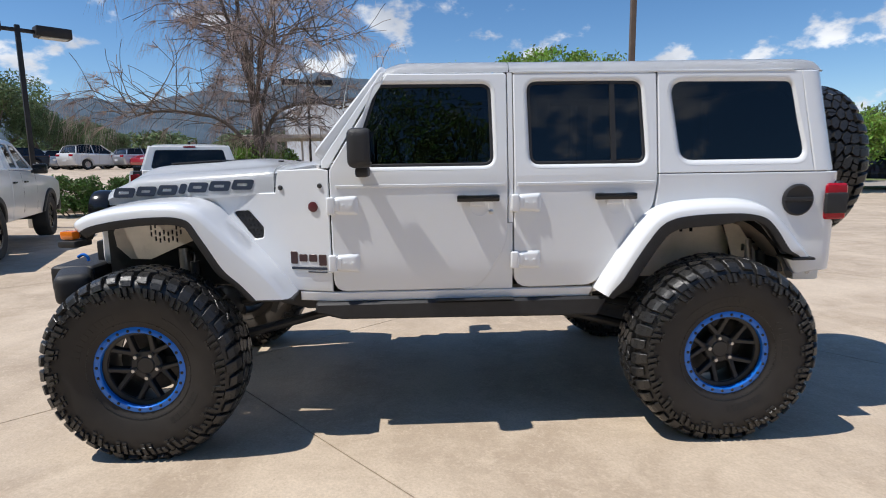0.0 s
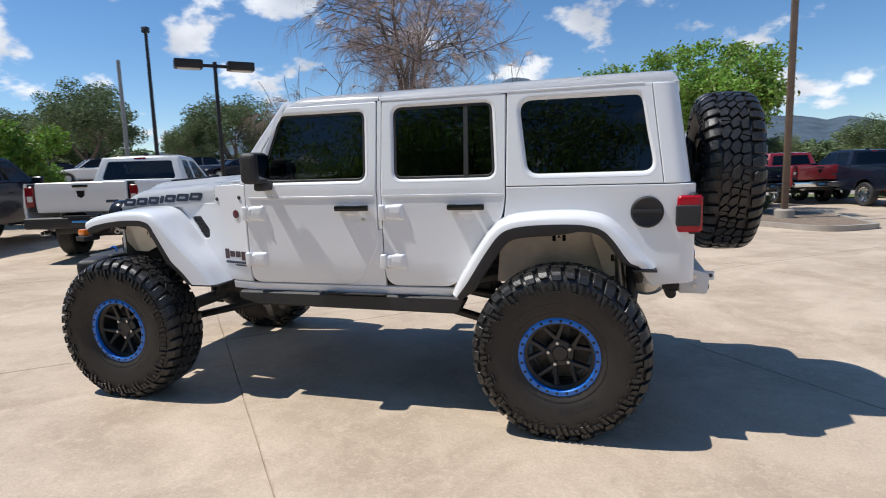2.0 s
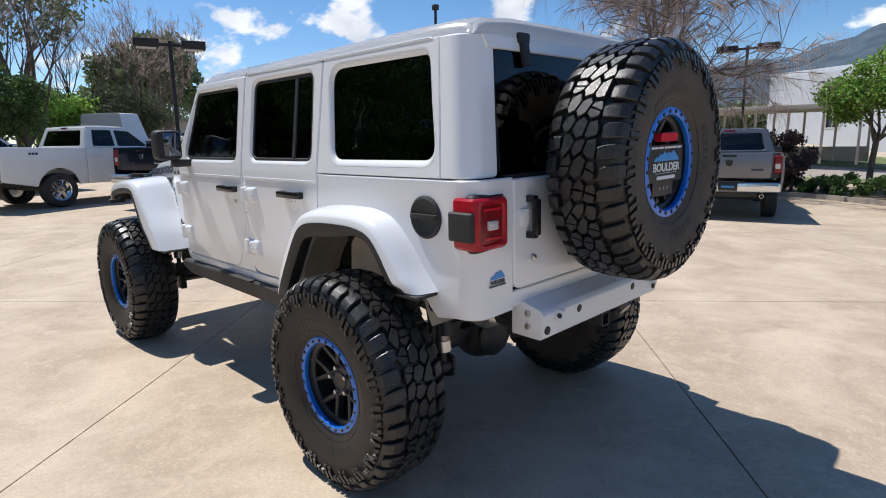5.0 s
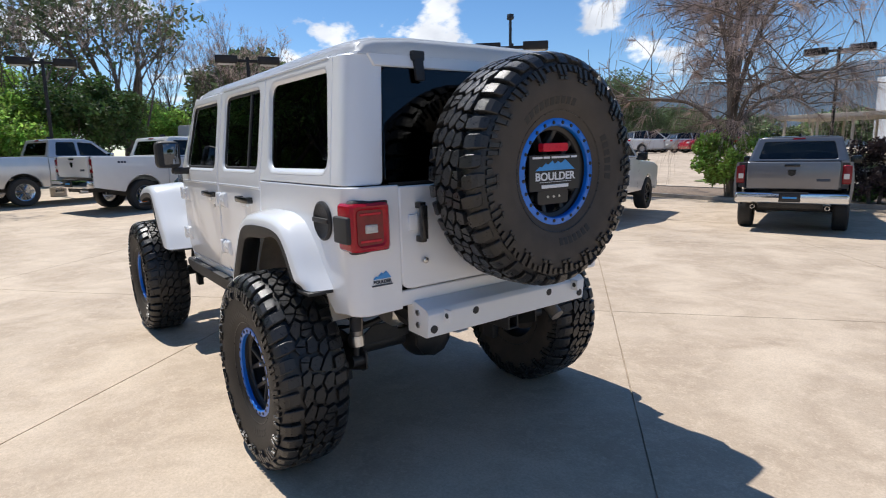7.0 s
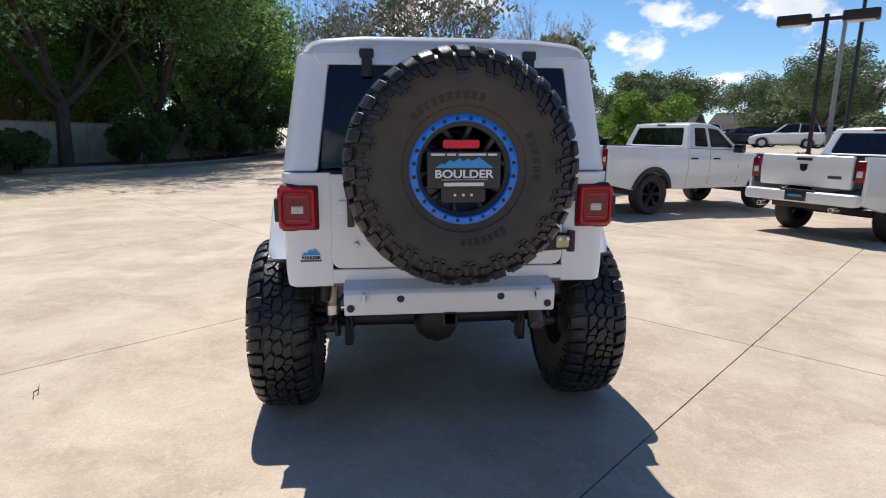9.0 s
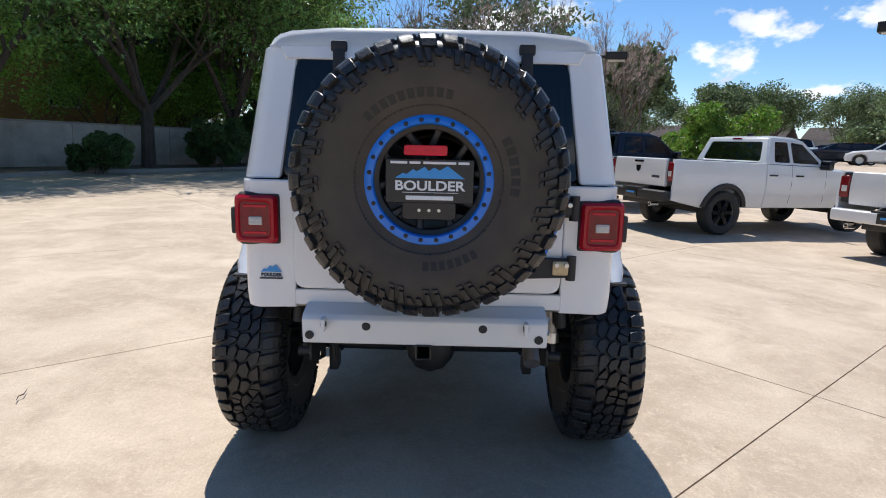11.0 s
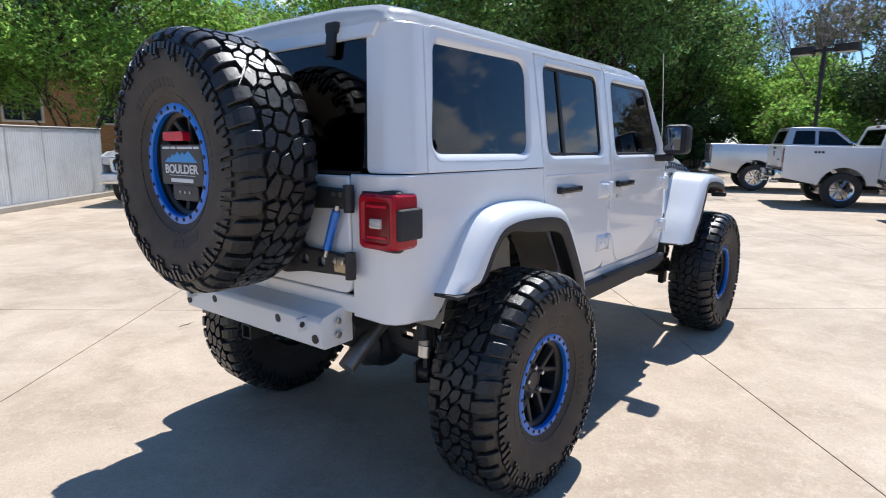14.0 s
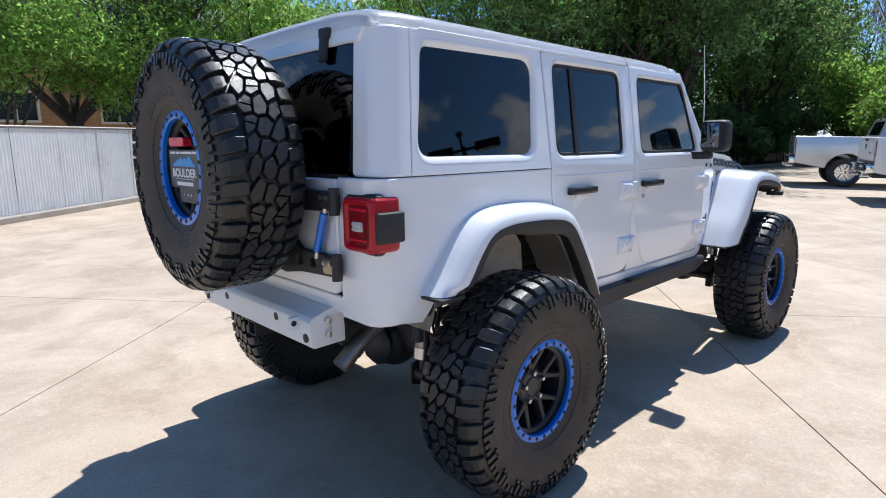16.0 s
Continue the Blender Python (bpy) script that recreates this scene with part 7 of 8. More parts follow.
def tree(x, y, height, crown, seed, leaf, leaves, size, label, trunk=0.16, first=0.32, category="tree", group="", squash=0.8, kids=3, depth=3):
    rng = random.Random(seed)
    z = ground_z(x, y)
    t = thing("tree", label, category, pose(x, y, z), group)
    bars, tips = [], []
    top = Vector((rng.uniform(-0.1, 0.1), rng.uniform(-0.1, 0.1), height * first))
    bars.append(([Vector((0, 0, -0.1)), Vector((0.01, 0, 0.1)), top * 0.5 + Vector((0.03, 0.02, 0)), top], [trunk * 1.35, trunk * 1.05, trunk * 0.92, trunk * 0.85], 3))
    for j in range(5):
        a = 2 * math.pi * j / 5 + rng.uniform(-0.4, 0.4)
        grow(rng, top - Vector((0, 0, rng.uniform(0, 0.15) * height * first)), Vector((math.cos(a), math.sin(a), rng.uniform(0.7, 1.8))), height * (1 - first) * 0.42, trunk * 0.55, depth - 1, bars, tips, 0.55, 0.0, 0.70, kids)
    part("trunk", wood(bars, 8, 0.006), DARKBARK if leaf in (LEAF_DARK, LEAF_SUNLIT) else BARK, t, "grey-brown trunk and limbs")
    centres, radii = [], []
    for p, d in tips:
        k = Vector((p.x, p.y, 0)).length / crown
        q = p.copy()
        if k > 1:
            q.x, q.y = q.x / k, q.y / k
        q.z = min(q.z, height * 0.97)
        centres.append(q)
        radii.append(crown * rng.uniform(0.16, 0.36))
    for j in range(int(len(tips) * 0.7)):
        a, e = rng.uniform(0, 2 * math.pi), rng.uniform(-0.75, 1.0)
        rr = crown * math.sqrt(max(0.0, 1 - e * e)) * rng.uniform(0.55, 1.0)
        centres.append(Vector((rr * math.cos(a), rr * math.sin(a), height * (first + 0.12) + (height * (1 - first) * 0.45) * (1 + e) * 0.95)))
        radii.append(crown * rng.uniform(0.13, 0.30))
    if leaf is LEAF_MAPLE:
        radii = [r * 0.62 for r in radii]
    me = leaf_mesh("crown", centres, radii, leaves, size, seed, leaf, squash, 12 if leaf in (LEAF_DARK, LEAF_SUNLIT, LEAF_MAPLE) else 1)
    child("crown", me, t, None, "leafy crown")
    return t


def bush(x, y, wide, high, seed, leaf, leaves, size, label, long=None, turn=0.0):
    rng = random.Random(seed)
    t = thing("bush", label, "bush", pose(x, y, ground_z(x, y), 0, 0, turn))
    bm = bmesh.new()
    centres, radii = [], []
    for j in range(9):
        a = rng.uniform(0, 6.28)
        end = Vector((math.cos(a) * wide * 0.35 * (long or 1), math.sin(a) * wide * 0.35, high * rng.uniform(0.5, 0.85)))
        tube([(0.3 * end.x, 0.3 * end.y, -0.02), end * 0.5, end], [0.02, 0.014, 0.006], 5, bm, caps=False)
    for j in range(26 if (long or 1) < 2 else 90):
        centres.append(Vector((rng.uniform(-0.5, 0.5) * wide * (long or 1), rng.uniform(-0.5, 0.5) * wide, rng.uniform(0.25, 0.85) * high)))
        radii.append(rng.uniform(0.14, 0.26) * min(wide, high))
    part("stem", bm, BARK, t, "woody stems")
    child("foliage", leaf_mesh("foliage", centres, radii, leaves, size, seed, leaf, 0.9), t, None, "dense small leaves")
    return t


def twig_mesh(name, lines, radius, mat):
    """Thin three-sided twigs along rows of points, thinning to their ends."""
    p = np.array(lines)
    n, k = p.shape[:2]
    way = np.gradient(p, axis=1)
    way /= np.linalg.norm(way, axis=2)[:, :, None] + 1e-9
    a = np.cross(way, np.array((0.31, 0.62, 0.72)))
    a /= np.linalg.norm(a, axis=2)[:, :, None] + 1e-9
    b = np.cross(way, a)
    thin = (radius * np.linspace(1.0, 0.35, k))[None, :, None]
    ring = np.stack([p + thin * (math.cos(2.0944 * q) * a + math.sin(2.0944 * q) * b) for q in range(3)], 2)
    faces = []
    base = np.arange(n)[:, None] * (3 * k)
    for i in range(k - 1):
        for q in range(3):
            r = (q + 1) % 3
            faces.append(np.concatenate([base + 3 * i + q, base + 3 * i + r, base + 3 * i + 3 + r, base + 3 * i + 3 + q], 1))
    me = bpy.data.meshes.new(name)
    me.from_pydata(ring.reshape(-1, 3).tolist(), [], np.concatenate(faces).tolist())
    me.materials.append(mat)
    return me


def bare_tree(x, y, height, seed, label, weeping=True, reach=1.0, twigs=2600, trunk=0.16):
    rng = random.Random(seed)
    t = thing("bare_tree", label, "tree", pose(x, y, ground_z(x, y)))
    bars, tips = [], []
    lean = Vector((0.15, 0.1, height * (0.20 if weeping else 0.16)))
    bars.append(([Vector((0, 0, -0.1)), Vector((0.02, 0, 0.3)), lean * 0.6, lean], [trunk * 1.35, trunk * 1.1, trunk, trunk * 0.95], 3))
    limbs = 10 if weeping else 6
    for j in range(limbs):
        a = 2 * math.pi * j / limbs + rng.uniform(-0.3, 0.3)
        out = Vector((math.cos(a), math.sin(a), 0))
        if weeping:
            # arching limbs: up first, then out and a little down
            up = rng.uniform(0.08, 0.30) if j % 3 == 1 else rng.uniform(0.45, 0.80) if j % 2 else rng.uniform(0.75, 1.0)
            far = height * reach * (0.56 - 0.50 * (up - 0.35)) * rng.uniform(0.85, 1.1)
            top = height * (0.30 + 0.62 * up)
            pts = curve_through([lean, lean + out * far * 0.12 + Vector((0, 0, (top - lean.z) * 0.45)), lean + out * far * 0.42 + Vector((rng.uniform(-0.3, 0.3), rng.uniform(-0.3, 0.3), (top - lean.z) * 0.9)), lean + out * far * 0.78 + Vector((0, 0, top - lean.z)), lean + out * far * 1.05 + Vector((0, 0, (top - lean.z) * 0.86))], 4)
            bars.append((pts, [trunk * 0.62 * (1 - 0.86 * k / (len(pts) - 1)) for k in range(len(pts))], 3))
            for k in range(4, len(pts)):
                for _ in range(2):
                    side = Vector((rng.uniform(-1, 1), rng.uniform(-1, 1), rng.uniform(-0.1, 0.9)))
                    grow(rng, pts[k], side + out * 0.5, height * rng.uniform(0.12, 0.22), trunk * 0.14, 1, bars, tips, 0.6, 0.10, 0.7, 3, 0.06)
        else:
            grow(rng, lean * rng.uniform(0.6, 1.0), out + Vector((0, 0, rng.uniform(1.1, 3.2))), height * 0.34 * reach, trunk * 0.6, 3, bars, tips, 0.42, 0.0, 0.74, 3, 0.30)
    part("trunk", wood(bars, 6, 0.010 if weeping else 0.007), BARK, t, "bare grey-brown trunk and limbs")
    ends = []
    for pts, radii, depth in bars[1:]:
        if depth <= 1 or weeping:
            ends += [(q, (pts[-1] - pts[0]).normalized()) for q in pts[(3 if depth > 1 else 1):]]
    lines = []
    ends = rng.sample(ends, min(len(ends), max(40, twigs // (22 if weeping else 5))))
    for j in range(twigs):
        p, d = rng.choice(ends)
        d = (d + Vector((rng.uniform(-1, 1), rng.uniform(-1, 1), rng.uniform(-0.6, 0.6)))).normalized()
        n = rng.uniform(0.35, 1.25) * (1.05 if weeping else 0.75)
        sag = 0.75 if weeping else -0.05
        q1 = p + d * n * 0.35
        q2 = q1 + (d * 0.55 + Vector((rng.uniform(-0.2, 0.2), rng.uniform(-0.2, 0.2), -sag))) * n * 0.4
        q3 = q2 + (d * 0.22 + Vector((rng.uniform(-0.25, 0.25), rng.uniform(-0.25, 0.25), -1.3 * sag))) * n * 0.45
        lines.append([tuple(p), tuple(q1 * 0.4 + q2 * 0.6), tuple(q3)])
    child("twig_mass", twig_mesh("twig_mass", lines, 0.0052 if weeping else 0.0085, TWIG), t, None, "mass of fine dry hanging twigs" if weeping else "tangle of fine dry twigs")
    return t


# ---- the island with its kerb, planting and small trees ----
def bed(name, outline, label, mat, high=0.10, kerb=0.14):
    pts = dense(rounded(outline, 0.6, 5), 1.2)
    if turned_area(pts) < 0:
        pts = pts[::-1]
    inner = inset(pts, kerb)
    b = bmesh.new()
    lo = [b.verts.new((x, y, ground_z(x, y) - 0.02)) for x, y in pts]
    hi = [b.verts.new((x, y, ground_z(x, y) + high + 0.03)) for x, y in pts]
    hi2 = [b.verts.new((x, y, ground_z(x, y) + high + 0.03)) for x, y in inner]
    lo2 = [b.verts.new((x, y, ground_z(x, y) - 0.02)) for x, y in inner]
    for i in range(len(pts)):
        for p, q in ((lo, hi), (hi, hi2), (hi2, lo2)):
            b.faces.new((p[i - 1], p[i], q[i], q[i - 1]))
    tagged(finish(name + "_kerb", b, KERB), "pale concrete kerb round " + label, "kerb", kind="structure")
    b = bmesh.new()
    b.faces.new([b.verts.new((x, y, ground_z(x, y) + high)) for x, y in inner])
    bmesh.ops.triangulate(b, faces=b.faces)
    tagged(finish(name, b, mat), label, "planting bed", kind="structure")


bed("planting_bed", [(-6.4, -11.6), (-5.0, -10.6), (-2.9, -13.6), (2.4, -16.9), (9.5, -16.6), (14.5, -14.6), (16.0, -17.5), (9.0, -21.0), (2.4, -20.6), (-1.2, -17.7), (-4.2, -17.4), (-6.4, -14.5)], "stony mulch island in the lot", MULCH)
bed("wall_bed", [(11.0, 13.9), (17.3, 13.9), (31.0, 6.9), (46.0, -1.5), (60.0, 8.0), (40.0, 24.0), (22.0, 22.0), (9.5, 22.0)], "leaf-strewn bed below the wall", MULCH)
tree(1.15, -18.6, 4.0, 1.45, 3, LEAF_MAPLE, 18000, 0.068, "small green maple on the island", 0.09, 0.40, group="young trees")
tree(-3.1, -16.1, 5.0, 2.7, 8, LEAF_MAPLE, 30000, 0.070, "broad green maple on the island", 0.12, 0.38, group="young trees")
tree(-0.4, -23.0, 5.6, 2.0, 11, LEAF_MAPLE, 16000, 0.08, "green maple behind the island", 0.11, 0.34, group="young trees")
tree(-18.6, -22.8, 3.7, 2.5, 14, LEAF_MAPLE, 6000, 0.12, "low round green tree across the lot", 0.09, 0.16, group="young trees")
bare_tree(7.1, -17.6, 9.0, 5, "large bare weeping tree with dry twigs", True, 0.62, 9500, 0.17)
bush(6.9, -17.1, 1.5, 2.5, 21, LEAF_MAPLE, 6000, 0.08, "green shoots at the foot of the bare tree")
bush(3.0, -17.4, 1.3, 2.1, 22, LEAF_PLUM, 4500, 0.055, "dark plum-leaved shrub on the island")
for x_, y_, s_ in ((0.1, -16.7, 23), (-1.1, -15.8, 24), (1.8, -17.2, 25), (-2.5, -15.6, 26), (3.6, -18.0, 27)):
    bush(x_, y_, 1.15, 0.80, s_, HEDGE_LEAF, 4200, 0.045, "low clipped green shrub on the island", 1.45)
bush(-4.4, -15.4, 0.9, 0.7, 28, LEAF_SAGE, 1500, 0.05, "dry grey shrub below the lamp post")
bush(11.8, -14.6, 1.3, 1.35, 29, HEDGE_LEAF, 16000, 0.055, "long clipped hedge at the lot's edge", 4.2, 25.0)
bush(17.5, -9.6, 2.5, 3.3, 30, LEAF_LIME, 14000, 0.08, "lime green wild shrub behind the pickups", 1.2)
# lime leaves put the sunlight on this low foliage into its colour
bush(10.6, 17.3, 2.4, 2.5, 32, LEAF_LIME, 6000, 0.10, "bright yellow-green shrub in front of the wall", 1.3)
bush(20.5, -10.5, 2.2, 2.2, 31, LEAF_LIME, 6000, 0.10, "lime green wild shrub behind the pickups", 1.3)

# ---- the dense row along the wall ----
for x_, y_, h_, c_, s_, k_ in ((22.0, 12.9, 15.0, 9.0, 41, 16000), (15.5, 15.6, 10.5, 5.0, 42, 7000), (8.6, 21.0, 10.5, 4.6, 43, 6500), (27.0, 11.0, 14.0, 7.6, 44, 11000), (3.0, 20.5, 11.5, 4.8, 45, 7500), (33.0, 8.8, 9.5, 4.6, 46, 7000)):
    tree(x_, y_, h_, c_, s_, LEAF_SUNLIT if s_ in (42, 43) else LEAF_DARK, int(k_ * (4.3 if s_ in (41, 44) else 2.2)), 0.092, "tall green elm behind the wall", 0.30, 0.18, group="trees along the wall", depth=3)
for x_, y_, h_, c_, s_ in ((28.5, 16.5, 14.0, 6.5, 141), (35.0, 11.5, 13.0, 6.0, 142)):
    tree(x_, y_, h_, c_, s_, LEAF_DARK, 36000, 0.150, "tall green elm behind the wall", 0.28, 0.15, group="trees along the wall")
for x_, y_, s_, w_, h_ in ((27.5, 9.4, 61, 2.2, 3.4), (31.5, 7.0, 62, 3.2, 3.6), (18.5, 12.9, 65, 1.5, 1.5), (34.5, 4.5, 66, 3.4, 4.2), (24.0, 10.6, 67, 2.0, 2.4), (37.5, 2.0, 68, 3.6, 4.0), (29.5, 8.2, 69, 2.6, 3.0)):
    bush(x_, y_, w_, h_, s_, LEAF_THICKET, 16000, 0.085, "dark green thicket along the wall", 1.3)
for x_, y_, h_, s_, k_ in ((31.0, 0.5, 10.5, 71, 3000), (35.0, -4.0, 12.0, 72, 3000), (39.0, 2.5, 12.0, 73, 4500), (36.0, 4.5, 9.5, 74, 4000), (41.0, -8.0, 9.5, 75, 3500), (37.0, -10.2, 9.5, 76, 5000), (41.0, -13.5, 9.0, 77, 3500)):
    bare_tree(x_, y_, h_, s_, "tall half-dead tree with tangled twigs", False, 1.0, int(k_ * 0.30), 0.15)
for x_, y_, h_, c_, s_, k_ in ((30.5, -1.5, 5.0, 2.6, 81, 9000), (38.5, -5.5, 4.4, 2.6, 82, 6000), (38.0, -9.5, 4.2, 2.6, 83, 7000), (32.5, 2.8, 6.2, 2.8, 84, 10000), (37.0, -1.0, 6.0, 3.0, 85, 8000), (29.5, 1.8, 3.4, 2.0, 86, 7000)):
    tree(x_, y_, h_, c_, s_, LEAF_SAGE if s_ == 83 else LEAF_SUNLIT if s_ in (82, 84, 86) else LEAF_THICKET, int(k_ * 1.8), 0.105, "wild green thicket tree behind the pickups", 0.10, 0.10, group="wild thicket")
tree(43.0, -5.0, 15.0, 4.5, 91, LEAF_FAR, 2600, 0.22, "tall open cottonwood behind the pickups", 0.35, 0.25)
tree(47.0, 0.5, 13.0, 4.5, 93, LEAF_FAR, 2400, 0.22, "tall open cottonwood behind the pickups", 0.35, 0.25)
tree(52.0, -16.0, 10.0, 4.0, 92, LEAF_FAR, 6000, 0.30, "cottonwood beyond the far lot", 0.3, 0.22)

for x_, y_, h_, c_, s_ in ((9.3, 18.2, 6.5, 3.0, 111), (5.0, 18.4, 6.0, 2.6, 112), (0.8, 17.8, 6.0, 2.8, 114), (17.5, 18.2, 6.0, 3.0, 115), (24.5, 16.0, 6.0, 3.0, 116), (28.5, 13.8, 6.0, 3.2, 117)):
    tree(x_, y_, h_, c_, s_, LEAF_SUNLIT, 14000, 0.078, "leafy young elm behind the wall", 0.09, 0.16, group="young elms")

for k_, (x_, y_) in enumerate(((31.0, 16.0), (36.0, 13.5), (41.0, 10.5), (46.0, 7.0), (38.0, 18.0), (46.0, 13.0))):
    tree(x_, y_, 6.5 + k_ % 3, 3.6, 130 + k_, LEAF_DARK, 9000, 0.135, "leafy elm in the thicket behind the wall", 0.14, 0.08, group="thicket elms")

# ---- far trees round the lots ----
far_a = tree(64.0, -30.0, 7.8, 4.4, 101, LEAF_FAR, 16000, 0.17, "distant cottonwood beyond the far lot", 0.35, 0.2, group="distant trees")
far_b = tree(58.0, -50.0, 11.0, 6.0, 102, LEAF_FAR, 18000, 0.17, "distant cottonwood beyond the far lot", 0.35, 0.2, group="distant trees")
far_c = tree(47.0, -62.0, 10.0, 6.0, 103, LEAF_FAR, 16000, 0.17, "distant dark tree beyond the far lot", 0.35, 0.2, group="distant trees")
rng_ = random.Random(17)
for x_, y_, k_ in ((75, -42, 1.0), (84, -28, 0.9), (95, -50, 1.1), (72, -60, 1.0), (88, -14, 0.8), (60, -72, 0.7), (48, -80, 0.6), (36, -78, 0.5), (28, -84, 0.5), (100, -70, 1.2), (110, -30, 1.0), (70, -20, 0.7), (84, -72, 1.1), (22, -92, 0.45), (-26, -62, 0.45), (-36, -58, 0.55), (-46, -52, 0.6), (-30, -46, 0.45), (-55, -40, 1.0), (-18, -74, 0.5), (-60, -20, 1.1), (-62, 5, 1.0), (-50, 28, 1.1), (-30, 42, 1.1), (-8, 48, 1.0), (125, -5, 1.0), (120, -95, 1.2), (55, -95, 0.6), (-12, -64, 0.4), (-13, -50, 0.42), (-19, -46, 0.5), (-25, -42, 0.5), (-31, -38, 0.55), (-24, -33, 0.42), (-9, -56, 0.4), (49.8, -57.7, 0.60), (43.5, -64.2, 0.55), (37.6, -66.6, 0.60)):
    src = rng_.choice((far_a, far_b, far_c))
    m_ = pose(x_, y_, ground_z(x_, y_), 0, 0, rng_.uniform(0, 360))
    o_ = copy_thing(src, m_)
    o_.scale = (k_, k_, k_ * rng_.uniform(0.85, 1.1))

# low growth along the far edge of the lots
edge_bush = tree(70.0, -52.0, 4.6, 4.2, 120, LEAF_FAR, 3000, 0.32, "distant low thicket at the edge of the far lot", 0.12, 0.06, group="distant thicket")
for k_ in range(26):
    a_ = radians(-38 - 3.5 * k_ + rng_.uniform(-0.8, 0.8))
    r_ = 84 + rng_.uniform(-8, 10)
    o_ = copy_thing(edge_bush, pose(2 + r_ * math.cos(a_), r_ * math.sin(a_), ground_z(2 + r_ * math.cos(a_), r_ * math.sin(a_)), 0, 0, rng_.uniform(0, 360)))
    k2_ = rng_.uniform(0.55, 0.95)
    o_.scale = (1.25 * k2_, 1.25 * k2_, k2_)

# ---- lamp posts ----
POST = material("dark_bronze_post", (0.035, 0.028, 0.024), 0.5, metal=0.3, vary=0.2, vary_scale=6)
GALV = material("galvanised_post", (0.30, 0.29, 0.27), 0.5, metal=0.6, vary=0.15, vary_scale=6)
LAMPFACE = material("lamp_lens", (0.55, 0.54, 0.50), 0.3, vary=0.05)


def lamp_post(x, y, high, turn, label, heads=2, post=0.07, mat=None, size=1.0):
    t = thing("lamp_post", label, "lamp post", pose(x, y, ground_z(x, y), 0, 0, turn), "lot lamp posts")
    part("pole", box((post * 1.5, post * 1.5, high), (0, 0, high / 2), 0.008), mat or POST, t)
    part("base", lathe([(0.25, -0.05), (0.25, 0.30), (0.22, 0.34), (0.001, 0.34)], 18), KERB, t, "concrete post footing")
    if heads:
        part("arm", box((0.74 * size, 0.08, 0.09), (0, 0, high - 0.12), 0.01), mat or POST, t)
        for s in (1, -1):
            head = part("lamp_head", box((0.78 * size, 0.40, 0.25), (s * 0.74 * size, 0, high - 0.10), 0.03), mat or POST, t, "boxy dark lamp head")
            part("lamp_lens", box((0.60 * size, 0.32, 0.02), (s * 0.74 * size, 0, high - 0.233), 0.004), LAMPFACE, head)
    return t


lamp_post(11.2, -11.3, 4.95, 45, "dark square lamp post with two boxy heads")
lamp_post(16.6, -4.7, 4.50, 74, "dark square lamp post with two boxy heads", size=0.88)
lamp_post(21.4, 0.6, 4.60, 80, "dark square lamp post with two boxy heads", size=0.88)
lamp_post(6.45, -23.6, 5.4, 12, "dark square lamp post with two boxy heads")
lamp_post(-4.85, -13.6, 8.5, 0, "tall bronze post on the island", 0, 0.10, material("bronze_post", (0.16, 0.11, 0.075), 0.55, metal=0.2, vary=0.15, vary_scale=5))
mast = thing("camera_mast", "tall thin black mast with a small camera head", "mast", pose(26.2, -25.3, ground_z(26.2, -25.3)))
part("pole", tube([(0, 0, 0), (0, 0, 9.0)], [0.13, 0.09], 12), CASTIRON, mast)
part("head", box((0.35, 0.35, 0.35), (0, 0, 9.1), 0.06), CASTIRON, mast)
for x_, y_, h_ in ((33.0, -30.0, 8.5), (-22.0, -36.0, 7.0), (46.0, -58.0, 9.0)):
    p_ = thing("utility_pole", "grey weathered wooden utility pole", "utility pole", pose(x_, y_, ground_z(x_, y_)))
    part("pole", tube([(0, 0, 0), (0, 0, h_)], [0.16, 0.12], 10), GALV, p_)
sl = thing("street_lamp", "slim street lamp with a curved arm", "street lamp", pose(-13.8, -26.5, 0))
part("pole", tube(curve_through([(0, 0, 0), (0, 0, 2.6), (0, 0, 4.5), (0.25, 0.1, 4.95), (1.2, 0.46, 5.05)], 4), 0.042, 8), GALV, sl)
part("lamp_head", box((0.5, 0.20, 0.10), (1.4, 0.54, 5.05), 0.04, turn=(0, 0, 20)), GALV, sl)

# ---- corrugated white fence, concrete wall, mesh fence ----
CORRUGATED = material("white_corrugated_metal", (0.84, 0.85, 0.86), 0.5, vary=0.05, vary_scale=2, stain=0.3, stain_scale=1.5, dark=(0.42, 0.41, 0.38))
WALLCON = material("stained_concrete_wall", (0.50, 0.44, 0.37), 0.9, bump=0.4, bump_scale=40, vary=0.2, vary_scale=1.2, stain=0.6, stain_scale=1.1, dark=(0.27, 0.23, 0.19))
fence = tagged(new("fence"), "white corrugated metal fence along the lot", "fence", kind="structure")
f0, f1 = Vector((-9.0, 4.0, 0)), Vector((4.3, 14.73, 0))
fway = (f1 - f0).normalized()
fnorm = Vector((fway.y, -fway.x, 0))
length_ = (f1 - f0).length
sheets = 15
for k in range(sheets):
    rows_ = []
    a0_, a1_ = length_ * k / sheets, length_ * (k + 1) / sheets - 0.006
    steps_ = 48
    for z_ in (0.04, 1.72):
        rows_.append([f0 + fway * (a0_ + (a1_ - a0_) * i / steps_) + fnorm * (0.009 * math.sin(2 * math.pi * (a0_ + (a1_ - a0_) * i / steps_) / 0.078)) + Vector((0, 0, z_)) for i in range(steps_ + 1)])
    bm_ = loft(rows_)
    bmesh.ops.solidify(bm_, geom=bm_.faces[:], thickness=0.003)
    part("corrugated_sheet", bm_, CORRUGATED, fence, sharp=80)
part("fence_cap", tube([f0 + Vector((0, 0, 1.72)), f1 + Vector((0, 0, 1.72))], 0.03, 6), GALV, fence)
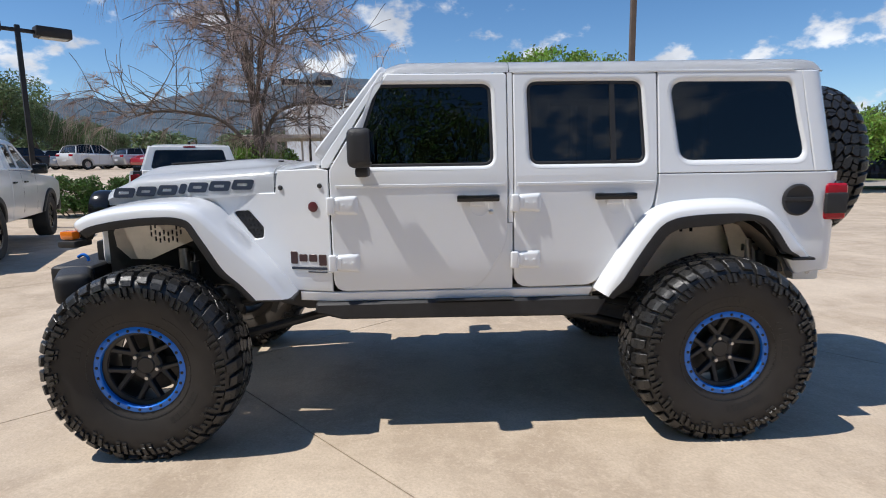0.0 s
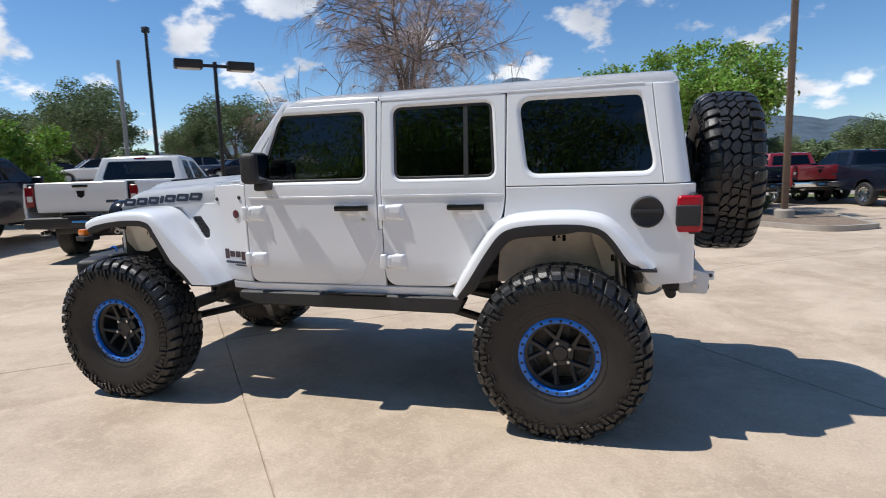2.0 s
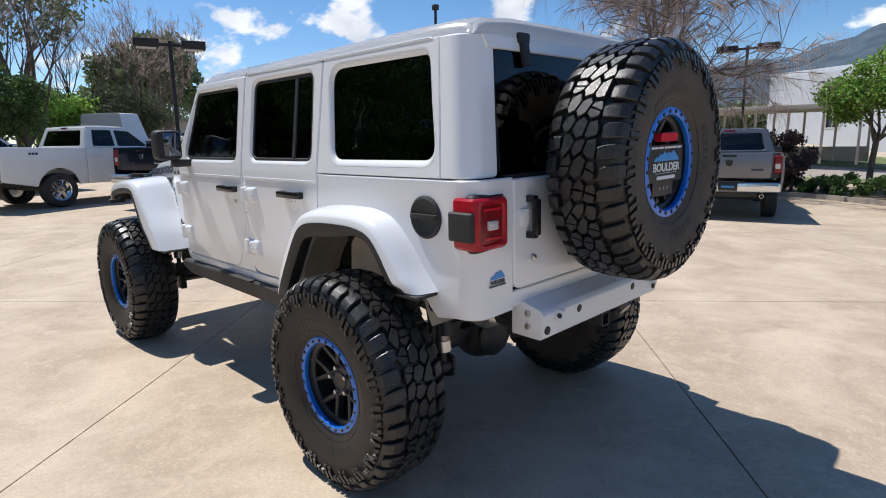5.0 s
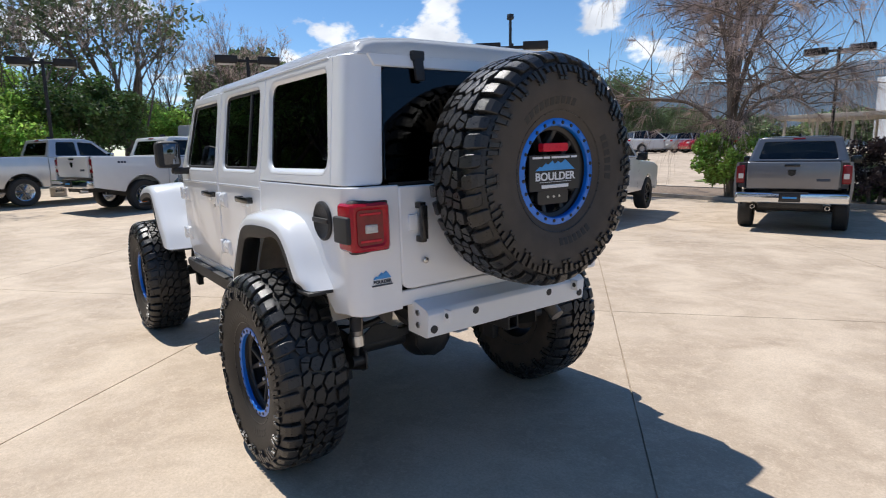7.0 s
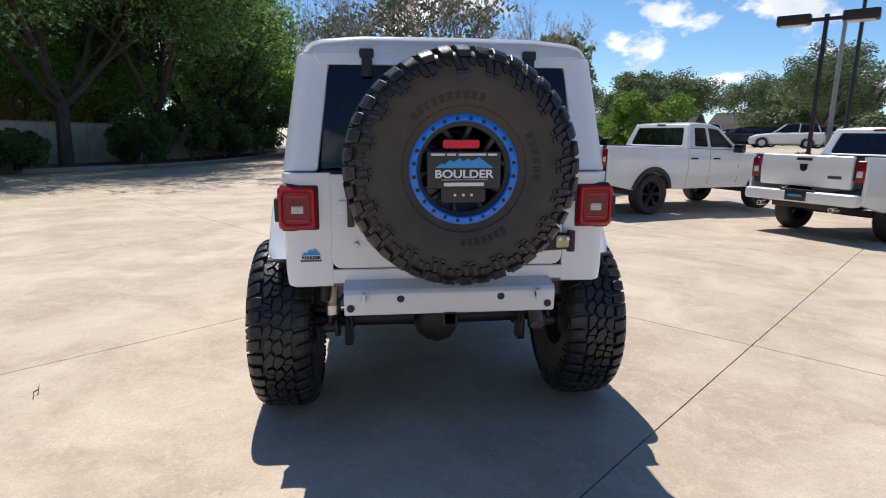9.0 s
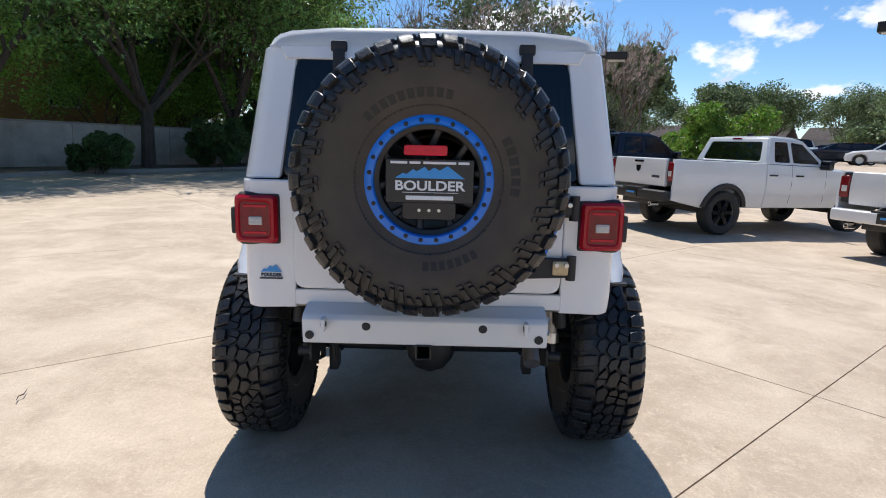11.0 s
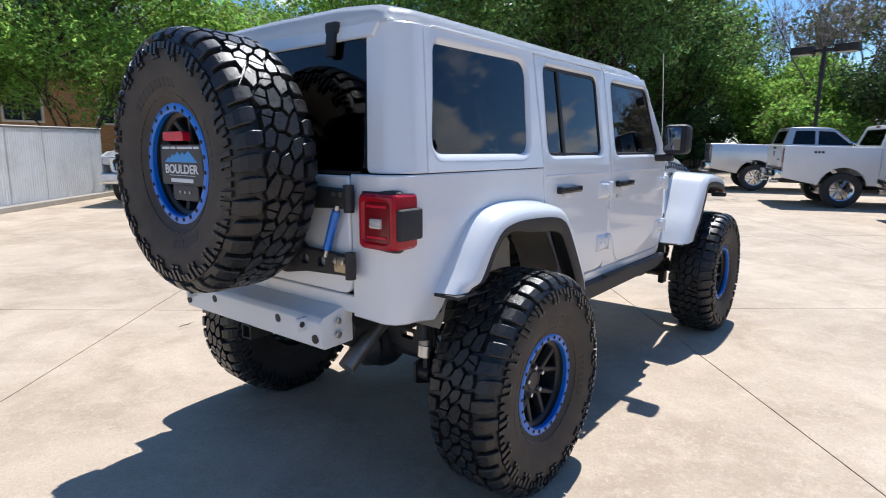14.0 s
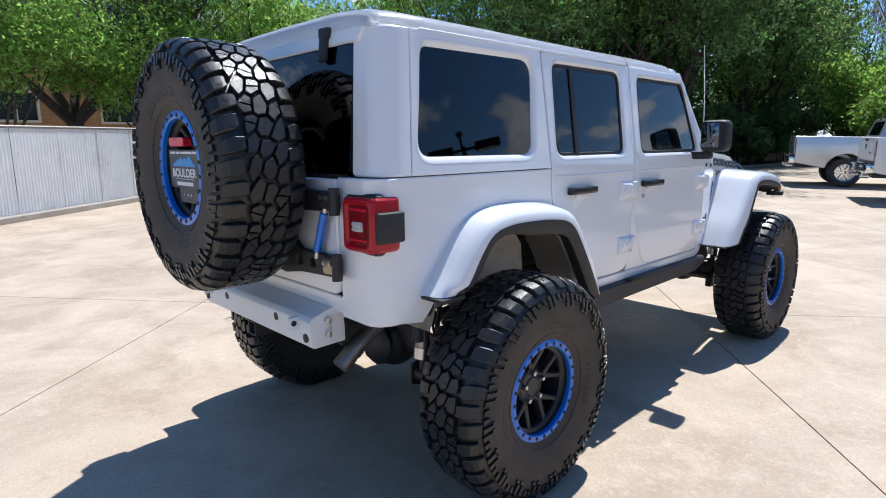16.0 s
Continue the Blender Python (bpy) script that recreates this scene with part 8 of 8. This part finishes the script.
part("fence_kerb", shifted(box((length_, 0.25, 0.10), (0, 0, 0)), Matrix.Translation((f0 + f1) / 2 + fnorm * 0.15) @ pose(0, 0, 0.03, 0, 0, math.degrees(math.atan2(fway.y, fway.x)))), KERB, fence)

wall = tagged(new("wall_north"), "stained grey concrete wall in panels", "wall", kind="structure")
line_ = [(9.0, 20.0), (13.5, 16.9), (18.5, 16.2), (24.5, 13.2), (30.5, 10.1), (36.5, 7.0)]
for (xa, ya), (xb, yb) in zip(line_, line_[1:]):
    n_ = 3
    for k in range(n_):
        p0_, p1_ = Vector((xa + (xb - xa) * k / n_, ya + (yb - ya) * k / n_, 0)), Vector((xa + (xb - xa) * (k + 1) / n_, ya + (yb - ya) * (k + 1) / n_, 0))
        d_ = p1_ - p0_
        m_ = Matrix.Translation((p0_ + p1_) / 2 + Vector((0, 0, 0.95))) @ pose(0, 0, 0, 0, 0, math.degrees(math.atan2(d_.y, d_.x)))
        part("wall_panel", shifted(box((d_.length - 0.02, 0.16, 1.7), (0, 0, 0), 0.012), m_), WALLCON, wall)
        part("wall_cap", shifted(box((d_.length, 0.24, 0.07), (0, 0, 0.88), 0.01), m_), KERB, wall)

# ---- buildings ----
BRICK = material("brown_brick_wall", (0.33, 0.185, 0.090), 0.9, bump=0.5, bump_scale=18, vary=0.2, vary_scale=3, stain=0.3, stain_scale=0.5, stretch=(1, 1, 3))
STUCCO = material("white_metal_siding", (0.60, 0.62, 0.64), 0.6, vary=0.05, vary_scale=0.4, bump=0.1, bump_scale=6)
FASCIA = material("dark_blue_fascia", (0.035, 0.05, 0.075), 0.5, vary=0.15, vary_scale=1)
WINFRAME = material("pale_window_frame", (0.55, 0.53, 0.48), 0.5, vary=0.05)
PANE = material("building_window_glass", (0.03, 0.04, 0.05), 0.05, vary=0.2, vary_scale=2)
HOUSEWALL = material("grey_house_siding", (0.33, 0.33, 0.34), 0.8, vary=0.1, vary_scale=0.6)
HOUSEROOF = material("brown_shingle_roof", (0.13, 0.11, 0.10), 0.9, vary=0.25, vary_scale=2)


def building(label, x, y, turn, long, deep, high, wall_mat, rows=(), fascia=None, roof=None):
    t = thing("building", label, "building", pose(x, y, ground_z(x, y), 0, 0, turn))
    wins = [rounded([(u, v), (u + w, v), (u + w, v + h), (u, v + h)], 0.0) for u, v, w, h in rows]
    part("front_wall", slab([(-long / 2, -0.2), (long / 2, -0.2), (long / 2, high), (-long / 2, high)], wins, 0.3, 0.01, lambda u, w, v: Vector((u, -w, v))), wall_mat, t)
    bm = box((0.3, deep, high), (-long / 2 + 0.15, deep / 2, high / 2))
    box((0.3, deep, high), (long / 2 - 0.15, deep / 2, high / 2), bm=bm)
    box((long, 0.3, high), (0, deep, high / 2), bm=bm)
    part("outer_wall", bm, wall_mat, t)
    for u, v, w, h in rows:
        f = slab([(u - 0.06, v - 0.06), (u + w + 0.06, v - 0.06), (u + w + 0.06, v + h + 0.06), (u - 0.06, v + h + 0.06)], [[(u + 0.05, v + 0.05), (u + w / 2 - 0.025, v + 0.05), (u + w / 2 - 0.025, v + h - 0.05), (u + 0.05, v + h - 0.05)], [(u + w / 2 + 0.025, v + 0.05), (u + w - 0.05, v + 0.05), (u + w - 0.05, v + h - 0.05), (u + w / 2 + 0.025, v + h - 0.05)]], 0.08, 0.01, lambda a, b, c: Vector((a, -0.25 - b, c)))
        win = part("window", f, WINFRAME, t, "pale window frame")
        part("pane", slab([(u, v), (u + w, v), (u + w, v + h), (u, v + h)], [], 0.01, 0.001, lambda a, b, c: Vector((a, -0.18 - b, c))), PANE, win, "dark window pane")
    if roof:
        bm = loft([[(-long / 2 - 0.5, -0.7, high - 0.2), (-long / 2 - 0.5, deep / 2, high + deep * 0.28), (-long / 2 - 0.5, deep + 0.7, high - 0.2)], [(long / 2 + 0.5, -0.7, high - 0.2), (long / 2 + 0.5, deep / 2, high + deep * 0.28), (long / 2 + 0.5, deep + 0.7, high - 0.2)]])
        bmesh.ops.solidify(bm, geom=bm.faces[:], thickness=0.15)
        part("roof", bm, roof, t)
    else:
        part("roof", box((long + 0.4, deep + 0.4, 0.3), (0, deep / 2, high + 0.1), 0.03), fascia or wall_mat, t)
    if fascia:
        part("fascia", box((long + 1.2, 1.2, 1.3), (0, -0.5, high - 0.4), 0.05), fascia, t, "dark blue roof band")
        part("parapet", box((long + 1.4, 1.3, 0.85), (0, -0.5, high + 0.68), 0.05), CORRUGATED, t, "stained white parapet")
    return t


building("brown brick building half hidden by elms", 25.0, 27.0, 148 + 180, 34.0, 12.0, 8.0, BRICK, [(-14 + 4.2 * k, 2.9, 1.7, 1.3) for k in range(7)], FASCIA)
building("brown brick building half hidden by elms", 3.0, 30.0, 10 + 180 - 180, 26.0, 12.0, 7.4, BRICK, [(-10 + 4.4 * k, 2.2, 1.7, 1.3) for k in range(5)], FASCIA)
white = building("long low white building with a flat roof", 2.8, -45.65, 155, 23.0, 14.0, 6.0, STUCCO, [(-6.5 + 7.5 * k, 1.9, 1.1, 1.3) for k in range(2)])
for x_, y_, a_ in ((120, -62, 225), (132, -48, 230), (112, -76, 222), (140, -34, 235)):
    building("distant grey house with a shingle roof", x_, y_, a_, 13.0, 9.0, 4.2, HOUSEWALL, [(-4.5 + 3.2 * k, 1.2, 1.5, 1.4) for k in range(3)], None, HOUSEROOF)
port = thing("carport", "flat pale carport roof on slim posts", "carport", pose(7.6, -33.0, ground_z(7.6, -33.0), 0, 0, 4))
part("roof", box((8.0, 5.0, 0.22), (0, 0, 2.80), 0.03), WALLCON, port, "flat pale roof slab")
for k in range(6):
    for y_ in (-2.3, 2.3):
        part("post", box((0.11, 0.11, 2.7), (-3.75 + 1.5 * k, y_ * 0.9, 1.35), 0.01), WALLCON, port)
part("back_screen", box((7.6, 0.08, 0.8), (0, -2.3, 0.4), 0.0), WALLCON, port)

# street and verge behind the island
for name_, y0_, y1_, mat_, lift_, label_ in (("verge", -23.6, -26.0, GRASSY, 0.05, "dry green verge behind the island"), ("road", -26.0, -33.0, ASPHALT, 0.02, "sunlit grey road behind the verge"), ("far_verge", -33.0, -40.0, GRASSY, 0.05, "grass in front of the white building")):
    bm_ = bmesh.new()
    xs_ = [-60 + 3.0 * k for k in range(25)]
    rows_ = [[bm_.verts.new((x, y, ground_z(x, y) + lift_)) for x in xs_] for y in (y0_, (y0_ + y1_) / 2, y1_)]
    for ra, rb in zip(rows_, rows_[1:]):
        for k in range(1, len(ra)):
            bm_.faces.new((ra[k - 1], ra[k], rb[k], rb[k - 1]))
    tagged(finish(name_, bm_, mat_), label_, "road" if name_ == "road" else "grass", kind="structure")

# ---- cars on the far lot ----
protos = [car("deep red crossover on the far lot", REDPAINT, 0.20), car("silver sedan on the far lot", SILVER), car("white crossover on the far lot", TRUCK_WHITE, 0.22), car("black sedan on the far lot", BLUEBLACK), car("dark grey crossover on the far lot", CARGREY, 0.22)]
spots = []
rng_ = random.Random(5)
for row_, (sx, sy, dx, dy, n_) in enumerate(((19.0, -40.0, 2.4, 1.9, 9), (22.0, -47.0, 2.4, 1.9, 10), (27.0, -54.0, 2.4, 1.9, 11), (40.0, -22.0, 1.7, 2.4, 5), (50.0, -30.0, 1.8, 2.4, 8))):
    for k in range(n_):
        spots.append((sx + dx * k + rng_.uniform(-0.2, 0.2), sy + dy * k + rng_.uniform(-0.2, 0.2), 62 + rng_.uniform(-4, 4) + (180 if rng_.random() < 0.5 else 0)))
for k, (x_, y_, a_) in enumerate(spots):
    kind_ = rng_.choice((2, 2, 2, 2, 1, 1, 1, 4, 3, 0))
    if k < 5:
        protos[k].matrix_world = at_axle(x_, y_, a_)
    else:
        copy_thing(protos[kind_], at_axle(x_, y_, a_))
van = car("white panel van with dark marks behind the pickups", TRUCK_WHITE, 1.45, False, at_axle(34.0, -7.3, 205), True)
car("deep red high-roofed van across the lot", REDPAINT, 0.90, False, at_axle(-14.4, -24.6, 10), True)
for x_, y_, a_ in ((24.5, -11.5, 100), (28.0, -10.0, 100), (31.5, -9.0, 100)):
    copy_thing(protos[rng_.choice((4, 3))], at_axle(x_, y_, a_))

# chain-link fence at the lot's edge
mesh_f = tagged(new("wire_fence"), "grey wire mesh fence behind the pickups", "fence", kind="structure")
g0, g1 = Vector((21.5, -8.2, 0)), Vector((46.0, -16.0, 0))
for k in range(11):
    p_ = g0.lerp(g1, k / 10)
    part("fence_post", tube([(p_.x, p_.y, 0), (p_.x, p_.y, 1.75)], 0.03, 6), GALV, mesh_f)
for z_ in (1.72, 0.95, 0.15):
    part("fence_rail", tube([g0 + Vector((0, 0, z_)), g1 + Vector((0, 0, z_))], 0.018, 5), GALV, mesh_f)

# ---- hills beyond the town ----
# The blue-grey tone has the distance haze painted into it.
HILL = material("haze_tinted_forested_hill", (0.075, 0.105, 0.135), 1.0, vary=0.28, vary_scale=0.02, stain=0.5, stain_scale=0.012, dark=(0.14, 0.14, 0.15), spec=0.1)
CREST_AZ = (-150, -130, -112, -100, -92, -86, -82, -80, -77, -74, -71, -68, -65, -62, -59, -54, -46, -38, -10)
CREST_EL = (0.5, 2.0, 3.0, 4.2, 6.2, 8.0, 8.5, 8.3, 7.3, 6.6, 6.8, 6.3, 5.4, 5.8, 5.4, 4.0, 1.6, 0.4, 0.2)
hill_bm = bmesh.new()
rows_ = []
for i in range(181):
    a = radians(-150 + i * (140 / 180))
    deg_ = math.degrees(a)
    high_ = 2150 * math.tan(radians(float(np.interp(deg_, CREST_AZ, CREST_EL)))) + 16 * noise.noise(Vector((deg_ * 0.5, 1.3, 0))) + 7 * noise.noise(Vector((deg_ * 1.7, 4.0, 0)))
    row_ = []
    for j in range(14):
        k = j / 13
        r_ = 1500 + 700 * k
        wob = 1 + 0.16 * noise.noise(Vector((deg_ * 0.35, k * 5, 2.0))) + 0.07 * noise.noise(Vector((deg_ * 1.2, k * 14, 7.0)))
        row_.append(hill_bm.verts.new((r_ * math.cos(a), r_ * math.sin(a), -5 + high_ * min(1.0, (k * 1.1) ** 0.8) * (1 + (wob - 1) * (1 - k)))))
    rows_.append(row_)
for ra, rb in zip(rows_, rows_[1:]):
    for k in range(1, 14):
        hill_bm.faces.new((ra[k - 1], ra[k], rb[k], rb[k - 1]))
tagged(finish("backdrop_hills", hill_bm, HILL), "forested mountains far behind the town, tinted blue for haze", "mountains", kind="structure")


# ---- small marks on the concrete ----
crack_bm = tube([(0.05, 2.40, 0.0), (0.10, 2.425, 0.0), (0.13, 2.415, 0.0), (0.21, 2.45, 0.0)], [0.002, 0.004, 0.004, 0.001], 5)
tagged(finish("crack", crack_bm, JOINT), "short dark crack in the concrete", "crack", kind="structure")
leaf_bm = bmesh.new()
leaf_bm.faces.new([leaf_bm.verts.new(p) for p in ((-0.035, 0, 0.002), (-0.01, 0.014, 0.010), (0.03, 0.004, 0.004), (0.004, -0.012, 0.009))])
bmesh.ops.solidify(leaf_bm, geom=leaf_bm.faces[:], thickness=0.001)
leaf_ob = finish("fallen_leaf", leaf_bm, MULCH)
leaf_ob.matrix_world = pose(-1.2, -1.8, 0.001, 0, 0, 25)
tagged(leaf_ob, "small dry brown leaf on the concrete", "leaf")


# ---- the concrete bays round the car, each a piece of its own ----
for a0, a1 in zip(D_JOINTS, D_JOINTS[1:]):
    for b0, b1 in zip(N_JOINTS, N_JOINTS[1:]):
        mid = GRID_D * (a0 + a1) / 2 + GRID_N * (b0 + b1) / 2
        if (mid - Vector((3, -2, 0))).length > 20:
            continue
        g_ = 0.0045
        bm_ = bmesh.new()
        cells = 18
        top_ = []
        for i in range(cells + 1):
            row_ = []
            for j in range(cells + 1):
                q = GRID_D * (a0 + g_ + (a1 - a0 - 2 * g_) * i / cells) + GRID_N * (b0 + g_ + (b1 - b0 - 2 * g_) * j / cells)
                if i in (0, cells):
                    q += GRID_D * 0.0022 * noise.noise(q * 3.1)
                if j in (0, cells):
                    q += GRID_N * 0.0022 * noise.noise(q * 3.7)
                row_.append(bm_.verts.new((q.x, q.y, ground_z(q.x, q.y))))
            top_.append(row_)
        for i in range(cells):
            for j in range(cells):
                bm_.faces.new((top_[i][j], top_[i + 1][j], top_[i + 1][j + 1], top_[i][j + 1]))
        ext = bmesh.ops.extrude_edge_only(bm_, edges=[e for e in bm_.edges if e.is_boundary])
        for v_ in ext["geom"]:
            if isinstance(v_, bmesh.types.BMVert):
                v_.co.z -= 0.011
        part("concrete_bay", bm_, CONCRETE, ground)
